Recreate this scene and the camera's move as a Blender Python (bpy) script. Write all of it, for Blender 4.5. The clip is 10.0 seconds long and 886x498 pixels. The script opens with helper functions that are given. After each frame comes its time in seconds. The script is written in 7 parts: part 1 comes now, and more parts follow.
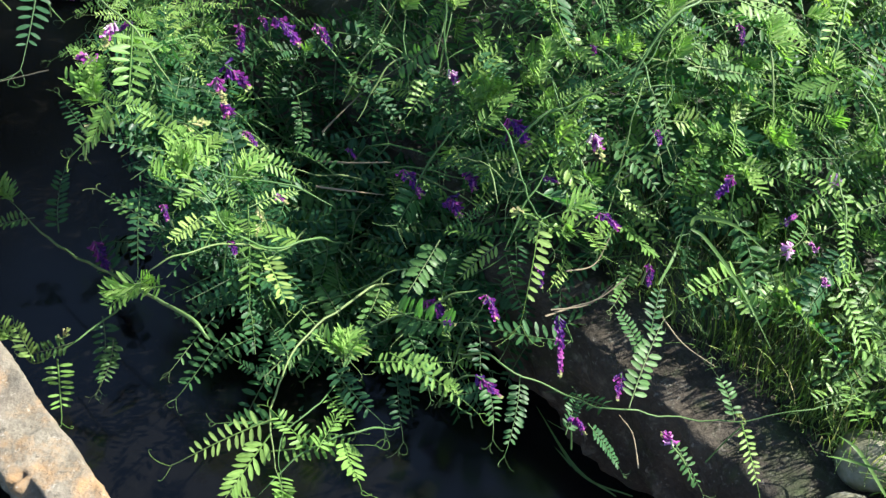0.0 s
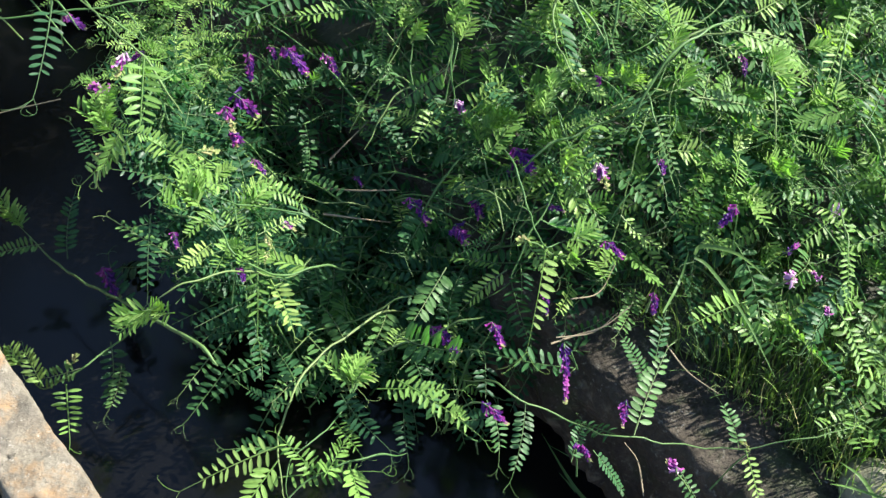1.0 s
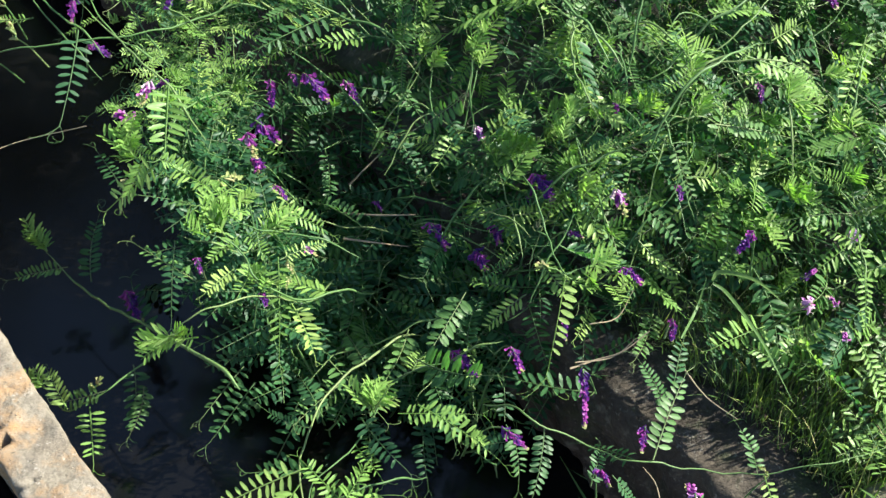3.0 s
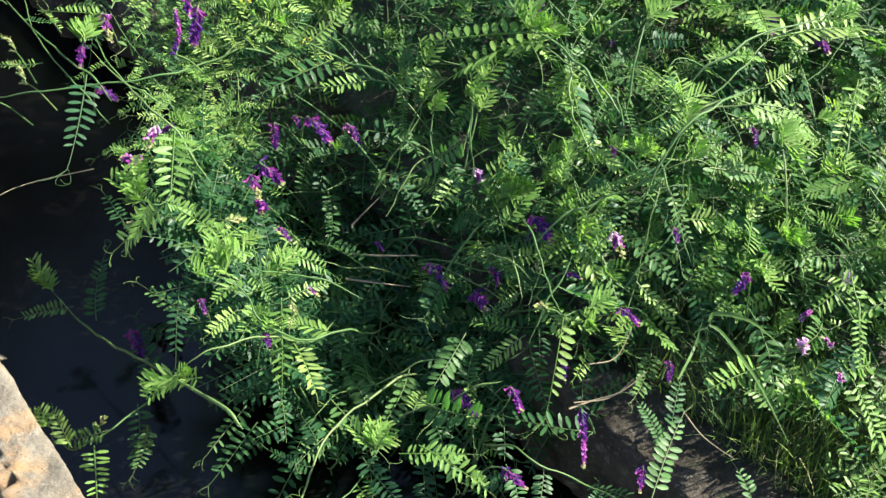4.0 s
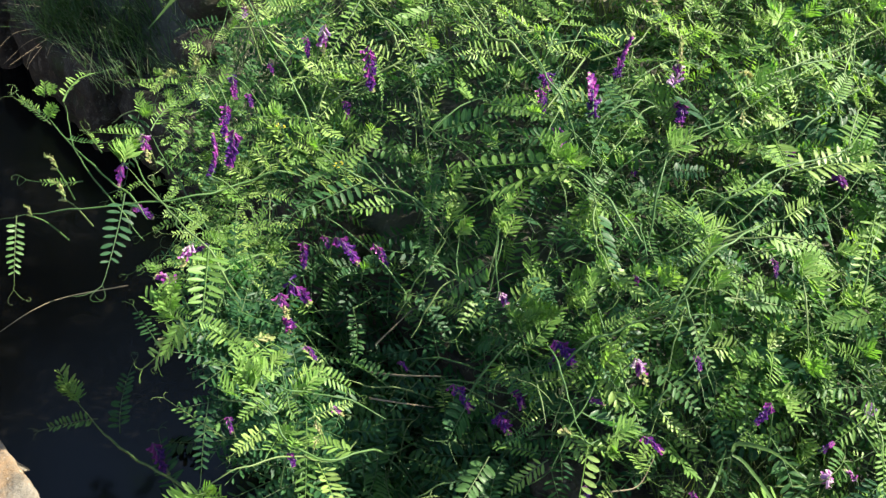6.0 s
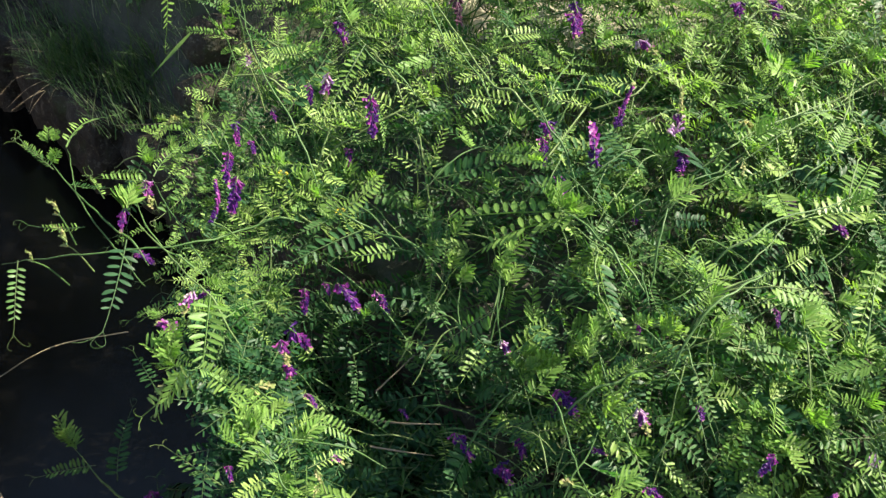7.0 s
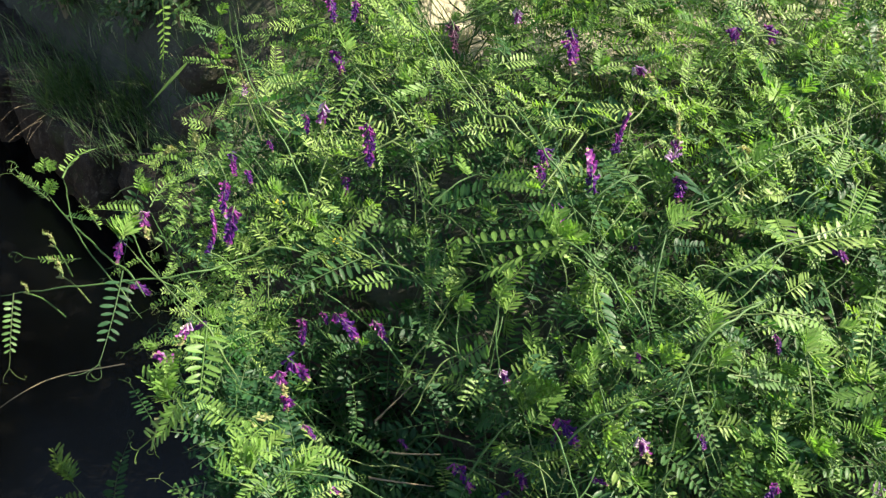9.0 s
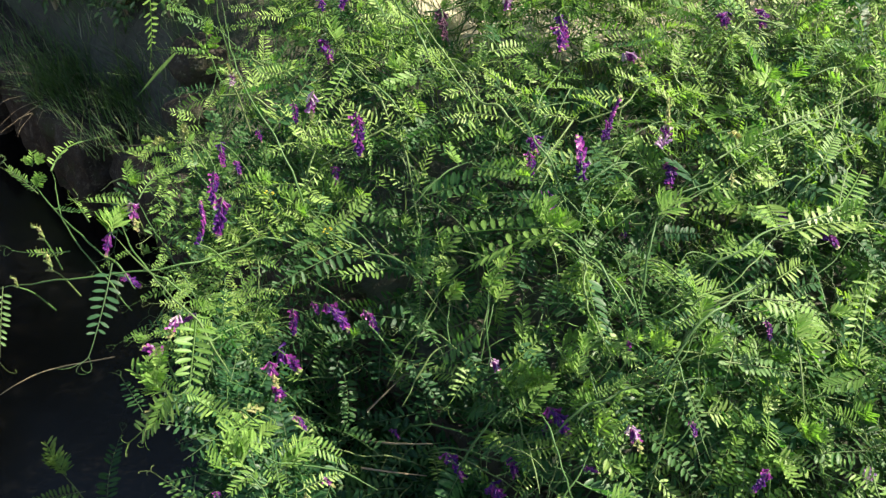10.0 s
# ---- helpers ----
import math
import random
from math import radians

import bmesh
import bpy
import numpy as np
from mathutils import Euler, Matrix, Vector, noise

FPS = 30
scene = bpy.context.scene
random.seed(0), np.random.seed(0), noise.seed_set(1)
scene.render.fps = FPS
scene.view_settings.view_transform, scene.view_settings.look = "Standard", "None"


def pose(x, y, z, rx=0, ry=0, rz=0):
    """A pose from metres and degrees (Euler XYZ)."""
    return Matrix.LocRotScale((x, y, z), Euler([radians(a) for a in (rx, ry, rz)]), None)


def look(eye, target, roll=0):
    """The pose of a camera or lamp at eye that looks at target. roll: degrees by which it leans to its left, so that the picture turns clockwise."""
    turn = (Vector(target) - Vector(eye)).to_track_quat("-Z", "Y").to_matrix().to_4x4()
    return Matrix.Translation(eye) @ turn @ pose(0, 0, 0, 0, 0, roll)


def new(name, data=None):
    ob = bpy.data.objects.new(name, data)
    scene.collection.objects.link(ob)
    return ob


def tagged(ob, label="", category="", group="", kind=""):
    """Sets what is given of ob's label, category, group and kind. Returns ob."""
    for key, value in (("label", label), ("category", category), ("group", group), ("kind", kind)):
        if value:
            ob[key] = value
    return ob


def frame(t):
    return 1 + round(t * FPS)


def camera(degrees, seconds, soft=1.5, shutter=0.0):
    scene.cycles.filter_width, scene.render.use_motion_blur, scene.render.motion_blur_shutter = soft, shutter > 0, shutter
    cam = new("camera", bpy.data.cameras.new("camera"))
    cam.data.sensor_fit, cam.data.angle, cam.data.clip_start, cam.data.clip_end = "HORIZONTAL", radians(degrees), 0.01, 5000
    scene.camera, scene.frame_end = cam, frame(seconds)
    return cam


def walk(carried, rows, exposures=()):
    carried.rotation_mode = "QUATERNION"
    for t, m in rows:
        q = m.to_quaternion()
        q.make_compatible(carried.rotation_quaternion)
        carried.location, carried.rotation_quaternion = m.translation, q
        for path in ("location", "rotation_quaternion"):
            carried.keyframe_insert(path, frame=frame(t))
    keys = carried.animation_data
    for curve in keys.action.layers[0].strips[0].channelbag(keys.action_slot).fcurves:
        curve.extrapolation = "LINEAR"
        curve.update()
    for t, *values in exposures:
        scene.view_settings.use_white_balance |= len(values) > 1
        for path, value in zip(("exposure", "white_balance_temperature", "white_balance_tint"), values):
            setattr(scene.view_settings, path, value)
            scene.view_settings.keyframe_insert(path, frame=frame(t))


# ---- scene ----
cam = camera(46.0, 10.0, soft=1.45)
PATH = [
    (0.0, look((0.009, 0.004, 0.881), (0.0203, 0.7173, 0.0442), 0.68)),
    (0.5, look((0.010, 0.003, 0.889), (0.0203, 0.7289, 0.0622), 0.70)),
    (1.0, look((0.004, -0.000, 0.893), (0.0135, 0.7318, 0.0719), 0.69)),
    (1.5, look((0.006, 0.001, 0.894), (0.0073, 0.7356, 0.0758), 0.14)),
    (2.0, look((0.000, -0.000, 0.900), (0.0001, 0.7359, 0.0824), -0.00)),
    (2.5, look((-0.003, 0.001, 0.903), (-0.0058, 0.7404, 0.0886), -0.02)),
    (4.0, look((-0.001, -0.007, 0.928), (-0.0079, 0.7625, 0.1421), -0.25)),
    (4.5, look((-0.006, -0.007, 0.937), (-0.0129, 0.7857, 0.1746), -0.01)),
    (5.0, look((-0.014, -0.010, 0.945), (-0.0230, 0.8016, 0.2021), 0.18)),
    (5.5, look((-0.015, -0.012, 0.952), (-0.0336, 0.8175, 0.2293), 0.06)),
    (7.0, look((-0.022, -0.006, 0.965), (-0.0407, 0.8654, 0.2941), 0.66)),
    (7.5, look((-0.025, -0.010, 0.962), (-0.0380, 0.8739, 0.3076), 0.70)),
    (8.0, look((-0.020, -0.006, 0.966), (-0.0377, 0.8811, 0.3156), 0.45)),
    (8.5, look((-0.023, 0.001, 0.964), (-0.0386, 0.8880, 0.3138), 0.53)),
    (9.0, look((-0.019, 0.003, 0.966), (-0.0387, 0.8895, 0.3146), 0.13)),
    (9.5, look((-0.016, 0.005, 0.965), (-0.0339, 0.8886, 0.3103), -0.11)),
    (10.0, look((-0.008, 0.008, 0.965), (-0.0267, 0.8862, 0.3032), -0.45)),
]
walk(cam, PATH, ((0.0, 1.88, 6100, 8), (2.5, 1.88, 6200, 8), (4.2, 1.94, 6350, 8), (5.5, 1.86, 6500, 8), (7.5, 1.73, 6950, 8), (10.0, 1.70, 6950, 8)))

# ---- light ----
SUN = Vector((0.70, 0.15, 0.63)).normalized()
sun = new("sun", bpy.data.lights.new("sun", "SUN"))
sun.data.energy, sun.data.angle, sun.data.color = 5.0, radians(0.55), (1.0, 0.935, 0.78)
sun.matrix_world = look(SUN * 10, (0, 0, 0))
world = bpy.data.worlds.new("sky")
scene.world = world
world.use_nodes = True
wn = world.node_tree.nodes
sky = wn.new("ShaderNodeTexSky")
sky.sky_type, sky.sun_disc = "NISHITA", False
sky.sun_elevation = math.asin(SUN.z)
sky.sun_rotation = math.atan2(SUN.x, SUN.y)
world.node_tree.links.new(sky.outputs[0], wn["Background"].inputs[0])
wn["Background"].inputs[1].default_value = 0.083


# ---- materials ----
def material(name):
    m = bpy.data.materials.new(name)
    m.use_nodes = True
    nt = m.node_tree
    return m, nt, nt.nodes["Principled BSDF"], nt.nodes["Material Output"]


def node(nt, kind, **inputs):
    n = nt.nodes.new(kind)
    for k, v in inputs.items():
        n.inputs[k].default_value = v
    return n


def ramp(nt, source, stops):
    r = nt.nodes.new("ShaderNodeValToRGB")
    while len(r.color_ramp.elements) < len(stops):
        r.color_ramp.elements.new(0.5)
    for e, (at_, c) in zip(r.color_ramp.elements, stops):
        e.position, e.color = at_, (*c, 1)
    nt.links.new(source, r.inputs[0])
    return r


def plant_material(name, stops, rough=0.44, through_light=0.48, tint=(1.06, 1.36, 0.46), island=False, grain=260):
    m, nt, p, out = material(name)
    if island:
        rnd = nt.nodes.new("ShaderNodeNewGeometry").outputs["Random Per Island"]
    else:
        rnd = nt.nodes.new("ShaderNodeObjectInfo").outputs["Random"]
    col = ramp(nt, rnd, stops)
    co = nt.nodes.new("ShaderNodeTexCoord")
    fine = node(nt, "ShaderNodeTexNoise", Scale=grain, Detail=3.0)
    coarse = node(nt, "ShaderNodeTexNoise", Scale=28.0, Detail=2.0)
    nt.links.new(co.outputs["Object"], fine.inputs["Vector"])
    nt.links.new(co.outputs["Object"], coarse.inputs["Vector"])
    add = nt.nodes.new("ShaderNodeMath")
    add.operation = "ADD"
    nt.links.new(fine.outputs[0], add.inputs[0])
    nt.links.new(coarse.outputs[0], add.inputs[1])
    span = node(nt, "ShaderNodeMapRange", **{"From Min": 0.6, "From Max": 1.4, "To Min": 0.78, "To Max": 1.22})
    leaflets = nt.nodes.new("ShaderNodeMath")
    leaflets.operation = "MULTIPLY_ADD"
    leaflets.inputs[1].default_value, leaflets.inputs[2].default_value = 0.5, -0.25
    nt.links.new(nt.nodes.new("ShaderNodeNewGeometry").outputs["Random Per Island"], leaflets.inputs[0])
    both = nt.nodes.new("ShaderNodeMath")
    both.operation = "ADD"
    nt.links.new(add.outputs[0], both.inputs[0])
    nt.links.new(leaflets.outputs[0], both.inputs[1])
    nt.links.new(both.outputs[0], span.inputs[0])
    gloss = node(nt, "ShaderNodeMapRange", **{"From Min": 0.3, "From Max": 0.7, "To Min": rough - 0.1, "To Max": rough + 0.12})
    nt.links.new(fine.outputs[0], gloss.inputs[0])
    nt.links.new(gloss.outputs[0], p.inputs["Roughness"])
    mix = nt.nodes.new("ShaderNodeMix")
    mix.data_type, mix.blend_type = "RGBA", "MULTIPLY"
    mix.inputs[0].default_value = 1.0
    nt.links.new(col.outputs[0], mix.inputs[6])
    rib = nt.nodes.new("ShaderNodeAttribute")
    rib.attribute_name = "rib"
    vein = node(nt, "ShaderNodeMapRange", **{"From Min": 0.66, "From Max": 1.0, "To Min": 1.0, "To Max": 1.35})
    nt.links.new(rib.outputs["Fac"], vein.inputs[0])
    veined = nt.nodes.new("ShaderNodeMath")
    veined.operation = "MULTIPLY"
    nt.links.new(span.outputs[0], veined.inputs[0])
    nt.links.new(vein.outputs[0], veined.inputs[1])
    nt.links.new(veined.outputs[0], mix.inputs[7])
    nt.links.new(mix.outputs[2], p.inputs["Base Color"])
    p.inputs["Specular IOR Level"].default_value = 0.26
    p.inputs["Sheen Weight"].default_value = 0.06
    p.inputs["Sheen Roughness"].default_value = 0.4
    bump = node(nt, "ShaderNodeBump", Strength=0.3, Distance=0.0006)
    nt.links.new(fine.outputs[0], bump.inputs["Height"])
    nt.links.new(bump.outputs[0], p.inputs["Normal"])
    if through_light > 0:
        warm = nt.nodes.new("ShaderNodeMix")
        warm.data_type, warm.blend_type = "RGBA", "MULTIPLY"
        warm.inputs[0].default_value = 1.0
        warm.inputs[7].default_value = (*tint, 1)
        nt.links.new(mix.outputs[2], warm.inputs[6])
        tr = nt.nodes.new("ShaderNodeBsdfTranslucent")
        nt.links.new(warm.outputs[2], tr.inputs[0])
        ms = nt.nodes.new("ShaderNodeMixShader")
        ms.inputs[0].default_value = through_light
        nt.links.new(p.outputs[0], ms.inputs[1])
        nt.links.new(tr.outputs[0], ms.inputs[2])
        nt.links.new(ms.outputs[0], out.inputs[0])
    return m


def rough_material(name, stops, scale=9.0, fine=120.0, rough=0.85, relief=0.004, spec=0.3, spots=None):
    m, nt, p, out = material(name)
    co = nt.nodes.new("ShaderNodeTexCoord")
    big = node(nt, "ShaderNodeTexNoise", Scale=scale, Detail=6.0, Roughness=0.65, Distortion=0.4)
    small = node(nt, "ShaderNodeTexNoise", Scale=fine, Detail=4.0, Roughness=0.7)
    for n in (big, small):
        nt.links.new(co.outputs["Object"], n.inputs["Vector"])
    mixv = nt.nodes.new("ShaderNodeMix")
    mixv.inputs[0].default_value = 0.4
    nt.links.new(big.outputs[0], mixv.inputs[2])
    nt.links.new(small.outputs[0], mixv.inputs[3])
    col = ramp(nt, mixv.outputs[0], stops)
    last = col.outputs[0]
    for sc, lo, hi, c in spots or ():
        s = node(nt, "ShaderNodeTexNoise", Scale=sc, Detail=5.0, Roughness=0.7)
        nt.links.new(co.outputs["Object"], s.inputs["Vector"])
        k = ramp(nt, s.outputs[0], ((lo, (0, 0, 0)), (hi, (1, 1, 1))))
        mx = nt.nodes.new("ShaderNodeMix")
        mx.data_type = "RGBA"
        nt.links.new(k.outputs[0], mx.inputs[0])
        nt.links.new(last, mx.inputs[6])
        mx.inputs[7].default_value = (*c, 1)
        last = mx.outputs[2]
    nt.links.new(last, p.inputs["Base Color"])
    p.inputs["Roughness"].default_value = rough
    p.inputs["Specular IOR Level"].default_value = spec
    bump = node(nt, "ShaderNodeBump", Strength=0.8, Distance=relief)
    nt.links.new(mixv.outputs[0], bump.inputs["Height"])
    nt.links.new(bump.outputs[0], p.inputs["Normal"])
    return m


LEAF = plant_material("vetch_leaf", ((0.0, (0.0316, 0.0900, 0.0408)), (0.35, (0.0439, 0.1180, 0.0449)), (0.7, (0.0653, 0.1500, 0.0479)), (1.0, (0.1000, 0.1920, 0.0612))))
# Darker copy of the leaf green; shade of the inner foliage is in its colour.
LEAF_SHADE_TONE = plant_material("shade_toned_vetch_leaf", ((0.0, (0.017, 0.064, 0.032)), (0.5, (0.026, 0.085, 0.036)), (1.0, (0.039, 0.108, 0.039))), island=True)
# Young leaf green; this paler tone also stands in for sun on foliage.
YOUNG = plant_material("young_sunlit_vetch_leaf", ((0.0, (0.1143, 0.2180, 0.0528)), (0.6, (0.1617, 0.2800, 0.0694)), (1.0, (0.2328, 0.3350, 0.0998))), through_light=0.45)
STEM = plant_material("vetch_stem", ((0.0, (0.045, 0.10, 0.030)), (0.6, (0.070, 0.135, 0.040)), (1.0, (0.12, 0.165, 0.058))), through_light=0.0, rough=0.5)
VIOLET = plant_material("violet_petal", ((0.0, (0.042, 0.010, 0.125)), (0.5, (0.080, 0.015, 0.17)), (0.9, (0.14, 0.022, 0.21)), (1.0, (0.22, 0.06, 0.30))), through_light=0.35, tint=(1.4, 0.8, 1.3), island=True, grain=400)
MAGENTA = plant_material("magenta_petal", ((0.0, (0.13, 0.015, 0.17)), (0.5, (0.22, 0.028, 0.22)), (0.85, (0.31, 0.055, 0.28)), (1.0, (0.42, 0.15, 0.36))), through_light=0.35, tint=(1.4, 0.8, 1.2), island=True, grain=400)
FADED = plant_material("faded_petal", ((0.0, (0.45, 0.20, 0.50)), (0.5, (0.55, 0.35, 0.58)), (1.0, (0.62, 0.55, 0.42))), through_light=0.3, tint=(1.2, 1.0, 1.1), island=True, grain=400)
BUD = plant_material("flower_bud", ((0.0, (0.20, 0.27, 0.08)), (0.6, (0.30, 0.32, 0.13)), (1.0, (0.38, 0.30, 0.18))), through_light=0.25, tint=(1.2, 1.1, 0.7), island=True, grain=400)
DRIED = plant_material("withered_petal", ((0.0, (0.03, 0.012, 0.03)), (1.0, (0.09, 0.03, 0.06))), through_light=0.15, tint=(1.2, 0.9, 1.0), island=True)
YELLOW = plant_material("yellow_petal", ((0.0, (0.42, 0.38, 0.03)), (1.0, (0.55, 0.50, 0.05))), through_light=0.3, tint=(1.1, 1.0, 0.6), island=True)
GRASS = plant_material("wiry_grass", ((0.0, (0.038, 0.080, 0.022)), (0.5, (0.078, 0.140, 0.036)), (0.9, (0.16, 0.22, 0.06)), (1.0, (0.33, 0.29, 0.15))), island=True, through_light=0.3, rough=0.5)
GREEN_GRASS = plant_material("green_grass", ((0.0, (0.0562, 0.1098, 0.0442)), (0.6, (0.0938, 0.1708, 0.0650)), (0.9, (0.1500, 0.2074, 0.0975)), (1.0, (0.4250, 0.3782, 0.2860))), island=True, through_light=0.25, rough=0.55)
TUFT_GRASS = plant_material("tuft_grass", ((0.0, (0.031, 0.070, 0.020)), (0.6, (0.056, 0.110, 0.033)), (0.9, (0.093, 0.133, 0.053)), (1.0, (0.236, 0.203, 0.158))), island=True, through_light=0.3, rough=0.5)
BLADE = plant_material("grass_blade", ((0.0, (0.05, 0.11, 0.03)), (1.0, (0.10, 0.17, 0.045))), through_light=0.3, rough=0.45)
WEED = plant_material("weed_leaf", ((0.0, (0.07, 0.13, 0.035)), (0.5, (0.10, 0.19, 0.045)), (1.0, (0.15, 0.25, 0.06))), island=True, through_light=0.3)
DRY = plant_material("dry_stalk", ((0.0, (0.10, 0.075, 0.05)), (0.5, (0.18, 0.14, 0.09)), (1.0, (0.32, 0.28, 0.20))), through_light=0.0, rough=0.7, island=True)
SOIL = rough_material("damp_soil", ((0.3, (0.0261, 0.0275, 0.0225)), (0.5, (0.0580, 0.0580, 0.0465)), (0.75, (0.1160, 0.1102, 0.0870))), 7.0, 90.0, 0.9, 0.012,
                      spots=((4.0, 0.52, 0.66, (0.035, 0.055, 0.018)),))
PALE = rough_material("dry_pale_ground", ((0.3, (0.24, 0.205, 0.15)), (0.5, (0.40, 0.355, 0.27)), (0.75, (0.56, 0.51, 0.41))), 11.0, 140.0, 0.95, 0.008)
CONCRETE = rough_material("weathered_concrete", ((0.3, (0.07, 0.058, 0.044)), (0.46, (0.13, 0.112, 0.088)), (0.6, (0.19, 0.168, 0.136)), (0.75, (0.27, 0.25, 0.215))), 22.0, 210.0, 0.9, 0.006,
                          spots=((9.0, 0.50, 0.64, (0.15, 0.125, 0.10)), (14.0, 0.47, 0.64, (0.24, 0.148, 0.075)), (38.0, 0.63, 0.72, (0.30, 0.28, 0.24)), (30.0, 0.64, 0.70, (0.10, 0.09, 0.07)), (130.0, 0.60, 0.70, (0.29, 0.265, 0.225)), (170.0, 0.60, 0.67, (0.075, 0.065, 0.05))))
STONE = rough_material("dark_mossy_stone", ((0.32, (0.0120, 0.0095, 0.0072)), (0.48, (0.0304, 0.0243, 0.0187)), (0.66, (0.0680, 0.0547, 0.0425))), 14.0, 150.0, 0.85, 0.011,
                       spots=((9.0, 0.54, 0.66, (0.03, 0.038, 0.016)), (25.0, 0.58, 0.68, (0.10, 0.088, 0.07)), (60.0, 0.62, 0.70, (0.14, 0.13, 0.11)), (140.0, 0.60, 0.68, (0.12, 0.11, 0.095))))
MEADOW = plant_material("meadow_blade", ((0.0, (0.07, 0.14, 0.03)), (0.5, (0.12, 0.20, 0.04)), (0.9, (0.19, 0.27, 0.06)), (1.0, (0.34, 0.30, 0.15))), island=True, through_light=0.4)
COBBLE = rough_material("grey_cobble", ((0.3, (0.09, 0.088, 0.06)), (0.5, (0.155, 0.15, 0.105)), (0.72, (0.25, 0.245, 0.19))), 18.0, 170.0, 0.75, 0.003, spots=((12.0, 0.52, 0.62, (0.10, 0.11, 0.05)), (40.0, 0.60, 0.68, (0.30, 0.29, 0.25))))
BARK = rough_material("tree_bark", ((0.3, (0.03, 0.022, 0.015)), (0.5, (0.06, 0.045, 0.032)), (0.75, (0.11, 0.09, 0.065))), 6.0, 60.0, 0.9, 0.02)
TREE_LEAF = plant_material("tree_leaf", ((0.0, (0.045, 0.050, 0.026)), (1.0, (0.085, 0.085, 0.045))), island=True, through_light=0.15, rough=0.6)


def water_material():
    m, nt, p, out = material("still_ditch_water")
    p.inputs["Base Color"].default_value = (0.010, 0.010, 0.009, 1)
    p.inputs["Roughness"].default_value = 0.13
    p.inputs["IOR"].default_value = 1.33
    p.inputs["Specular IOR Level"].default_value = 0.58
    p.inputs["Transmission Weight"].default_value = 0.0
    co = nt.nodes.new("ShaderNodeTexCoord")
    n = node(nt, "ShaderNodeTexNoise", Scale=7.0, Detail=3.0)
    s = node(nt, "ShaderNodeTexNoise", Scale=60.0, Detail=5.0, Roughness=0.7)
    for k in (n, s):
        nt.links.new(co.outputs["Object"], k.inputs["Vector"])
    col = ramp(nt, s.outputs[0], ((0.48, (0.0026, 0.0025, 0.0024)), (0.62, (0.0030, 0.0029, 0.0027)), (0.80, (0.0044, 0.0043, 0.0041))))
    nt.links.new(col.outputs[0], p.inputs["Base Color"])
    b = node(nt, "ShaderNodeBump", Strength=0.06, Distance=0.005)
    nt.links.new(n.outputs[0], b.inputs["Height"])
    nt.links.new(b.outputs[0], p.inputs["Normal"])
    return m


WATER = water_material()


# ---- helpers for building ----
def mesh_object(name, verts, faces, mats, parent=None, slots=None, smooth=True):
    me = bpy.data.meshes.new(name)
    me.from_pydata([tuple(v) for v in verts], [], faces)
    for m in mats if isinstance(mats, (list, tuple)) else [mats]:
        me.materials.append(m)
    if slots is not None:
        me.polygons.foreach_set("material_index", slots)
    if smooth:
        me.polygons.foreach_set("use_smooth", [True] * len(me.polygons))
    me.update()
    ob = new(name, me)
    ob.parent = parent
    return ob


def tube(verts, faces, pts, radii, sides=4):
    """Adds a tapered tube along pts."""
    n0, count = len(verts), len(pts)
    for i, (p, r) in enumerate(zip(pts, radii)):
        p = Vector(p)
        d = (Vector(pts[min(i + 1, count - 1)]) - Vector(pts[max(i - 1, 0)])).normalized()
        a = d.cross(Vector((0.31, 0.22, 0.93))).normalized()
        b = d.cross(a)
        for k in range(sides):
            t = 2 * math.pi * k / sides
            verts.append(p + (a * math.cos(t) + b * math.sin(t)) * r)
    for i in range(count - 1):
        for k in range(sides):
            k2 = (k + 1) % sides
            faces.append((n0 + i * sides + k, n0 + i * sides + k2, n0 + (i + 1) * sides + k2, n0 + (i + 1) * sides + k))


def smooth_line(pts, per=6):
    """Catmull-Rom through pts."""
    pts = [Vector(p) for p in pts]
    full = [2 * pts[0] - pts[1], *pts, 2 * pts[-1] - pts[-2]]
    res = []
    for i in range(1, len(full) - 2):
        a, b, c, d = full[i - 1:i + 3]
        for k in range(per):
            t = k / per
            res.append(0.5 * (2 * b + (c - a) * t + (2 * a - 5 * b + 4 * c - d) * t * t + (3 * b - a - 3 * c + d) * t ** 3))
    res.append(pts[-1])
    return res


def basis(p, d, n, s=1.0):
    """Pose with local y along d and local z near n."""
    d = Vector(d).normalized()
    x = d.cross(Vector(n))
    if x.length < 1e-4:
        x = d.orthogonal()
    x.normalize()
    z = x.cross(d)
    m = Matrix((x, d, z)).transposed().to_4x4() @ Matrix.Diagonal((s, s, s, 1))
    m.translation = Vector(p)
    return m


# ---- the ditch: along U, across N ----
U, N = Vector((0.64, -0.768, 0)), Vector((0.768, 0.64, 0))


def ditch(u, n, z=0.0):
    return U * u + N * n + Vector((0, 0, z))


def bank_height(u, n):
    """Height of the ground across the ditch, with a steep bank further along it."""
    prof = ((-4000, -0.25), (-2, -0.22), (-0.3, -0.2), (-0.02, -0.2), (0.0, -0.45), (0.60, -0.45), (0.62, -0.10), (0.64, -0.03), (0.70, -0.005), (0.85, 0.0), (1.2, 0.05), (2.0, 0.10), (4, 0.12), (4000, 0.12))
    k = max(0.0, min(1.0, (-1.48 - u) / 0.25))
    rise = 0.34 * k * k * (3 - 2 * k) * max(0.0, min(1.0, (n - 0.65) / 0.24, (2.2 - n) / 0.9))
    for (a, za), (b, zb) in zip(prof, prof[1:]):
        if n <= b:
            return za + (zb - za) * (n - a) / (b - a) + rise
    return 0.12


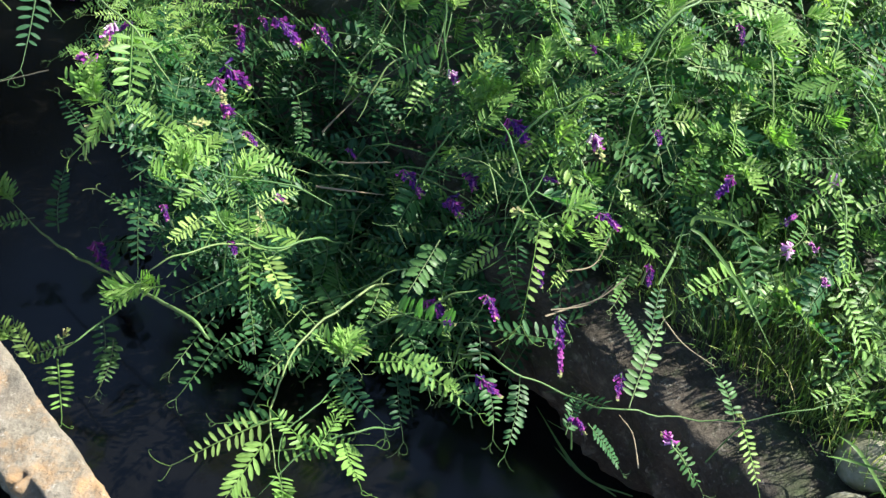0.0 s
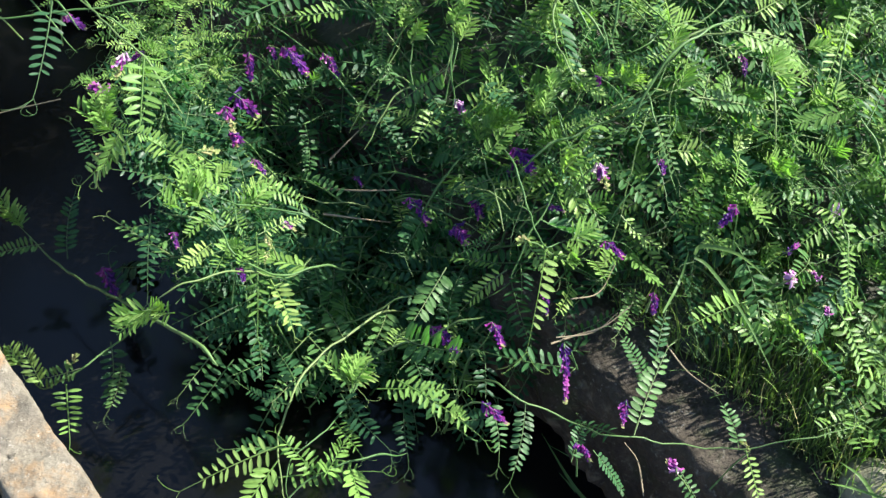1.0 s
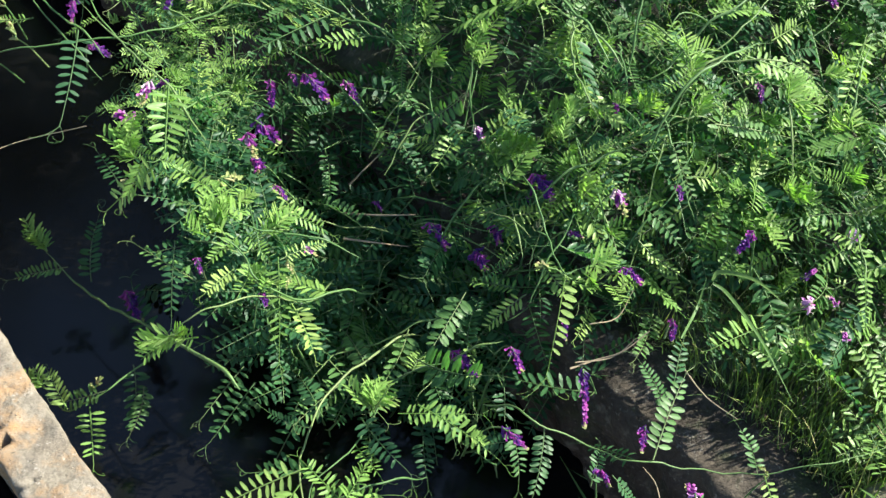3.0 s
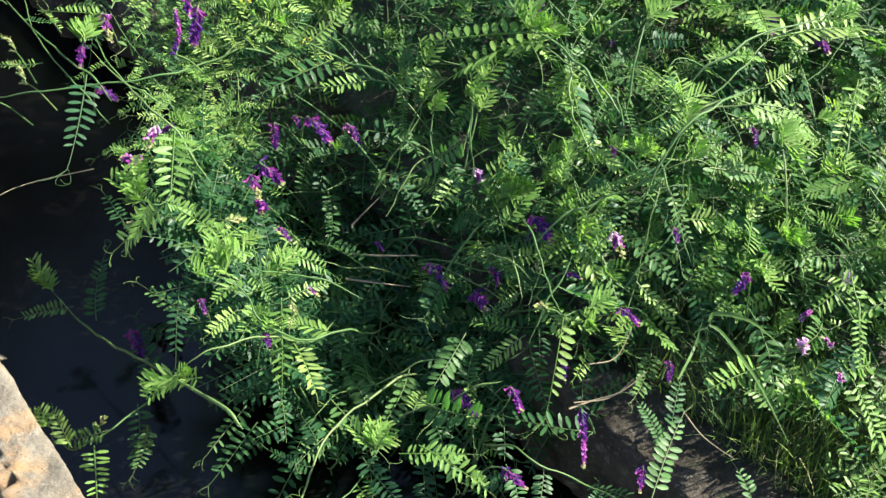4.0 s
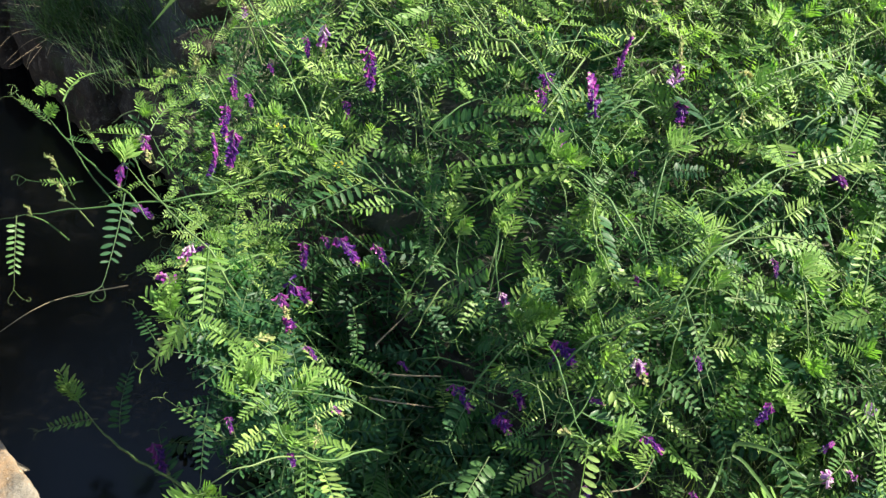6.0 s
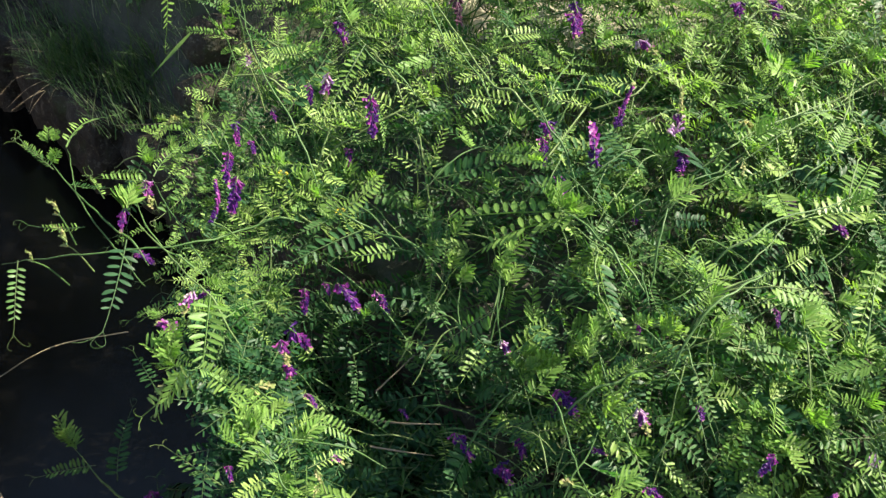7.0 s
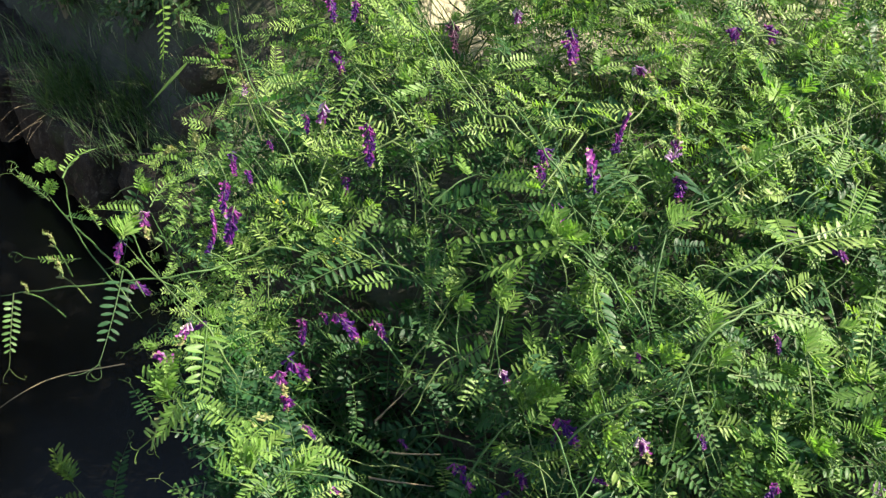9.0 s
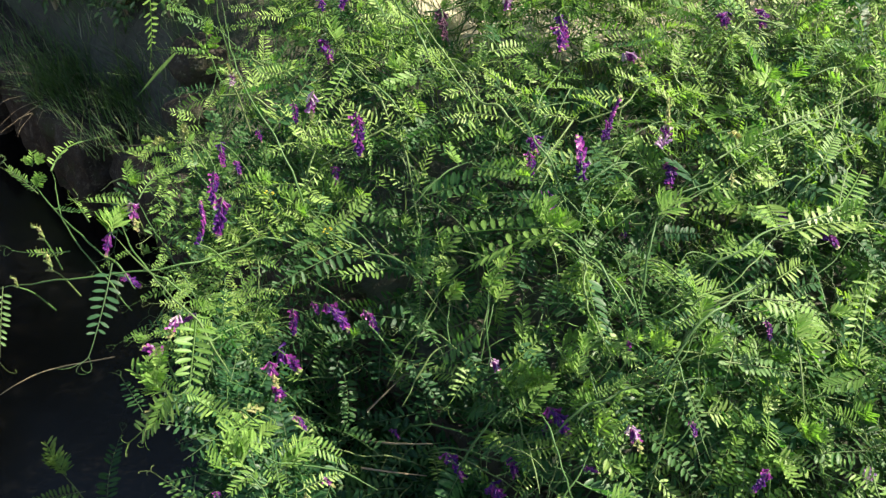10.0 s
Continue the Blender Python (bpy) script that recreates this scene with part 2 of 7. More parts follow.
def build_ground():
    us = [-3000, -400, -60, -12, -6] + [-4 + 0.05 * i for i in range(121)] + [5, 12, 60, 400, 3000]
    ns = [-3000, -400, -60, -10, -3, -1, -0.5, -0.3, -0.15, -0.02, 0.0] + [0.1, 0.25, 0.4, 0.5, 0.59, 0.60, 0.62, 0.64] + [0.67 + 0.04 * i for i in range(48)] + [2.7, 3.2, 4, 6, 12, 60, 400, 3000]
    verts, faces = [], []
    for u in us:
        for n in ns:
            near = max(0.0, 1 - max(abs(u) / 5, abs(n) / 4))
            wob = 0.05 * noise.noise(Vector((u * 3, n * 3, 1))) + 0.02 * noise.noise(Vector((u * 11, n * 11, 2)))
            verts.append(ditch(u, n, bank_height(u, n) + wob * near))
    w = len(ns)
    for i in range(len(us) - 1):
        for j in range(w - 1):
            faces.append((i * w + j, i * w + j + 1, (i + 1) * w + j + 1, (i + 1) * w + j))
    return tagged(mesh_object("ground", verts, faces, SOIL), "dark damp earth bank beside a ditch", "ground", kind="structure")


build_ground()


def build_water():
    verts, faces = [], []
    us = [-3000, -300, -30, -8] + [-4 + 0.1 * i for i in range(55)] + [8, 30, 300, 3000]
    for u in us:
        for j in range(9):
            verts.append(ditch(u, 0.0 + 0.08 * j, -0.20))
    for i in range(len(us) - 1):
        for j in range(8):
            faces.append((i * 9 + j, i * 9 + j + 1, (i + 1) * 9 + j + 1, (i + 1) * 9 + j))
    return tagged(mesh_object("water", verts, faces, WATER), "still dark water in a narrow ditch", "water", kind="structure")


build_water()


def build_path():
    verts, faces = [], []
    for i in range(81):
        for j in range(25):
            x, y = (-0.15 + 0.03 * i if i < 71 else 2.0 + 0.8 * (i - 70)), 1.80 + 0.04 * j
            y += 0.09 * noise.noise(Vector((x * 2.3, j * 0.12, 4))) + 0.03 * noise.noise(Vector((x * 9, j * 0.4, 7)))
            u, n = 0.64 * x - 0.768 * y, 0.768 * x + 0.64 * y
            z = bank_height(u, n) + 0.05 * noise.noise(Vector((u * 3, n * 3, 1))) * 0.6 + 0.02 * noise.noise(Vector((u * 14, n * 14, 5))) + 0.025
            verts.append(ditch(u, n, z - 0.06 * (j in (0, 24)) - 0.06 * (i in (0, 80))))
    for i in range(80):
        for j in range(24):
            faces.append((i * 25 + j, i * 25 + j + 1, (i + 1) * 25 + j + 1, (i + 1) * 25 + j))
    return tagged(mesh_object("path", verts, faces, PALE), "pale dry sandy ground lit by the sun", "path", kind="structure")


build_path()


def tree(p, height, spread, seed):
    """An unseen tree added to darken the water's reflection: a tapered trunk, limbs and a crown of loose leaf clumps.
    """
    rng = random.Random(seed)
    ob = tagged(new("tree"), "tall dark leafy tree out of view, added for the water's reflection", "tree", group="trees along the ditch")
    ob.location = p
    v, f = [], []
    lean = Vector((rng.uniform(-0.3, 0.3), rng.uniform(-0.3, 0.3), 0))
    line = smooth_line([Vector((0, 0, -0.1)), lean * 0.3 + Vector((0, 0, height * 0.35)), lean + Vector((0, 0, height * 0.85))], 6)
    tube(v, f, line, [0.13 * (1 - 0.8 * i / len(line)) for i in range(len(line))], 9)
    mesh_object("trunk", v, f, BARK, ob)
    lv, lf = [], []
    for k in range(34):
        start = line[rng.randint(2, len(line) - 1)]
        a = 2.4 * k
        out = Vector((math.cos(a), math.sin(a), 0)) * spread * rng.uniform(0.35, 1.0)
        end = Vector((out.x, out.y, min(height, start.z + rng.uniform(-0.4, 1.2))))
        limb = smooth_line([start, start.lerp(end, 0.5) + Vector((0, 0, 0.15)), end], 4)
        v, f = [], []
        tube(v, f, limb, [0.035 * (1 - 0.8 * i / len(limb)) for i in range(len(limb))], 5)
        mesh_object("limb", v, f, BARK, ob)
        for q in limb[3:]:
            for j in range(30):
                d = Vector((rng.gauss(0, 1), rng.gauss(0, 1), rng.gauss(0, 0.8)))
                c = q + d * 0.24
                n0 = len(lv)
                d.normalize()
                w = d.cross(Vector((rng.gauss(0, 1), rng.gauss(0, 1), 1))).normalized() * 0.045
                lv.extend((c, c + d * 0.06 + w, c + d * 0.15, c + d * 0.06 - w))
                lf.append((n0, n0 + 1, n0 + 2, n0 + 3))
    mesh_object("crown", lv, lf, TREE_LEAF, ob)
    return ob


# Out of view; they stand in for the tall dark mass the water mirrors.
for k, (x, y, h) in enumerate(((-2.3, 7.2, 5.8), (-4.0, 6.4, 6.3), (-5.6, 5.0, 6.3), (-0.5, 7.9, 5.6), (-6.6, 3.4, 6.0))):
    tree((x, y, 0.0), h, 1.5, 400 + k)


def rough_block(name, u0, u1, n0, n1, z0, z1, mat, seed, step=0.012, rough=0.006, round_=0.012, chip=0.0, along=120):
    """A worn block in ditch coordinates: a box surface with rounded edges and uneven faces."""
    verts, faces, index = [], [], {}
    cu, cn, cz = (u0 + u1) / 2, (n0 + n1) / 2, (z0 + z1) / 2
    h = ((u1 - u0) / 2, (n1 - n0) / 2, (z1 - z0) / 2)
    cnt = [max(3, int(2 * x / step)) for x in h]
    cnt[0] = min(cnt[0], along)
    cnt[2] = min(cnt[2], 20)

    def vert(q):
        key = tuple(round(c, 5) for c in q)
        if key in index:
            return index[key]
        v = Vector(q)
        core = Vector([max(-h[k] + round_, min(h[k] - round_, v[k])) for k in range(3)])
        d = v - core
        if d.length > 1e-6:
            v = core + d.normalized() * round_
        s = Vector((v.x + cu, v.y + cn, v.z + cz)) + Vector((seed * 3.1, seed, 0))
        off = noise.noise(s * 22) * rough + noise.noise(s * 70) * rough * 0.4 + noise.noise(s * 190) * rough * 0.25
        v += (d.normalized() if d.length > 1e-6 else Vector((0, 0, 1))) * off
        if chip:
            k = max(0.0, noise.noise(Vector((s.x * 14, 3.0, 1.0))) + 0.35 * noise.noise(Vector((s.x * 60, s.z * 40, 1.0))) - 0.02)
            if v.y < -h[1] + 0.022 and v.z > 0:
                v.z -= k * chip
                v.y += k * chip * 0.6
        index[key] = len(verts)
        verts.append(ditch(cu + v.x, cn + v.y, cz + v.z))
        return index[key]

    for ax in range(3):
        b, c = (ax + 1) % 3, (ax + 2) % 3
        for side in (-1, 1):
            for i in range(cnt[b]):
                for j in range(cnt[c]):
                    quad = []
                    for di, dj in ((0, 0), (1, 0), (1, 1), (0, 1)):
                        q = [0, 0, 0]
                        q[ax] = side * h[ax]
                        q[b] = -h[b] + 2 * h[b] * (i + di) / cnt[b]
                        q[c] = -h[c] + 2 * h[c] * (j + dj) / cnt[c]
                        quad.append(vert(q))
                    faces.append(quad if side > 0 else quad[::-1])
    return mesh_object(name, verts, faces, mat)


for a, b, fineness, seed in ((-1.15, 0.12, 0.0035, 1.0), (-2.6, -1.156, 0.012, 1.7), (-14.0, -2.606, 0.06, 2.3), (0.126, 12.0, 0.05, 3.1)):
    tagged(rough_block("concrete_kerb", a, b, 0.002, 0.072, -0.42, 0.0, CONCRETE, seed, step=fineness, rough=0.0055, round_=0.006, chip=0.16, along=360),
           "weathered concrete kerb with orange lichen and chipped edge", "kerb", kind="structure")
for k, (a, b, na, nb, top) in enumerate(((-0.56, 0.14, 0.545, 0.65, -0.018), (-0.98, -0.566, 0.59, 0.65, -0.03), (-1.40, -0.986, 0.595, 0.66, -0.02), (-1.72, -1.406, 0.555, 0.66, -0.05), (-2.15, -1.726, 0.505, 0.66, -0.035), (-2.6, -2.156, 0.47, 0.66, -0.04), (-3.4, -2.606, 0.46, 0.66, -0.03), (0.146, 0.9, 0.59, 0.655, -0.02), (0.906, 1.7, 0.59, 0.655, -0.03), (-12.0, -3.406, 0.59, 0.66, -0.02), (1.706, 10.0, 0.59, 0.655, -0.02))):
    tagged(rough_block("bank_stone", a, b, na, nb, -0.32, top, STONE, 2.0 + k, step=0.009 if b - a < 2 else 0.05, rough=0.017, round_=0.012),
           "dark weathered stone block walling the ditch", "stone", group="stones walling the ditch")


# ---- vetch: leaves, flower heads, shoots ----
def leaflet(verts, faces, base, d, nrm, length, width, droop, steps=6, fold=0.22):
    """A narrow elliptic leaflet, folded a little along its midrib."""
    d = d.normalized()
    side = d.cross(nrm).normalized()
    nrm = side.cross(d)
    n0 = len(verts)
    verts.append(base)
    for i in range(1, steps):
        s = i / steps
        s -= 0.085 * math.sin(2 * math.pi * s)
        w = width * 0.5 * math.sin(math.pi * s) ** 0.55 * (0.97 + 0.06 * s)
        mid = base + d * (length * s) - nrm * (droop * length * s * s)
        verts.extend((mid - side * w + nrm * (fold * w), mid, mid + side * w + nrm * (fold * w)))
    verts.append(base + d * length - nrm * (droop * length))
    faces.append((n0, n0 + 2, n0 + 1))
    faces.append((n0, n0 + 3, n0 + 2))
    for i in range(steps - 2):
        a = n0 + 1 + 3 * i
        faces.append((a, a + 1, a + 4, a + 3))
        faces.append((a + 1, a + 2, a + 5, a + 4))
    a, tip = n0 + 1 + 3 * (steps - 2), n0 + 1 + 3 * (steps - 1)
    faces.append((a, a + 1, tip))
    faces.append((a + 1, a + 2, tip))


def curl(start, d, side, length, turns):
    """Points of a tendril that coils towards its end."""
    pts, p, ang = [start], Vector(start), 0.0
    steps = 7
    up = d.cross(side)
    for i in range(steps):
        s = i / steps
        ang += turns * 2 * math.pi / steps * s * 1.9
        v = d * math.cos(ang) + side * math.sin(ang) + up * (0.25 * math.sin(3 * s + turns))
        p = p + v * (length / steps) * (1.15 - 0.75 * s)
        pts.append(p.copy())
    return pts


def mark_ribs(me, ribs):
    """Marks the midribs of the leaflets for the leaf materials."""
    values = [0.0] * len(me.vertices)
    for i in ribs:
        values[i] = 1.0
    me.attributes.new("rib", "FLOAT", "POINT").data.foreach_set("value", values)
    me.update()


def leaf_mesh(name, seed, length, pairs, ll, wide, bend, lift, droop, mats, tendril=1.0, close=0.0, twist=0.0, steps=5, wild=1.0, sides=(-1, 1)):
    """A pinnate leaf along +y, face up: rachis, leaflets in near pairs and a branched tendril."""
    rng = random.Random(seed)
    verts, faces, ribs = [], [], []

    def spine(s):
        return Vector((twist * length * 0.25 * s * s, length * (s - 0.12 * bend * bend * s ** 3), -bend * length * 0.45 * s * s))

    pts = [spine(i / 6) for i in range(7)]
    tube(verts, faces, pts, [0.0011 - 0.0006 * i / 6 for i in range(7)], 3)
    rachis = len(faces)
    for k in range(pairs):
        s = 0.13 + 0.84 * (k + 0.15) / pairs
        for sgn in sides:
            if rng.random() < 0.035:
                continue
            sj = min(1.0, s + (0.02 if sgn > 0 else -0.012) + rng.uniform(-0.008, 0.008))
            b = spine(sj)
            fw = (spine(min(1, sj + 0.02)) - spine(max(0, sj - 0.02))).normalized()
            size = ll * (0.82 + 0.28 * math.sin(math.pi * min(1, 0.25 + 0.72 * s))) * rng.uniform(0.88, 1.1) * (1 - 0.3 * max(0, s - 0.65) / 0.35)
            ang = radians(80 - 20 * s + rng.uniform(-15, 15) * wild) * (1 - 0.55 * close)
            out = Vector((sgn, 0, 0)) * math.sin(ang) + fw * math.cos(ang)
            lf = lift + rng.uniform(-0.20, 0.20) * wild
            out = (out + Vector((0, 0, 1)) * lf).normalized()
            nrm = (Vector((-sgn * (lf + rng.uniform(-0.26, 0.26) * wild), rng.uniform(-0.26, 0.26) * wild, 1))).normalized()
            n0 = len(verts)
            leaflet(verts, faces, b + out * 0.0006, out, nrm, size, size * wide * rng.uniform(0.95, 1.22), droop + rng.uniform(-0.10, 0.14), steps, rng.uniform(0.08, 0.34))
            ribs += [n0, len(verts) - 1, *range(n0 + 2, len(verts) - 1, 3)]
    green = len(faces)
    if tendril > 0:
        e, fw = spine(1.0), (spine(1.0) - spine(0.93)).normalized()
        tl = 0.026 * tendril
        tube(verts, faces, [e, e + fw * tl * 0.3, e + fw * tl * 0.55 + Vector((0.001, 0, -0.001))], [0.0005, 0.00045, 0.0004], 3)
        j = e + fw * tl * 0.55
        for sgn in (-1, 1, 0)[:2 + rng.randint(0, 1)]:
            sd = Vector((sgn or 0.4, 0, rng.uniform(-0.5, 0.3))).normalized()
            pts = curl(j, (fw + sd * 0.7).normalized(), sd.cross(fw).cross(fw).normalized() * rng.choice((-1, 1)), tl * rng.uniform(0.7, 1.3), rng.uniform(0.15, 0.95))
            tube(verts, faces, pts, [0.0004 - 0.0002 * i / len(pts) for i in range(len(pts))], 3)
    me = bpy.data.meshes.new(name)
    me.from_pydata([tuple(v) for v in verts], [], faces)
    for m in mats:
        me.materials.append(m)
    me.polygons.foreach_set("material_index", [1 if i < rachis or i >= green else 0 for i in range(len(faces))])
    me.polygons.foreach_set("use_smooth", [True] * len(faces))
    mark_ribs(me, ribs)
    REACH[me.name] = (spine(1.0) - spine(0.0)).length
    return me


REACH = {}
LEAVES = [leaf_mesh("leaf", 10 + k, 0.082 + 0.006 * (k % 6), 8 + k % 4, 0.0156 + 0.0014 * (k % 3), 0.29 + 0.022 * (k % 4), (0.15, 0.5, 0.8, -0.25)[k % 4],
                    (0.1, 0.32, -0.15, 0.2, 0.0)[k % 5], (0.08, 0.2, -0.05)[k % 3], (LEAF, STEM), tendril=(1.0, 1.5, 0.7, 1.2)[k % 4], twist=(0.5, -0.6, 0.0, 0.9, -0.3)[k % 5]) for k in range(14)]
FRESH = [leaf_mesh("leaf", 60 + k, 0.058 + 0.006 * (k % 3), 8 + k % 3, 0.0142 + 0.001 * (k % 3), 0.23 + 0.025 * (k % 3), (0.1, 0.45, -0.3)[k % 3],
                   (0.3, 0.5, 0.1)[k % 3], (0.0, 0.12)[k % 2], (YOUNG, YOUNG), tendril=(0.9, 0.5, 1.2)[k % 3], close=(0.0, 0.35, 0.6)[k % 3]) for k in range(6)]
TIPS = [leaf_mesh("shoot_tip", 90 + k, 0.026 + 0.004 * k, 5, 0.0125 + 0.001 * k, 0.20, -0.2 + 0.2 * k, 0.55, -0.05, (YOUNG, YOUNG), tendril=0.0, close=0.6, steps=4, wild=1.3) for k in range(3)]
SPRIG = [leaf_mesh("leaf", 140 + k, 0.062 + 0.006 * k, 8 + k % 2, 0.0125, 0.27 + 0.02 * k, (0.2, -0.3, 0.5, 0.0)[k], (0.35, 0.1, 0.5, 0.2)[k], 0.05, (YOUNG, STEM), tendril=(1.4, 0.8, 1.2, 1.6)[k], close=(0.15, 0.3, 0.45, 0.1)[k], twist=(0.5, -0.5, 0.2, -0.8)[k]) for k in range(4)]
PLAIN = [leaf_mesh("leaf", 160 + k, 0.080 + 0.006 * k, 7 + k % 3, 0.0160, 0.32 + 0.02 * (k % 3), (0.15, 0.5, -0.2, 0.7)[k % 4], (0.1, 0.3, -0.1)[k % 3], 0.1, (LEAF, STEM), tendril=0, steps=3) for k in range(8)]
NARROW = [leaf_mesh("leaf", 165 + k, 0.070 + 0.006 * k, 7 + k % 3, 0.0170, 0.19 + 0.02 * (k % 3), (0.15, 0.5, -0.3, 0.6)[k % 4], (0.35, 0.6, 0.1)[k % 3], 0.1, (LEAF, STEM), tendril=0, steps=3, close=(0.2, 0.4)[k % 2]) for k in range(6)]
FINE = [leaf_mesh("leaf", 175 + k, 0.072 + 0.006 * k, 8 + k % 2, 0.0165, 0.19 + 0.02 * (k % 3), (0.15, 0.5, -0.3, 0.6)[k % 4], (0.35, 0.6, 0.1)[k % 3], 0.1, ((YOUNG, LEAF, YOUNG)[k % 3], STEM), tendril=0.8, steps=4, close=(0.2, 0.4)[k % 2]) for k in range(6)]
WISP = [leaf_mesh("leaf", 148 + k, 0.064, 9, 0.0074, 0.27, (0.3, -0.4, 0.6)[k], (0.5, 0.2, 0.7)[k], 0.1, ((YOUNG, LEAF, YOUNG)[k], STEM), tendril=(1.5, 1.0, 1.8)[k], close=(0.35, 0.5, 0.2)[k], twist=(0.9, -0.8, 0.5)[k], wild=1.4) for k in range(3)]
LONGF = [leaf_mesh("leaf", 180 + k, 0.10, 10 + k, 0.0140, 0.28, (0.3, 0.55)[k], (0.25, 0.1)[k], 0.08, (YOUNG, YOUNG), tendril=1.5, close=(0.0, 0.12)[k], twist=(0.3, -0.3)[k], wild=0.45) for k in range(2)]
FOLDED = [leaf_mesh("leaf", 190 + k, 0.070 + 0.006 * k, 8 + k % 3, 0.0138 + 0.001 * (k % 2), 0.30, (0.3, -0.35, 0.6, 0.1)[k], (0.75, 0.55, 0.9, 0.65)[k], (0.15, -0.1)[k % 2], (LEAF, STEM), tendril=(1.2, 0.8)[k % 2], close=(0.2, 0.4, 0.1, 0.3)[k], twist=(0.8, -0.8, 0.4, -1.2)[k]) for k in range(4)]
DENSE = [leaf_mesh("leaf", 185 + k, 0.10, 11 + k, 0.0140, 0.38, (0.2, 0.4)[k], (0.05, 0.15)[k], 0.1, (LEAF, STEM), tendril=1.0, twist=(0.4, -0.4)[k], wild=0.45) for k in range(2)]
HANG = [leaf_mesh("leaf", 120 + k, 0.104 + 0.008 * k, 8 + k, 0.0145, 0.32 + 0.015 * k, 0.12 + 0.1 * k, 0.06, 0.06, (LEAF, STEM), tendril=1.5, twist=(0.2, -0.2, 0.4)[k], wild=0.45) for k in range(3)]
SPRAY = [leaf_mesh("leaf", 320 + k, 0.10, 11 + k % 2, 0.0108, 0.26, (0.3, -0.3, 0.5)[k], (0.3, 0.5, 0.15)[k], 0.05, ((YOUNG, LEAF, YOUNG)[k], STEM), tendril=(1.4, 0.8, 1.2)[k], close=(0.15, 0.3, 0.2)[k], twist=(0.4, -0.5, 0.2)[k]) for k in range(3)]
COMB = [leaf_mesh("leaf", 330, 0.11, 10, 0.0155, 0.36, 0.15, 0.2, 0.0, (YOUNG, YOUNG), tendril=1.6, close=0.15, wild=0.4, sides=(1,))]
COMB_DOWN = [leaf_mesh("leaf", 332, 0.11, 9, 0.0180, 0.34, 0.2, 0.1, 0.0, (YOUNG, YOUNG), tendril=1.8, wild=0.4, sides=(-1,))]
CURVED = [leaf_mesh("leaf", 334, 0.11, 10, 0.0190, 0.42, 0.35, 0.1, 0.1, (LEAF, YOUNG), tendril=1.2, wild=0.5, twist=-0.8, sides=(-1,))]
# HANG in the paler green, which puts sunlight into the leaf colour.
HANGY = [leaf_mesh("leaf", 170 + k, 0.104, 8 + k, 0.0155, 0.26, 0.12 + 0.1 * k, 0.06, 0.06, (YOUNG, YOUNG), tendril=1.6, twist=(0.15, -0.15)[k], wild=0.45) for k in range(2)]


def floret(verts, faces, base, d, up, length):
    """A slender tubular pea flower with a flared standard."""
    d = d.normalized()
    side = d.cross(up).normalized()
    up = side.cross(d)
    n0 = len(verts)
    rings = ((0.0, 0.0008, 0.0010, 0.0), (0.3, 0.0011, 0.0014, 0.04), (0.68, 0.0012, 0.0016, 0.12), (1.0, 0.0007, 0.0010, 0.02))
    for s, a, b, rise in rings:
        c = base + d * (length * s) + up * (rise * length)
        for k in range(5):
            t = 2 * math.pi * k / 5 + 0.3
            verts.append(c + side * (a * math.cos(t)) + up * (b * math.sin(t)))
    for i in range(3):
        for k in range(5):
            faces.append((n0 + i * 5 + k, n0 + i * 5 + (k + 1) % 5, n0 + (i + 1) * 5 + (k + 1) % 5, n0 + (i + 1) * 5 + k))
    faces.append(tuple(n0 + 15 + k for k in range(5)))
    # the standard, bent back above the mouth
    m = n0 + 10
    tip = len(verts)
    c = base + d * (length * 0.78) + up * (0.16 * length)
    verts.extend((c - side * 0.0016 + up * 0.0010, c + side * 0.0016 + up * 0.0010, c + up * 0.0036 + side * 0.0014 + d * 0.0015, c + up * 0.0036 - side * 0.0014 + d * 0.0015))
    faces.append((m + 1, tip, tip + 1, m + 0))
    faces.append((tip, tip + 3, tip + 2, tip + 1))


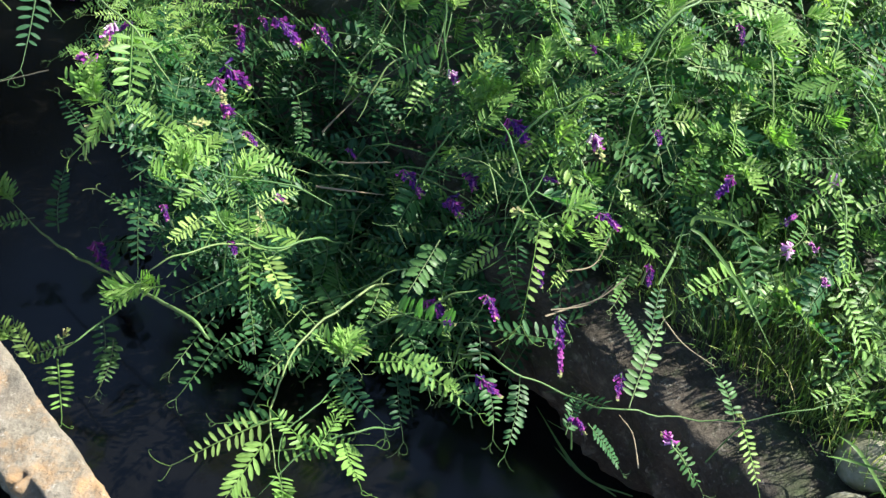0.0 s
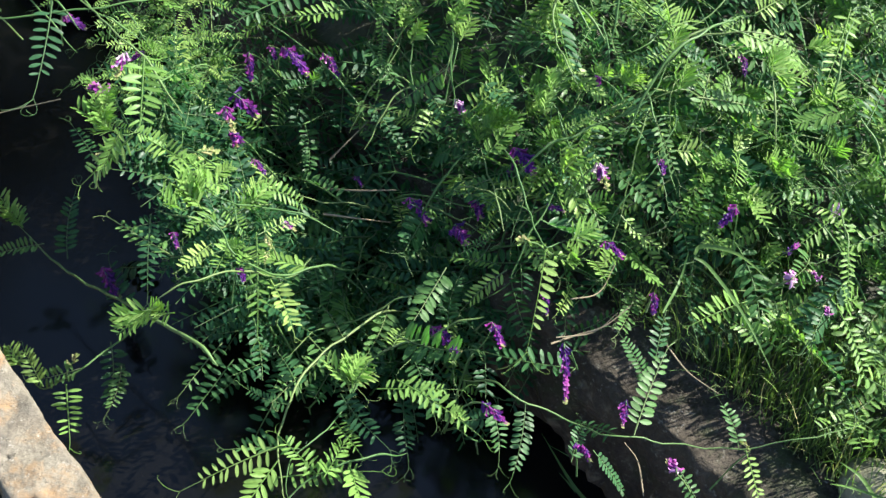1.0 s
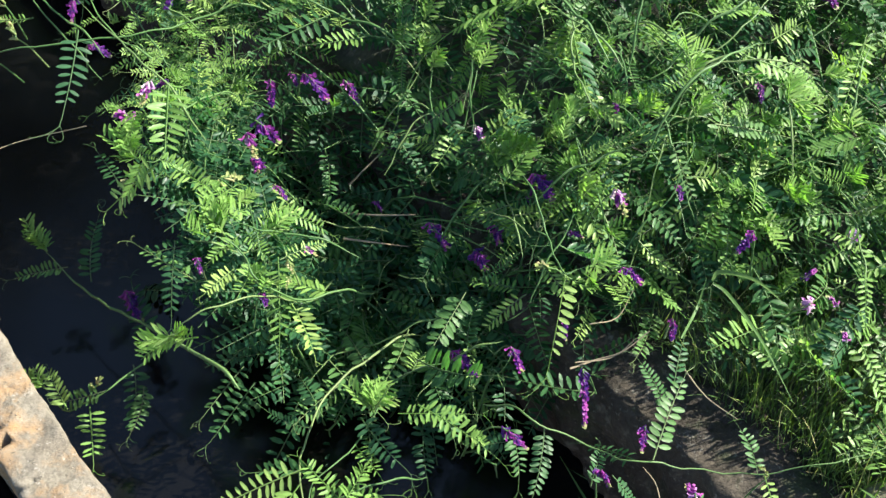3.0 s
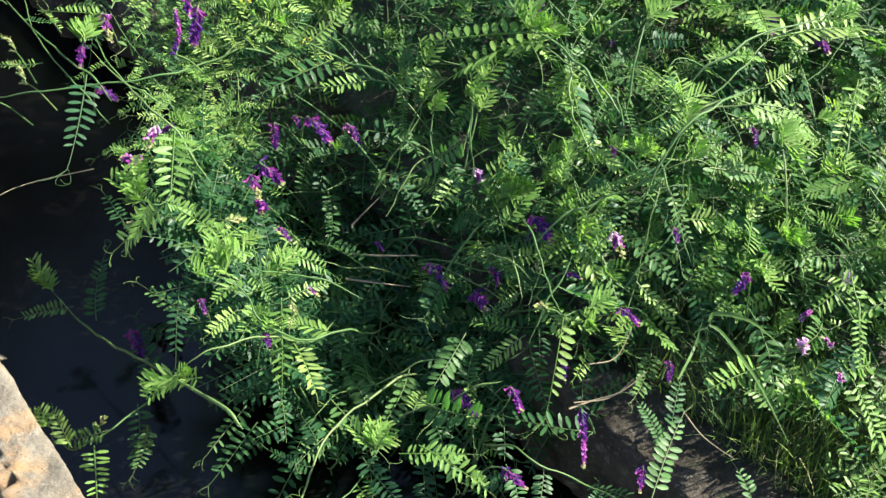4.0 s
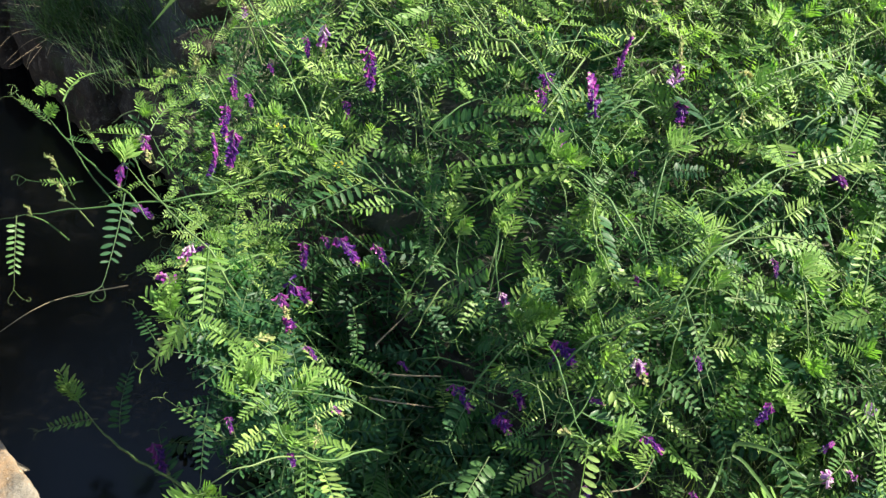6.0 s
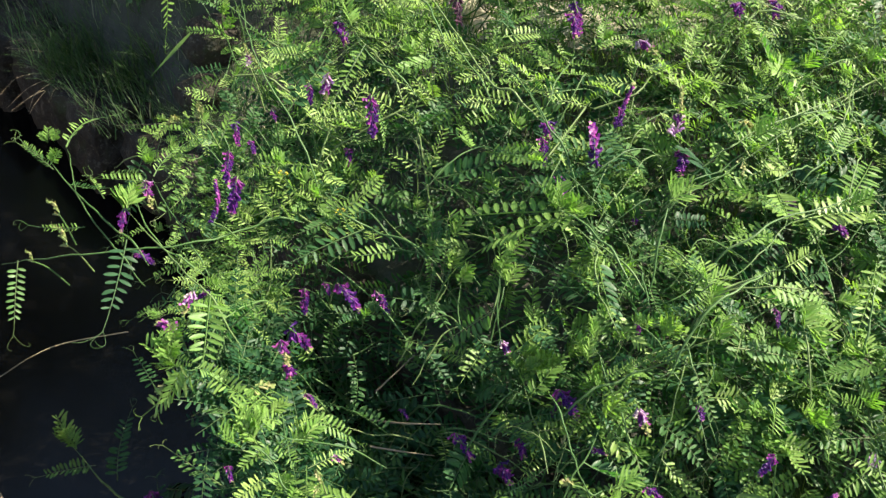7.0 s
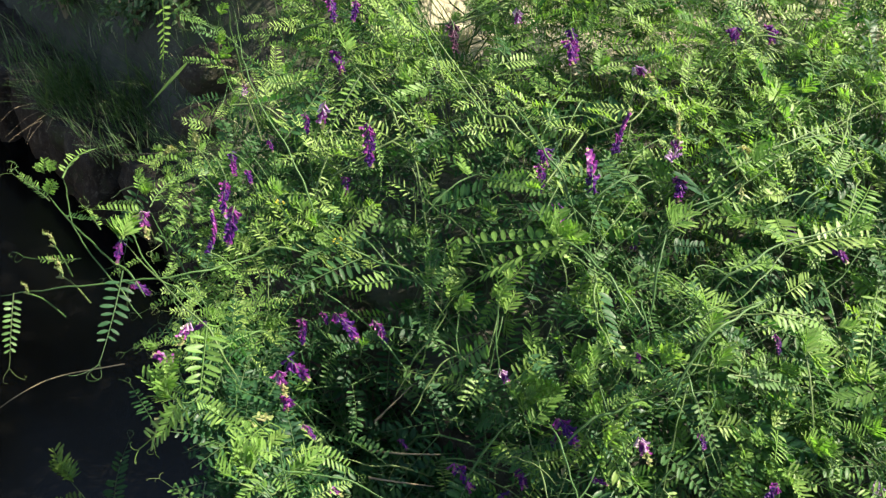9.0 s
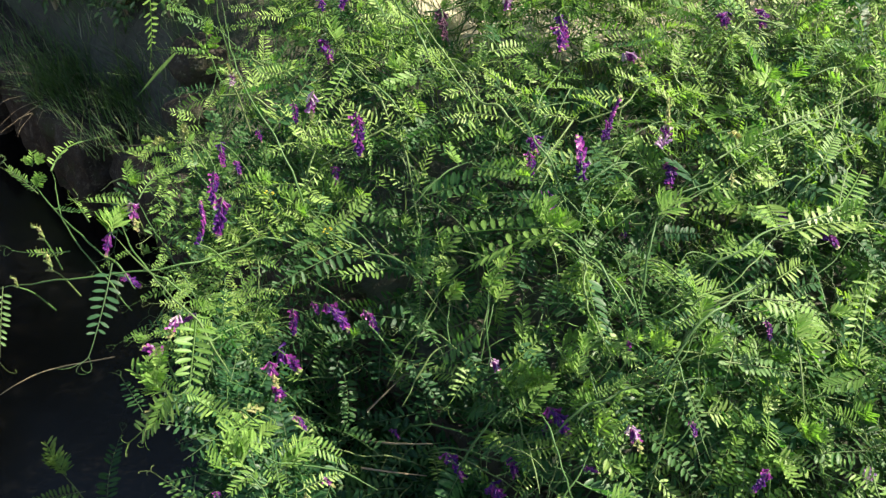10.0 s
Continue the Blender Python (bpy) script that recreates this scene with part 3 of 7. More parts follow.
def head_mesh(name, seed, count, length, kinds, arch=0.3, open_=0.85, size=0.0096, splay=0.65):
    """A one-sided flower head along +y: florets hang from an arched axis, unopened buds at the end."""
    rng = random.Random(seed)
    verts, faces, slots = [], [], []

    def axis(s):
        return Vector((0, length * (s - 0.1 * arch * s ** 3), length * (0.10 * math.sin(math.pi * s) - arch * 0.5 * s * s)))

    tube(verts, faces, [axis(i / 6) for i in range(7)], [0.0010 - 0.0006 * i / 6 for i in range(7)], 4)
    slots += [3] * len(faces)
    for k in range(count):
        s = (k + 0.5) / count
        b = axis(s) + Vector((rng.gauss(0, 0.0008), rng.gauss(0, 0.0012), rng.gauss(0, 0.0008)))
        fw = (axis(min(1, s + 0.03)) - axis(max(0, s - 0.03))).normalized()
        sgn = -1 if k % 2 else 1
        bud = s > open_
        aged = s < 0.2 and kinds[1] != kinds[0]
        d = Vector((sgn * rng.uniform(0.05, 1.2) * splay, rng.uniform(-0.2, 0.2), -rng.uniform(0.35, 0.95) * min(1.0, splay * 1.5))) + fw * (0.15 + 0.75 * s) * rng.uniform(0.7, 1.3)
        ln = size * (1 - 0.55 * max(0, s - 0.45)) * rng.uniform(0.88, 1.12) * (0.55 if bud else 1)
        before = len(faces)
        floret(verts, faces, b, d, Vector((0, 0, 1)) + fw * 0.3, ln)
        slots += [2 if bud else (1 if aged or rng.random() < 0.3 else 0)] * (len(faces) - before)
    me = bpy.data.meshes.new(name)
    me.from_pydata([tuple(v) for v in verts], [], faces)
    for m in (kinds[0], kinds[1], BUD, STEM):
        me.materials.append(m)
    me.polygons.foreach_set("material_index", slots)
    me.polygons.foreach_set("use_smooth", [True] * len(faces))
    me.update()
    return me


HEADS = {
    "violet": [head_mesh("flower_head", 200 + k, 34 + 5 * k, 0.032 + 0.005 * k, (VIOLET, MAGENTA), 0.25 + 0.2 * k, 0.92, 0.0088, 0.42) for k in range(3)],
    "long": [head_mesh("flower_head", 215 + k, 58, 0.060 + 0.006 * k, (MAGENTA, VIOLET), 0.1, 0.92, 0.0082, 0.22) for k in range(2)],
    "magenta": [head_mesh("flower_head", 210 + k, 30 + 5 * k, 0.029 + 0.005 * k, (MAGENTA, VIOLET), 0.35, 0.90, 0.0088, 0.42) for k in range(3)],
    "faded": [head_mesh("flower_head", 220 + k, 28 + 4 * k, 0.028 + 0.006 * k, (MAGENTA, FADED), 0.7, 0.62, 0.0088, 0.42) for k in range(2)],
    "cream": [head_mesh("flower_head", 226, 44, 0.058, (MAGENTA, FADED), 0.05, 0.40, 0.0100, 0.42)],
    "dried": [head_mesh("flower_head", 240, 22, 0.034, (DRIED, DRIED), 0.2, 1.0, 0.009, 0.4)],
    "bud": [head_mesh("flower_head", 230 + k, 12 + 2 * k, 0.020 + 0.004 * k, (BUD, BUD), 0.5, 0.2, 0.0105, 0.28) for k in range(2)],
}
LABELS = {"violet": "drooping violet flower head", "long": "long upright violet flower head", "magenta": "magenta-purple flower head", "faded": "fading pink and cream flower head", "cream": "tall cream and pink flower head", "dried": "withered dark brown flower head", "bud": "unopened cream-green flower bud"}


def add_mesh(name, me, parent, m, label=""):
    ob = new(name, me)
    ob.parent = parent
    ob.matrix_basis = m
    if label:
        ob["label"] = label
    return ob


# Leaf facing midway between sun and camera, so leaves look lit from there.
MID_SUN_CAMERA = Vector((0.42, -0.26, 0.87)).normalized()
plant_rng = random.Random(5)


FEATURES, CROWD, STEM_LEAVES, SINGLE_LEAVES = [], [False], [], []
# Camera position; filling leaves between it and a feature are dropped.
CAMERA_EYE = Vector((0.0, 0.0, 0.94))


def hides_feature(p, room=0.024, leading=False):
    """True where a filling leaf at p would block the camera's or sun's line to a feature."""
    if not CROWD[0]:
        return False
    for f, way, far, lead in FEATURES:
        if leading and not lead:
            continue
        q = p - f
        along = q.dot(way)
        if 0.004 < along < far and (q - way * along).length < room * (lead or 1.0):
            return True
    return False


# Keeps leaves off the camera's sightline and, for leads, the sun's path.
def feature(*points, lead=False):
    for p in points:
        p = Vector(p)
        to = CAMERA_EYE - p
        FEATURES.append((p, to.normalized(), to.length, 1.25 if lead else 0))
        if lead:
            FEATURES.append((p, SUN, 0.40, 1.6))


def leaf_on(plant, p, d, n=None, kind=None, s=1.0, name="leaf"):
    rng = plant_rng
    me = rng.choice(kind or LEAVES)
    if n is None:
        n = MID_SUN_CAMERA + Vector((rng.gauss(0, 0.32), rng.gauss(0, 0.32), rng.gauss(0, 0.22)))
    d = Vector(d).normalized()
    along = [Vector(p) + d * (s * REACH[me.name] * k) for k in (0.25, 0.6, 0.95)]
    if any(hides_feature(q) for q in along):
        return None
    ob = add_mesh(name, me, plant, basis(p, d, n, s))
    STEM_LEAVES.append((ob, along))
    return ob


def flower_on(plant, foot, p, d, kind="violet", s=1.0, n=(0.1, -0.3, 1.0)):
    """A flower stalk from foot to p with its head at p pointing along d."""
    foot, p, d = Vector(foot), Vector(p), Vector(d).normalized()
    span = (p - foot).length
    pts = smooth_line([foot, foot.lerp(p, 0.55) + Vector((0, 0, 0.10 * span)), p], 5)
    v, f = [], []
    tube(v, f, pts, [0.0010 - 0.0003 * i / len(pts) for i in range(len(pts))], 4)
    stalk = mesh_object("flower_stalk", v, f, STEM, plant)
    add_mesh("flower_head", plant_rng.choice(HEADS[kind]), stalk, basis(p, d, n, s), LABELS[kind])
    return stalk


def vine(points, leaves=True, s=1.0, fresh=0.15, tip=True, flowers=0.0, thick=0.0013, label="", spacing=0.048, splay=1.0, kinds=("violet", "magenta"), plant=None, foliage=None):
    """A scrambling vetch stem through points, with a leaf at each node."""
    rng = plant_rng
    plant = plant or tagged(new("vetch_plant"), label or "green scrambling vetch stem with paired leaflets and tendrils", "vetch", group="vetch plants on the bank")
    points = [Vector(p) for p in points]
    back = points[0] - points[1]
    root = points[0] + back.normalized() * 0.04 - Vector((0, 0, 0.022))
    line = smooth_line(points, 7)
    plant_stem_v, plant_stem_f = [], []
    whole = smooth_line([root, *points], 7)
    whole = [q + Vector((noise.noise(q * 38), noise.noise(q * 38 + Vector((7, 0, 0))), noise.noise(q * 38 + Vector((0, 9, 0))))) * 0.0035 for q in whole]
    tube(plant_stem_v, plant_stem_f, whole, [thick * (1.0 - 0.55 * i / len(whole)) * min(1.0, (len(whole) - i) / 7, (i + 2) / 7) for i in range(len(whole))], 5)
    mesh_object("stem", plant_stem_v, plant_stem_f, STEM, plant)
    if leaves:
        gone, side, total = 0.015, rng.choice((-1, 1)), 0.0
        for a, b in zip(line, line[1:]):
            seg = (b - a).length
            total += seg
            if total < gone:
                continue
            gone += spacing * s * rng.uniform(0.8, 1.2)
            t = (b - a).normalized()
            across = t.cross(Vector((0, 0, 1)))
            across = across.normalized() if across.length > 0.1 else Vector((1, 0, 0))
            d = t * rng.uniform(0.15, 0.75) + across * (side * splay) + Vector((0, 0, rng.uniform(-0.45, 0.4)))
            far = total / max(1e-6, sum((q - p).length for p, q in zip(line, line[1:])))
            kind = foliage if foliage else rng.choice((FRESH, SPRIG)) if rng.random() < fresh or far > 0.86 else (FOLDED if rng.random() < 0.3 else LEAVES)
            leaf_on(plant, b, d, None, kind, s * rng.uniform(0.78, 1.12))
            if rng.random() < flowers:
                out = (across * -side * 0.7 + Vector((0, -0.1, 0.8)) + t * 0.3).normalized()
                q = b + out * rng.uniform(0.04, 0.075)
                flower_on(plant, b, q, out + Vector((rng.uniform(-0.4, 0.4), rng.uniform(-0.4, 0.1), rng.uniform(-0.5, 0.4))), rng.choice(kinds), s * rng.uniform(0.75, 1.0))
            side = -side
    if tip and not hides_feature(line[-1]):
        e, t = line[-1], (line[-1] - line[-3]).normalized()
        for k in range(3):
            d = t + Vector((rng.uniform(-0.6, 0.6), rng.uniform(-0.6, 0.6), rng.uniform(-0.1, 0.7)))
            add_mesh("shoot_tip", rng.choice(TIPS), plant, basis(e, d, MID_SUN_CAMERA, s * rng.uniform(0.8, 1.1)), "yellow-green young shoot")
    return plant


def leaf_to(plant, a, b, kind, lead=False, n=None):
    """A leaf whose rachis runs from a to b, facing between sun and camera; a leading one has its camera and sun lines
    cleared.
    """
    a, b = Vector(a), Vector(b)
    me = plant_rng.choice(kind)
    s = (b - a).length / REACH[me.name]
    s = max(0.45, min(1.5, s))
    feature(*(a.lerp(b, k) for k in ((0.0, 0.25, 0.5, 0.75, 1.0) if lead else (0.2, 0.55, 0.9))), lead=lead)
    n = n or Vector((0.30, -0.32, 0.88)) + Vector((plant_rng.gauss(0, 0.2), plant_rng.gauss(0, 0.2), plant_rng.gauss(0, 0.15)))
    ob = add_mesh("leaf", me, plant, basis(a, b - a, n, s))
    if not lead:
        SINGLE_LEAVES.append((ob, (a.lerp(b, 0.3), a.lerp(b, 0.7))))
    return ob


def shoot(plant, a, b):
    a, b = Vector(a), Vector(b)
    feature(a, b)
    size = max(0.5, min(1.05, (b - a).length / 0.028))
    for k in range(3):
        d = (b - a).normalized() + Vector((plant_rng.uniform(-0.5, 0.5), plant_rng.uniform(-0.5, 0.5), plant_rng.uniform(-0.2, 0.5)))
        add_mesh("shoot_tip", plant_rng.choice(TIPS), plant, basis(a, d, MID_SUN_CAMERA, size * plant_rng.uniform(0.85, 1.15)), "yellow-green young shoot")


def flower_to(plant, a, b, kind):
    """A flower head from a to b on a stalk that rises from below it."""
    a, b = Vector(a), Vector(b)
    feature(a, a.lerp(b, 0.5), b)
    long_ = {"violet": 0.040, "long": 0.058, "magenta": 0.036, "faded": 0.031, "cream": 0.058, "dried": 0.034, "bud": 0.022}[kind]
    s = max(0.5, min(1.25, (b - a).length / long_))
    foot = a + Vector((plant_rng.uniform(-0.03, 0.03), plant_rng.uniform(-0.01, 0.03), -plant_rng.uniform(0.045, 0.07)))
    rise = (b - a).normalized().z
    return flower_on(plant, foot, a, b - a, kind, s, (0.3, 0.7, 0.4) if rise > 0.45 else (0.1, -0.35, 1.0))


def lone_flower(a, b, kind):
    """A short side stem deep in the mass that carries one flower head and a few leaves."""
    a = Vector(a)
    r = plant_rng
    foot = a + Vector((r.uniform(-0.03, 0.03), r.uniform(0.0, 0.05), -0.06))
    start = foot + Vector((r.uniform(-0.1, 0.1), r.uniform(0.0, 0.1), -0.04))
    plant = vine([start, start.lerp(foot, 0.5) + Vector((0.01, 0, -0.01)), foot], fresh=0.0, tip=False, label=LABELS[kind].replace("flower", "vetch flower") + " on a leafy green stem" if kind != "bud" else "green vetch stem with a cream-green flower bud")
    flower_to(plant, a, b, kind)
    return plant


# ---- the mass of vetch on the bank ----
# The last mound lies out of view, added to shade the far bank.
BUMPS = ((-0.25, 0.76, 0.11, 0.05), (-0.36, 0.93, 0.10, 0.05), (0.25, 0.80, 0.13, 0.03), (0.22, 1.02, 0.15, 0.015), (0.36, 0.95, 0.20, 0.0), (0.02, 1.22, 0.15, 0.03), (-0.30, 1.22, 0.14, 0.06),
         (-0.08, 0.73, 0.13, -0.115), (-0.12, 0.98, 0.13, -0.12), (0.27, 0.70, 0.09, -0.07), (-0.20, 1.66, 0.13, 0.08), (-0.20, 1.10, 0.09, -0.05), (-0.21, 0.93, 0.08, -0.055), (-0.03, 0.86, 0.08, -0.05), (-0.03, 1.62, 0.085, -0.16), (-0.03, 1.78, 0.08, -0.10), (-0.42, 1.72, 0.22, 0.15), (-0.38, 2.22, 0.26, 0.34))


def canopy(x, y):
    """Height of the top of the vetch."""
    z = -0.174 + 0.117 * x + 0.349 * min(y, 1.55) - 0.02 * max(0, y - 1.55) - 0.22 * max(0, x - 0.34)
    z += 0.026 * math.sin(38 * x + 1.3 * math.sin(21 * y)) * math.sin(34 * y + 1.7 * math.sin(17 * x))
    for bx, by, r, h in BUMPS:
        z += h * math.exp(-((x - bx) ** 2 + (y - by) ** 2) / (r * r))
    return z


def canopy_edge(u):
    """How far the vetch reaches over the ditch, across it."""
    edge = ((-2.6, 0.74), (-1.45, 0.76), (-1.33, 0.69), (-1.24, 0.54), (-1.10, 0.46), (-0.95, 0.40), (-0.72, 0.35), (-0.6, 0.38), (-0.5, 0.43), (-0.42, 0.54), (-0.36, 0.67), (-0.22, 0.80), (0.0, 0.78), (0.4, 0.80))
    for (a, na), (b, nb) in zip(edge, edge[1:]):
        if u <= b:
            return na + (nb - na) * max(0, u - a) / (b - a)
    return 0.85


def inside(x, y):
    u, n = 0.64 * x - 0.768 * y, 0.768 * x + 0.64 * y
    return n - canopy_edge(u)


def runner(rng, x, y, depth, reach, margin):
    """Points of one stem that scrambles over the canopy from x, y; None where it would leave it."""
    a = rng.gauss(math.pi * 1.15, 0.9)
    dx, dy = math.cos(a), math.sin(a)
    pts = []
    for k in range(4):
        q = reach * k / 3
        px, py = x + dx * q + rng.gauss(0, 0.012), y + dy * q + rng.gauss(0, 0.012)
        if inside(px, py) < margin - 0.02 and k:
            break
        if depth < 0.09 and ((px + 0.09) / 0.09) ** 2 + ((py - 0.85) / 0.17) ** 2 < 1 or depth < 0.09 and (px + 0.19) ** 2 + (py - 1.0) ** 2 < 0.0045:
            break
        pts.append(Vector((px, py, canopy(px, py) - depth * rng.uniform(0.6, 1.4) + rng.gauss(0, 0.012) - (0.05 if k == 0 else 0))))
    return pts if len(pts) > 2 else None


def fill(count, depth, seed, s, fresh, x0, x1, y0, y1, reach=0.22, margin=0.03, stems=3, spread=0.07, rising=0, foliage=None, label=""):
    """Plants of a few stems each, spread over a stretch of the bank."""
    rng = random.Random(seed)
    made = 0
    while made < count:
        cx, cy = rng.uniform(x0, x1), rng.uniform(y0, y1)
        if inside(cx, cy) < margin:
            continue
        plant = None
        for k in range(stems):
            pts = runner(rng, cx + rng.gauss(0, spread), cy + rng.gauss(0, spread), depth, reach, margin)
            if pts:
                plant = vine(pts, s=s, fresh=fresh, thick=0.0011, spacing=0.040, tip=rng.random() < 0.6 and depth < 0.04, plant=plant, foliage=foliage, label=label)
        if plant:
            for k in range(rising):
                x, y = cx + rng.gauss(0, spread), cy + rng.gauss(0, spread)
                if inside(x, y) > margin:
                    upright(plant, Vector((x, y, canopy(x, y) - 0.05)), rng.uniform(0.07, 0.13) * s / 0.8, s, rng)
        made += plant is not None


def upright(plant, foot, height, s, rng):
    """A young stem that stands up out of the mass, small leaves all round it, a shoot on top."""
    tilt = Vector((rng.gauss(0.0, 0.3), rng.gauss(-0.1, 0.3), 1.0)).normalized()
    line = smooth_line([foot, foot + tilt * height * 0.5 + Vector((rng.gauss(0, 0.008), rng.gauss(0, 0.008), 0)), foot + tilt * height], 4)
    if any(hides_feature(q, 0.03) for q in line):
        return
    v, f = [], []
    tube(v, f, line, [0.0012 - 0.0005 * i / len(line) for i in range(len(line))], 4)
    mesh_object("stem", v, f, STEM, plant)
    turn = rng.uniform(0, 6.28)
    for k in range(1, len(line), 2):
        turn += 2.4
        d = Vector((math.cos(turn), math.sin(turn), rng.uniform(0.2, 1.0)))
        n = Vector((-d.x * 0.5, -d.y * 0.5, 1.0)) + Vector((rng.gauss(0, 0.4), rng.gauss(0, 0.4), 0))
        leaf_on(plant, line[k], d, n, FOLDED if rng.random() < 0.55 else SPRIG, s * rng.uniform(0.7, 1.05))
    for k in range(2):
        d = tilt + Vector((rng.uniform(-0.6, 0.6), rng.uniform(-0.6, 0.6), 0.3))
        add_mesh("shoot_tip", rng.choice(TIPS), plant, basis(line[-1], d, MID_SUN_CAMERA, s * rng.uniform(0.7, 1.0)), "yellow-green young shoot")


def thicket(count, depth, seed, s, x0, x1, y0, y1, label, fresh=0.0, reach=0.22, margin=0.03, shapes=None, rise=0.0):
    """Stems and leaves that nobody could count, joined into one mesh."""
    rng = random.Random(seed)
    parts = {me.name: ([v.co.copy() for v in me.vertices], [tuple(q.vertices) for q in me.polygons], [q.material_index for q in me.polygons], [i for i, a in enumerate(me.attributes["rib"].data) if a.value > 0.5]) for me in shapes or PLAIN}
    ribs = []
    verts, faces, slots = [], [], []
    made = 0
    while made < count:
        x, y = rng.uniform(x0, x1), rng.uniform(y0, y1)
        pts = runner(rng, x, y, depth, reach, margin) if inside(x, y) > margin else None
        if not pts:
            continue
        made += 1
        line = smooth_line(pts, 3)
        before = len(faces)
        tube(verts, faces, line, [0.0014] * len(line), 4)
        slots += [1] * (len(faces) - before)
        for k, (a, b) in enumerate(zip(line, line[1:])):
            if k % 2:
                continue
            for sgn in (-1, 1):
                t = (b - a).normalized()
                d = t * 0.5 + t.cross(Vector((0, 0, 1))) * sgn + Vector((0, 0, rng.uniform(-0.4, 0.4)))
                young = rng.random() < fresh
                me = rng.choice(shapes or PLAIN)
                d = d + Vector((0, 0, rise * rng.uniform(0.2, 1.0)))
                m = basis(b, d, MID_SUN_CAMERA + Vector((rng.gauss(0, 0.4), rng.gauss(0, 0.4), rng.gauss(0, 0.25))), s * rng.uniform(0.8, 1.1))
                vs, fs, ms, rs = parts[me.name]
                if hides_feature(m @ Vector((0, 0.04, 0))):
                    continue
                n0 = len(verts)
                ribs.extend(i + n0 for i in rs)
                verts.extend(m @ v for v in vs)
                faces.extend(tuple(i + n0 for i in f) for f in fs)
                slots.extend((2 if young and i == 0 else i) for i in ms)
    ob = mesh_object("vetch_thicket", verts, faces, (LEAF_SHADE_TONE, STEM, YOUNG), slots=slots)
    mark_ribs(ob.data, ribs)
    return tagged(ob, label, "vetch", kind="stuff")


# ---- single vetch plants that stand out ----
plant = vine([(0.086, 0.746, 0.174), (0.097, 0.710, 0.155), (0.106, 0.638, 0.179), (0.132, 0.660, 0.170)], leaves=False, tip=False)
leaf_to(plant, (0.107, 0.637, 0.178), (0.094, 0.572, 0.138), COMB_DOWN, True)
leaf_to(plant, (0.131, 0.656, 0.175), (0.198, 0.590, 0.178), LONGF)
leaf_to(plant, (0.122, 0.648, 0.180), (0.165, 0.664, 0.163), FRESH)
shoot(plant, (0.130, 0.646, 0.180), (0.154, 0.669, 0.171))
leaf_to(plant, (0.108, 0.720, 0.120), (0.085, 0.710, 0.111), FRESH)
flower_to(plant, (0.098, 0.698, 0.121), (0.088, 0.713, 0.111), "bud")
flower_to(plant, (0.202, 0.594, 0.168), (0.204, 0.582, 0.153), "violet")
flower_to(plant, (0.174, 0.700, 0.119), (0.194, 0.676, 0.122), "violet")
plant = vine([(-0.118, 0.759, 0.015), (-0.161, 0.722, 0.040), (-0.199, 0.707, 0.092), (-0.225, 0.742, 0.105), (-0.254, 0.734, 0.130)], fresh=0.6, s=0.9, spacing=0.036, thick=0.0016)
plant = vine([(-0.140, 0.784, 0.070), (-0.180, 0.781, 0.082), (-0.206, 0.768, 0.103), (-0.234, 0.755, 0.133)], fresh=0.6, s=0.85, spacing=0.034)
plant = vine([(-0.252, 0.824, 0.123), (-0.216, 0.787, 0.125), (-0.207, 0.763, 0.091), (-0.191, 0.716, 0.082)], fresh=0.8, s=0.85, spacing=0.036)
plant = vine([(-0.191, 0.703, 0.071), (-0.222, 0.671, 0.099), (-0.257, 0.651, 0.098), (-0.291, 0.648, 0.065)], fresh=0.8, spacing=0.03)
leaf_to(plant, (-0.239, 0.706, 0.122), (-0.217, 0.616, 0.072), HANGY)
leaf_to(plant, (-0.181, 0.723, 0.092), (-0.167, 0.635, 0.078), LEAVES)
leaf_to(plant, (-0.277, 0.710, 0.131), (-0.285, 0.656, 0.089), LEAVES)
leaf_to(plant, (-0.229, 0.754, 0.125), (-0.155, 0.822, 0.075), FRESH)
leaf_to(plant, (-0.180, 0.720, 0.078), (-0.137, 0.788, 0.070), FRESH)
leaf_to(plant, (-0.253, 0.728, 0.128), (-0.277, 0.697, 0.120), FRESH)
leaf_to(plant, (-0.215, 0.774, 0.122), (-0.252, 0.755, 0.157), FRESH)
shoot(plant, (-0.234, 0.743, 0.120), (-0.252, 0.751, 0.153))
shoot(plant, (-0.274, 0.640, 0.084), (-0.288, 0.629, 0.062))
shoot(plant, (-0.191, 0.780, 0.091), (-0.172, 0.813, 0.083))
flower_to(plant, (-0.174, 0.748, 0.077), (-0.169, 0.738, 0.066), "bud")
flower_to(plant, (-0.170, 0.734, 0.064), (-0.174, 0.725, 0.062), "bud")
flower_to(plant, (-0.252, 0.824, 0.123), (-0.232, 0.832, 0.120), "bud")
plant = vine([(-0.268, 0.954, 0.140), (-0.294, 0.881, 0.168), (-0.309, 0.810, 0.163), (-0.336, 0.816, 0.162)], leaves=False, tip=False)
leaf_to(plant, (-0.306, 0.895, 0.194), (-0.300, 0.815, 0.170), FRESH)
leaf_to(plant, (-0.306, 0.802, 0.167), (-0.361, 0.789, 0.121), FRESH)
leaf_to(plant, (-0.293, 0.803, 0.162), (-0.246, 0.772, 0.160), FRESH)
shoot(plant, (-0.334, 0.812, 0.169), (-0.353, 0.833, 0.177))
shoot(plant, (-0.327, 0.808, 0.169), (-0.349, 0.811, 0.154))
shoot(plant, (-0.337, 0.817, 0.172), (-0.326, 0.828, 0.189))
flower_to(plant, (-0.329, 0.835, 0.193), (-0.356, 0.852, 0.197), "faded")
flower_to(plant, (-0.326, 0.906, 0.194), (-0.335, 0.876, 0.191), "faded")
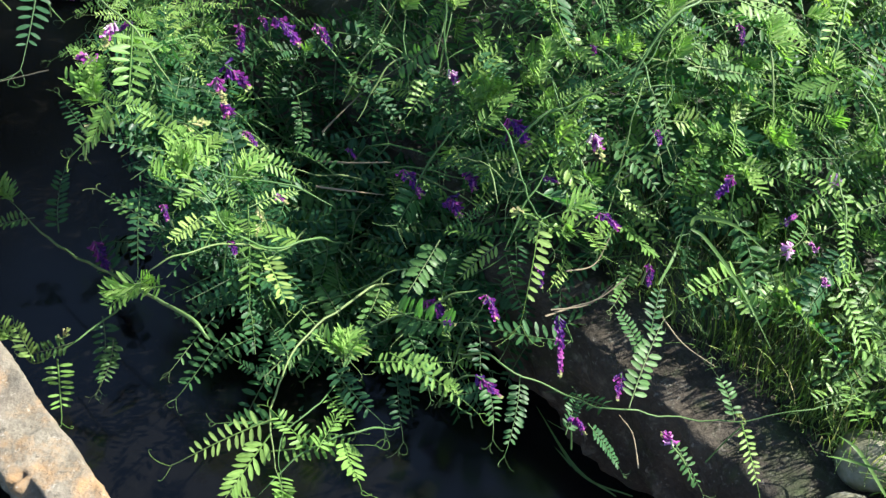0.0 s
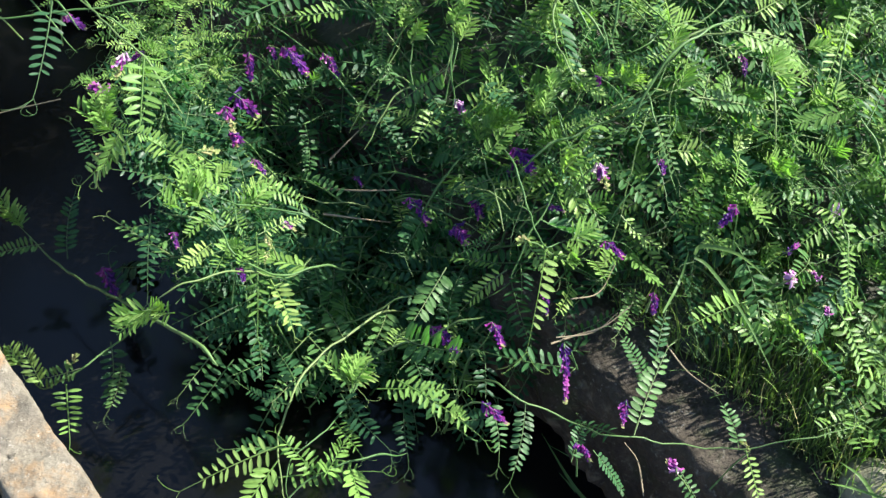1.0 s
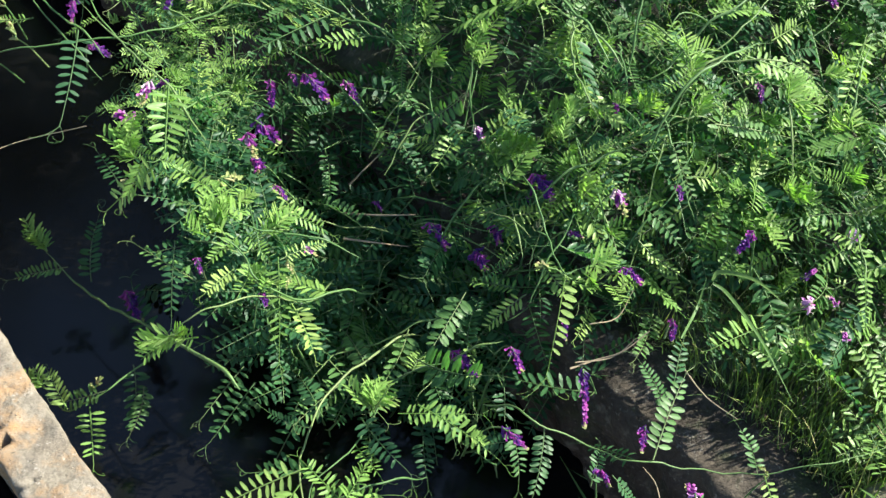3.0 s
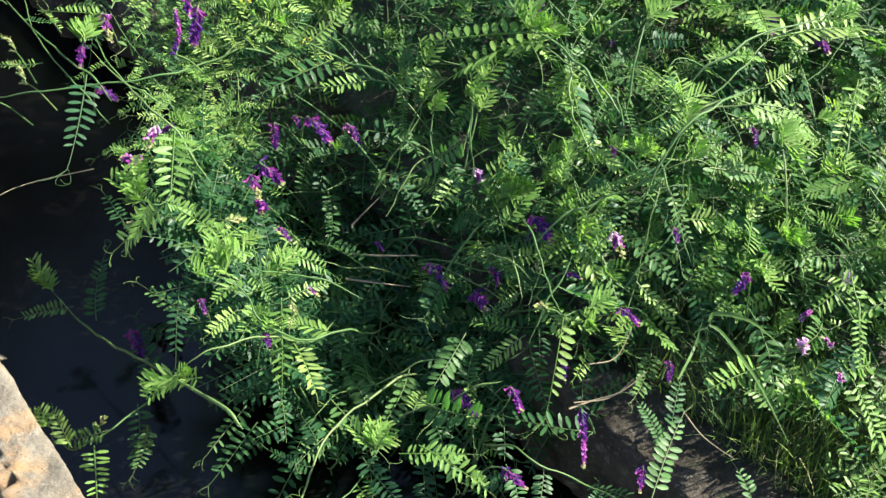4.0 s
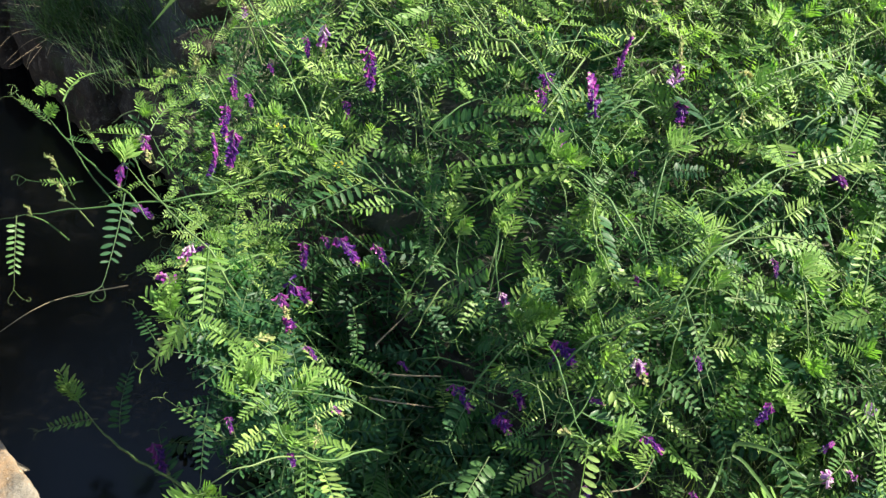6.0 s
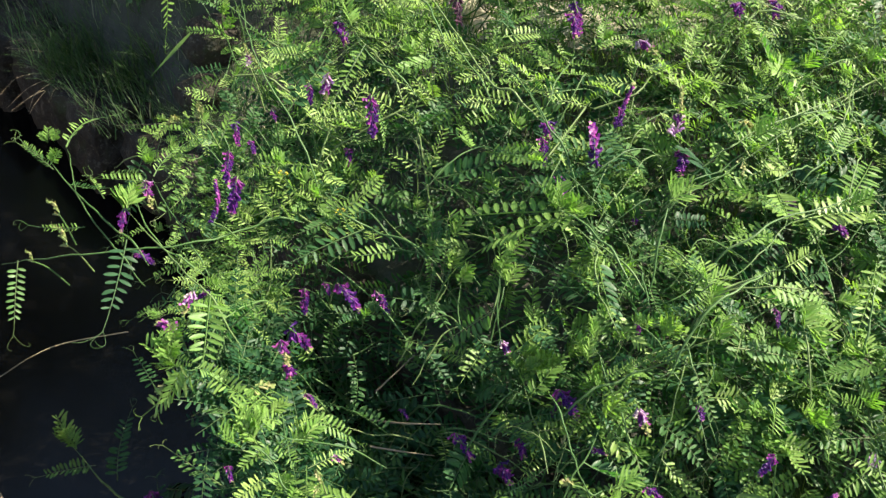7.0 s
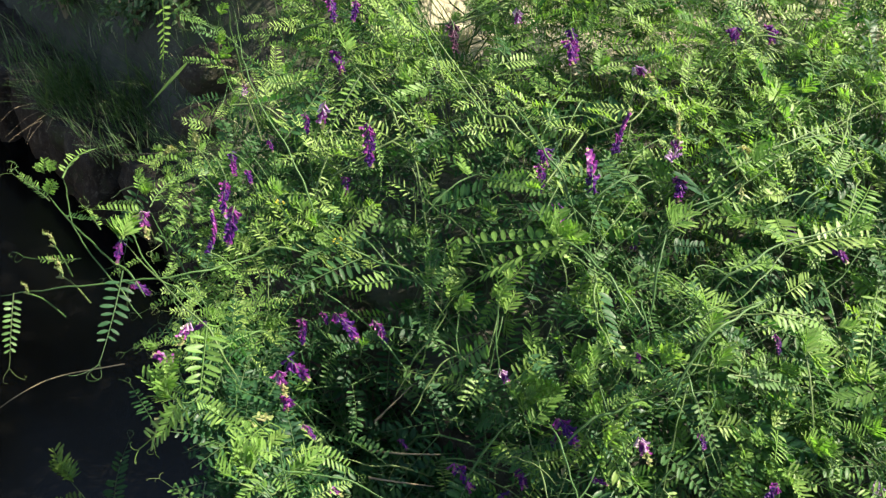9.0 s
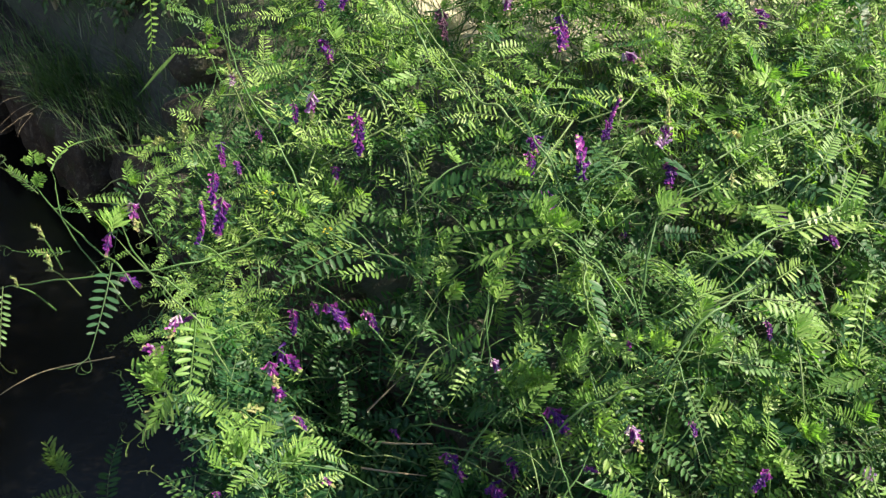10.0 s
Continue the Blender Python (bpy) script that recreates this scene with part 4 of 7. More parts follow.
flower_to(plant, (-0.308, 0.905, 0.195), (-0.323, 0.899, 0.189), "magenta")
flower_to(plant, (-0.350, 0.821, 0.124), (-0.364, 0.822, 0.115), "bud")
leaf_to(plant, (-0.385, 0.876, 0.066), (-0.418, 0.922, 0.076), LEAVES)
plant = vine([(-0.249, 0.662, 0.000), (-0.341, 0.755, -0.060), (-0.453, 0.846, -0.100), (-0.552, 0.946, -0.110)], leaves=False, tip=False, thick=0.0026)
shoot(plant, (-0.545, 0.940, -0.108), (-0.575, 0.975, -0.085))
shoot(plant, (-0.530, 0.925, -0.105), (-0.550, 0.955, -0.080))
leaf_to(plant, (-0.469, 0.890, -0.126), (-0.492, 0.970, -0.094), LEAVES)
leaf_to(plant, (-0.501, 0.907, -0.116), (-0.568, 0.903, -0.124), LEAVES)
leaf_to(plant, (-0.374, 0.805, -0.134), (-0.426, 0.880, -0.126), LEAVES)
leaf_to(plant, (-0.371, 0.732, -0.138), (-0.367, 0.683, -0.162), LEAVES)
plant = vine([(-0.329, 0.745, -0.059), (-0.367, 0.732, -0.094), (-0.400, 0.698, -0.097), (-0.452, 0.692, -0.128), (-0.478, 0.711, -0.110)], leaves=False, thick=0.0016)
leaf_to(plant, (-0.421, 0.688, -0.116), (-0.406, 0.628, -0.129), FRESH)
leaf_to(plant, (-0.448, 0.687, -0.119), (-0.477, 0.725, -0.094), FRESH)
leaf_to(plant, (-0.400, 0.698, -0.097), (-0.467, 0.685, -0.117), LEAVES)
flower_to(plant, (-0.412, 0.700, -0.093), (-0.404, 0.706, -0.081), "bud")
leaf_to(plant, (-0.387, 0.758, -0.128), (-0.369, 0.698, -0.172), LEAVES)
plant = vine([(-0.059, 0.711, -0.016), (-0.121, 0.646, -0.008), (-0.144, 0.580, -0.003), (-0.146, 0.522, 0.007), (-0.128, 0.453, 0.003)], leaves=False, tip=False, thick=0.0017)
leaf_to(plant, (-0.141, 0.514, 0.038), (-0.221, 0.489, 0.021), HANGY)
leaf_to(plant, (-0.145, 0.514, 0.011), (-0.184, 0.464, -0.013), FRESH)
leaf_to(plant, (-0.150, 0.618, -0.051), (-0.200, 0.629, -0.057), LEAVES)
leaf_to(plant, (-0.123, 0.704, -0.088), (-0.162, 0.632, -0.040), LEAVES)
leaf_to(plant, (-0.094, 0.696, -0.045), (-0.123, 0.755, -0.039), LEAVES)
leaf_to(plant, (-0.132, 0.603, -0.007), (-0.163, 0.672, -0.014), LEAVES)
plant = vine([(-0.030, 0.662, -0.001), (-0.067, 0.660, -0.038), (-0.096, 0.572, -0.012), (-0.134, 0.517, 0.006), (-0.127, 0.453, 0.013)], fresh=0.5, s=0.85, spacing=0.05)
plant = vine([(-0.059, 0.525, 0.001), (-0.101, 0.504, 0.006), (-0.132, 0.485, -0.003), (-0.158, 0.464, -0.019)], fresh=1.0, s=0.85, spacing=0.05)
leaf_to(plant, (-0.144, 0.501, 0.002), (-0.063, 0.510, 0.008), LONGF)
leaf_to(plant, (-0.099, 0.491, 0.019), (-0.088, 0.542, -0.011), FRESH)
shoot(plant, (-0.074, 0.567, 0.055), (-0.075, 0.595, 0.062))
shoot(plant, (-0.072, 0.570, 0.060), (-0.058, 0.585, 0.071))
shoot(plant, (-0.077, 0.571, 0.055), (-0.092, 0.596, 0.056))
leaf_to(plant, (-0.049, 0.552, 0.077), (0.019, 0.549, 0.082), LONGF)
leaf_to(plant, (-0.030, 0.552, 0.092), (0.042, 0.516, 0.081), LONGF)
leaf_to(plant, (-0.091, 0.597, 0.002), (-0.060, 0.541, 0.006), LEAVES)
shoot(plant, (0.017, 0.523, 0.084), (0.027, 0.520, 0.079))
leaf_to(plant, (-0.031, 0.683, -0.138), (-0.032, 0.617, -0.136), LEAVES)
leaf_to(plant, (-0.223, 0.695, -0.076), (-0.266, 0.637, -0.102), LEAVES)
leaf_to(plant, (-0.234, 0.705, -0.057), (-0.273, 0.654, -0.072), LEAVES)
plant = vine([(-0.032, 0.739, -0.019), (-0.083, 0.725, -0.043), (-0.134, 0.719, -0.055), (-0.157, 0.632, 0.001)], fresh=0.0, tip=False)
plant = vine([(0.030, 0.688, 0.005), (-0.006, 0.684, -0.029), (-0.036, 0.638, -0.027)], fresh=0.1, tip=False)
plant = vine([(0.060, 0.580, 0.048), (0.081, 0.558, 0.058), (0.135, 0.541, 0.037), (0.171, 0.510, 0.064), (0.237, 0.510, 0.044), (0.297, 0.503, 0.053), (0.344, 0.503, 0.072), (0.427, 0.526, 0.069)], leaves=False, tip=False, thick=0.0011)
leaf_to(plant, (0.188, 0.509, 0.066), (0.219, 0.586, 0.092), DENSE)
leaf_to(plant, (0.210, 0.563, 0.061), (0.192, 0.599, 0.101), DENSE)
leaf_to(plant, (0.215, 0.579, 0.075), (0.226, 0.629, 0.098), LEAVES)
leaf_to(plant, (0.149, 0.494, 0.064), (0.185, 0.465, 0.034), DENSE)
leaf_to(plant, (0.131, 0.493, 0.045), (0.137, 0.511, 0.045), LEAVES)
leaf_to(plant, (0.290, 0.498, 0.059), (0.305, 0.449, 0.028), HANGY)
leaf_to(plant, (0.227, 0.484, 0.051), (0.251, 0.449, 0.030), LEAVES)
leaf_to(plant, (0.286, 0.503, 0.053), (0.284, 0.542, 0.073), LEAVES)
flower_to(plant, (0.184, 0.543, 0.071), (0.179, 0.517, 0.074), "magenta")
flower_to(plant, (0.135, 0.506, 0.055), (0.148, 0.486, 0.068), "magenta")
flower_to(plant, (0.222, 0.471, 0.063), (0.223, 0.496, 0.052), "faded")
flower_to(plant, (0.294, 0.497, 0.057), (0.289, 0.503, 0.063), "bud")
leaf_to(plant, (0.175, 0.523, 0.044), (0.139, 0.562, 0.013), LEAVES)
leaf_to(plant, (0.101, 0.611, -0.035), (0.095, 0.536, -0.051), DENSE)
leaf_to(plant, (0.078, 0.610, -0.061), (0.030, 0.609, -0.070), LEAVES)
leaf_to(plant, (0.057, 0.581, 0.014), (0.083, 0.533, 0.009), LEAVES)
lone_flower((0.131, 0.608, 0.072), (0.133, 0.573, 0.037), "long")
lone_flower((0.050, 0.551, 0.055), (0.072, 0.531, 0.055), "magenta")
lone_flower((-0.000, 0.714, -0.039), (0.025, 0.681, -0.024), "violet")
lone_flower((0.064, 0.665, 0.033), (0.076, 0.631, 0.033), "violet")
lone_flower((-0.025, 0.846, 0.033), (0.001, 0.805, 0.030), "violet")
lone_flower((0.090, 0.831, 0.125), (0.110, 0.782, 0.139), "violet")
lone_flower((0.083, 0.813, 0.103), (0.091, 0.821, 0.111), "magenta")
lone_flower((0.122, 0.757, 0.113), (0.138, 0.747, 0.116), "magenta")
lone_flower((0.026, 0.775, 0.063), (0.040, 0.736, 0.078), "magenta")
lone_flower((0.050, 0.810, 0.065), (0.055, 0.770, 0.081), "violet")
lone_flower((0.090, 0.751, 0.119), (0.094, 0.759, 0.127), "bud")
lone_flower((0.028, 0.905, 0.131), (0.040, 0.886, 0.123), "faded")
lone_flower((0.171, 0.778, 0.153), (0.178, 0.746, 0.160), "faded")
lone_flower((0.324, 0.871, 0.220), (0.329, 0.857, 0.208), "violet")
lone_flower((0.304, 0.718, 0.154), (0.286, 0.700, 0.141), "violet")
lone_flower((0.402, 0.719, 0.144), (0.421, 0.733, 0.133), "faded")
lone_flower((0.356, 0.690, 0.114), (0.362, 0.694, 0.115), "magenta")
lone_flower((0.345, 0.639, 0.133), (0.357, 0.665, 0.116), "faded")
lone_flower((0.383, 0.653, 0.113), (0.379, 0.660, 0.115), "faded")
lone_flower((0.372, 0.598, 0.128), (0.374, 0.611, 0.128), "faded")
lone_flower((-0.197, 0.699, 0.080), (-0.193, 0.695, 0.069), "violet")
lone_flower((-0.263, 0.725, 0.105), (-0.260, 0.717, 0.095), "violet")
lone_flower((-0.093, 0.911, 0.004), (-0.082, 0.897, 0.001), "violet")
lone_flower((0.236, 0.785, 0.154), (0.243, 0.776, 0.141), "violet")
lone_flower((-0.182, 1.034, 0.104), (-0.143, 0.993, 0.094), "violet")
lone_flower((-0.197, 1.031, 0.108), (-0.191, 1.028, 0.096), "violet")
lone_flower((-0.130, 1.018, 0.106), (-0.111, 1.004, 0.083), "violet")
lone_flower((-0.222, 1.025, 0.101), (-0.221, 1.006, 0.076), "violet")
lone_flower((-0.234, 0.961, 0.090), (-0.197, 0.941, 0.065), "magenta")
lone_flower((-0.243, 0.945, 0.084), (-0.210, 0.854, 0.116), "faded")
lone_flower((-0.232, 0.933, 0.049), (-0.212, 0.851, 0.101), "violet")
lone_flower((-0.198, 0.848, 0.091), (-0.188, 0.842, 0.083), "violet")
lone_flower((-0.166, 0.796, 0.044), (-0.156, 0.791, 0.043), "faded")
lone_flower((0.119, 0.683, 0.058), (0.120, 0.662, 0.057), "violet")
lone_flower((-0.421, 0.876, -0.126), (-0.395, 0.829, -0.114), "violet")
lone_flower((0.176, 0.866, 0.200), (0.175, 0.850, 0.198), "magenta")
plant = vine([(0.406, 0.727, 0.154), (0.400, 0.667, 0.153), (0.402, 0.630, 0.123)], leaves=False, tip=False)
leaf_to(plant, (0.397, 0.662, 0.159), (0.396, 0.614, 0.128), HANGY)
leaf_to(plant, (0.404, 0.645, 0.130), (0.352, 0.598, 0.120), LEAVES)
leaf_to(plant, (0.375, 0.592, 0.145), (0.405, 0.543, 0.113), LONGF)
leaf_to(plant, (0.390, 0.637, 0.115), (0.353, 0.584, 0.105), LEAVES)
leaf_to(plant, (0.410, 0.697, 0.153), (0.372, 0.725, 0.156), FRESH)
plant = vine([(-0.034, 0.966, 0.108), (0.006, 0.922, 0.111), (0.049, 0.885, 0.126)], fresh=0.1)
plant = vine([(-0.075, 0.979, 0.080), (-0.041, 1.008, 0.116), (-0.034, 1.023, 0.137)], fresh=0.1)
leaf_to(plant, (-0.072, 0.938, 0.098), (-0.033, 0.888, 0.081), LEAVES)
leaf_to(plant, (0.006, 0.905, 0.101), (0.079, 0.864, 0.144), LEAVES)
shoot(plant, (0.055, 0.866, 0.118), (0.079, 0.850, 0.128))
shoot(plant, (0.117, 0.836, 0.176), (0.115, 0.859, 0.187))
plant = vine([(0.198, 0.741, 0.139), (0.221, 0.758, 0.154), (0.243, 0.789, 0.187), (0.251, 0.817, 0.214)], fresh=0.2)
leaf_to(plant, (0.243, 0.810, 0.220), (0.242, 0.773, 0.179), LEAVES)
plant = vine([(0.063, 0.755, 0.133), (0.030, 0.798, 0.098), (0.018, 0.765, 0.081)], leaves=False, tip=False, thick=0.0009)
leaf_to(plant, (0.066, 0.808, 0.101), (0.030, 0.807, 0.081), LEAVES)
leaf_to(plant, (0.144, 0.856, 0.218), (0.178, 0.823, 0.194), FRESH)
leaf_to(plant, (0.141, 0.923, 0.210), (0.151, 0.829, 0.207), LEAVES)
leaf_to(plant, (0.249, 0.882, 0.227), (0.202, 0.857, 0.211), FRESH)
leaf_to(plant, (0.399, 0.869, 0.179), (0.340, 0.855, 0.212), LEAVES)
leaf_to(plant, (0.284, 0.821, 0.203), (0.341, 0.843, 0.200), LEAVES)
leaf_to(plant, (0.270, 0.808, 0.207), (0.340, 0.815, 0.179), LEAVES)
leaf_to(plant, (0.120, 0.964, 0.271), (-0.014, 1.002, 0.229), LONGF)
leaf_to(plant, (0.108, 0.967, 0.265), (0.136, 0.967, 0.277), FRESH)
shoot(plant, (0.089, 0.971, 0.270), (0.076, 0.993, 0.285))
shoot(plant, (0.095, 0.970, 0.271), (0.127, 0.970, 0.278))
plant = vine([(0.158, 0.889, 0.261), (0.129, 0.938, 0.253), (0.092, 0.973, 0.268)], leaves=False, tip=False, thick=0.0016)
leaf_to(plant, (0.135, 0.953, 0.236), (0.136, 0.871, 0.220), FRESH)
leaf_to(plant, (0.014, 0.985, 0.185), (-0.006, 0.962, 0.159), LEAVES)
shoot(plant, (0.017, 0.953, 0.197), (0.027, 0.962, 0.202))
leaf_to(plant, (-0.145, 1.093, 0.172), (-0.095, 1.130, 0.209), SPRAY)
leaf_to(plant, (-0.176, 1.112, 0.172), (-0.217, 1.065, 0.146), LEAVES)
lone_flower((0.316, 1.070, 0.286), (0.317, 1.058, 0.274), "bud")
plant = vine([(-0.262, 1.070, 0.179), (-0.301, 1.048, 0.175), (-0.375, 1.003, 0.183), (-0.502, 0.997, 0.169), (-0.625, 1.032, 0.121)], leaves=False, tip=False, thick=0.0017)
leaf_to(plant, (-0.435, 1.012, 0.184), (-0.426, 0.905, 0.157), HANG)
leaf_to(plant, (-0.575, 1.004, 0.153), (-0.571, 0.941, 0.106), HANG)
flower_to(plant, (-0.520, 1.028, 0.161), (-0.543, 1.067, 0.195), "bud")
flower_to(plant, (-0.559, 1.008, 0.149), (-0.563, 1.015, 0.160), "bud")
plant = vine([(-0.442, 1.004, 0.167), (-0.460, 1.020, 0.172), (-0.519, 1.094, 0.186), (-0.544, 1.148, 0.195), (-0.564, 1.195, 0.203)], leaves=False, tip=False, thick=0.0012)
leaf_to(plant, (-0.561, 1.186, 0.206), (-0.564, 1.279, 0.220), WISP, True)
leaf_to(plant, (-0.542, 1.142, 0.199), (-0.541, 1.173, 0.204), WISP)
shoot(plant, (-0.591, 1.200, 0.204), (-0.600, 1.207, 0.217))
shoot(plant, (-0.584, 1.203, 0.204), (-0.579, 1.208, 0.217))
leaf_to(plant, (-0.523, 1.105, 0.193), (-0.520, 1.143, 0.199), WISP)
plant = vine([(-0.440, 1.027, 0.176), (-0.463, 1.046, 0.177), (-0.511, 1.091, 0.185), (-0.554, 1.134, 0.193), (-0.587, 1.171, 0.199)], leaves=False, tip=False, thick=0.0015)
leaf_to(plant, (-0.582, 1.162, 0.203), (-0.637, 1.194, 0.208), WISP, True)
leaf_to(plant, (-0.565, 1.141, 0.199), (-0.605, 1.182, 0.206), WISP, True)
leaf_to(plant, (-0.539, 1.115, 0.195), (-0.485, 1.094, 0.191), SPRAY, True)
leaf_to(plant, (-0.484, 1.090, 0.190), (-0.522, 1.141, 0.199), WISP, True)
leaf_to(plant, (-0.496, 1.040, 0.181), (-0.551, 1.026, 0.179), WISP, True)
shoot(plant, (-0.574, 1.158, 0.197), (-0.562, 1.165, 0.211))
leaf_to(plant, (-0.494, 1.071, 0.187), (-0.453, 1.077, 0.201), WISP)
leaf_to(plant, (-0.554, 1.131, 0.197), (-0.594, 1.140, 0.199), WISP)
flower_to(plant, (-0.537, 1.065, 0.181), (-0.545, 1.074, 0.197), "bud")
plant = vine([(-0.361, 1.000, 0.164), (-0.391, 1.014, 0.170), (-0.426, 1.053, 0.186), (-0.444, 1.088, 0.198)], leaves=False, tip=False, thick=0.0015)
shoot(plant, (-0.443, 1.084, 0.197), (-0.443, 1.090, 0.215))
shoot(plant, (-0.441, 1.084, 0.197), (-0.446, 1.081, 0.211))
leaf_to(plant, (-0.415, 1.038, 0.186), (-0.438, 1.022, 0.180), SPRAY)
leaf_to(plant, (-0.390, 1.008, 0.174), (-0.367, 1.040, 0.186), SPRAY)
flower_to(plant, (-0.437, 1.120, 0.201), (-0.409, 1.047, 0.200), "faded")
flower_to(plant, (-0.444, 1.052, 0.202), (-0.443, 1.020, 0.195), "magenta")
flower_to(plant, (-0.435, 1.026, 0.154), (-0.408, 1.022, 0.141), "violet")
plant = vine([(-0.348, 1.008, 0.167), (-0.384, 1.053, 0.185), (-0.409, 1.089, 0.198), (-0.429, 1.120, 0.210)], leaves=False, tip=False, thick=0.0012)
leaf_to(plant, (-0.422, 1.111, 0.212), (-0.410, 1.173, 0.233), WISP, True)
shoot(plant, (-0.438, 1.136, 0.215), (-0.437, 1.145, 0.233))
shoot(plant, (-0.435, 1.136, 0.215), (-0.423, 1.137, 0.230))
leaf_to(plant, (-0.438, 1.114, 0.214), (-0.493, 1.140, 0.198), COMB, True)
plant = vine([(-0.332, 1.131, 0.212), (-0.357, 1.159, 0.222), (-0.390, 1.189, 0.232), (-0.404, 1.197, 0.234)], leaves=False, tip=False, thick=0.0014)
leaf_to(plant, (-0.391, 1.185, 0.236), (-0.454, 1.190, 0.239), COMB, True)
leaf_to(plant, (-0.378, 1.202, 0.241), (-0.355, 1.153, 0.226), SPRAY, True)
flower_to(plant, (-0.405, 1.208, 0.237), (-0.412, 1.198, 0.253), "bud")
flower_to(plant, (-0.378, 1.214, 0.239), (-0.378, 1.221, 0.259), "bud")
leaf_to(plant, (-0.396, 1.084, 0.202), (-0.357, 1.065, 0.195), SPRAY)
leaf_to(plant, (-0.377, 1.056, 0.192), (-0.335, 1.042, 0.186), LEAVES)
flower_to(plant, (-0.327, 1.025, 0.204), (-0.328, 1.066, 0.237), "long")
flower_to(plant, (-0.303, 1.076, 0.239), (-0.310, 1.035, 0.201), "violet")
flower_to(plant, (-0.323, 1.129, 0.242), (-0.323, 1.095, 0.225), "violet")
flower_to(plant, (-0.316, 1.150, 0.273), (-0.312, 1.132, 0.253), "magenta")
flower_to(plant, (-0.297, 1.137, 0.255), (-0.288, 1.121, 0.244), "violet")
plant = vine([(-0.222, 1.129, 0.235), (-0.253, 1.168, 0.279), (-0.303, 1.237, 0.332), (-0.349, 1.393, 0.376)], leaves=False, tip=False, thick=0.0016)
leaf_to(plant, (-0.270, 1.195, 0.297), (-0.326, 1.189, 0.316), SPRAY)
leaf_to(plant, (-0.325, 1.261, 0.345), (-0.308, 1.157, 0.293), SPRAY)
leaf_to(plant, (-0.303, 1.232, 0.327), (-0.393, 1.281, 0.342), SPRAY)
leaf_to(plant, (-0.254, 1.176, 0.274), (-0.199, 1.237, 0.325), LEAVES)
flower_to(plant, (-0.294, 1.220, 0.316), (-0.309, 1.237, 0.328), "bud")
flower_to(plant, (-0.200, 1.209, 0.314), (-0.206, 1.188, 0.287), "faded")
flower_to(plant, (-0.225, 1.198, 0.304), (-0.222, 1.186, 0.282), "violet")
flower_to(plant, (-0.275, 1.189, 0.270), (-0.269, 1.177, 0.263), "magenta")
plant = vine([(-0.461, 1.471, 0.341), (-0.414, 1.407, 0.335), (-0.378, 1.361, 0.295)], leaves=False, tip=False)
leaf_to(plant, (-0.462, 1.454, 0.340), (-0.439, 1.347, 0.299), WISP)
leaf_to(plant, (-0.457, 1.450, 0.337), (-0.396, 1.436, 0.331), SPRAY)
leaf_to(plant, (-0.378, 1.361, 0.295), (-0.422, 1.350, 0.304), SPRAY)
plant = vine([(0.038, 1.172, 0.315), (0.009, 1.190, 0.320), (-0.051, 1.290, 0.359), (-0.123, 1.474, 0.362)], leaves=False, tip=False, thick=0.002)
plant = vine([(-0.115, 1.200, 0.317), (-0.152, 1.289, 0.308), (-0.179, 1.305, 0.337)], leaves=False, tip=False, thick=0.0017)
leaf_to(plant, (-0.175, 1.303, 0.335), (-0.247, 1.313, 0.325), SPRAY)
shoot(plant, (-0.179, 1.305, 0.337), (-0.197, 1.366, 0.338))
flower_to(plant, (-0.197, 1.295, 0.334), (-0.199, 1.351, 0.326), "magenta")
flower_to(plant, (-0.196, 1.341, 0.311), (-0.185, 1.289, 0.320), "violet")
plant = vine([(0.106, 1.076, 0.275), (0.078, 1.107, 0.312), (0.054, 1.206, 0.312)], leaves=False, tip=False, thick=0.0019)
leaf_to(plant, (0.078, 1.100, 0.308), (0.038, 1.112, 0.284), SPRAY)
leaf_to(plant, (0.054, 1.206, 0.312), (-0.005, 1.190, 0.312), SPRAY)
lone_flower((-0.222, 1.457, 0.357), (-0.208, 1.417, 0.347), "violet")
lone_flower((-0.176, 1.432, 0.361), (-0.181, 1.406, 0.341), "violet")
lone_flower((0.056, 1.431, 0.352), (0.060, 1.408, 0.333), "faded")
lone_flower((0.124, 1.339, 0.345), (0.129, 1.290, 0.332), "violet")
lone_flower((0.360, 1.382, 0.349), (0.352, 1.331, 0.346), "magenta")
lone_flower((0.417, 1.398, 0.344), (0.405, 1.328, 0.339), "violet")
lone_flower((0.169, 1.136, 0.285), (0.188, 1.168, 0.322), "long")
lone_flower((0.134, 1.046, 0.293), (0.139, 1.147, 0.302), "long")
lone_flower((0.240, 1.118, 0.284), (0.251, 1.164, 0.325), "cream")
lone_flower((0.253, 1.119, 0.265), (0.244, 1.054, 0.269), "violet")
lone_flower((0.085, 1.161, 0.278), (0.085, 1.113, 0.284), "magenta")
lone_flower((0.077, 1.124, 0.277), (0.081, 1.094, 0.263), "violet")
lone_flower((0.100, 1.071, 0.253), (0.100, 1.018, 0.255), "violet")
lone_flower((0.384, 1.073, 0.232), (0.384, 1.044, 0.219), "violet")
lone_flower((0.410, 0.991, 0.253), (0.432, 0.974, 0.240), "magenta")
lone_flower((-0.146, 1.211, 0.282), (-0.140, 1.176, 0.247), "violet")
lone_flower((-0.177, 1.191, 0.212), (-0.174, 1.177, 0.187), "violet")
lone_flower((0.199, 1.059, 0.217), (0.190, 1.030, 0.217), "violet")
lone_flower((0.212, 1.309, 0.320), (0.236, 1.274, 0.331), "faded")
lone_flower((0.337, 1.148, 0.292), (0.327, 1.090, 0.306), "bud")
lone_flower((-0.223, 1.031, 0.095), (-0.222, 1.011, 0.074), "violet")
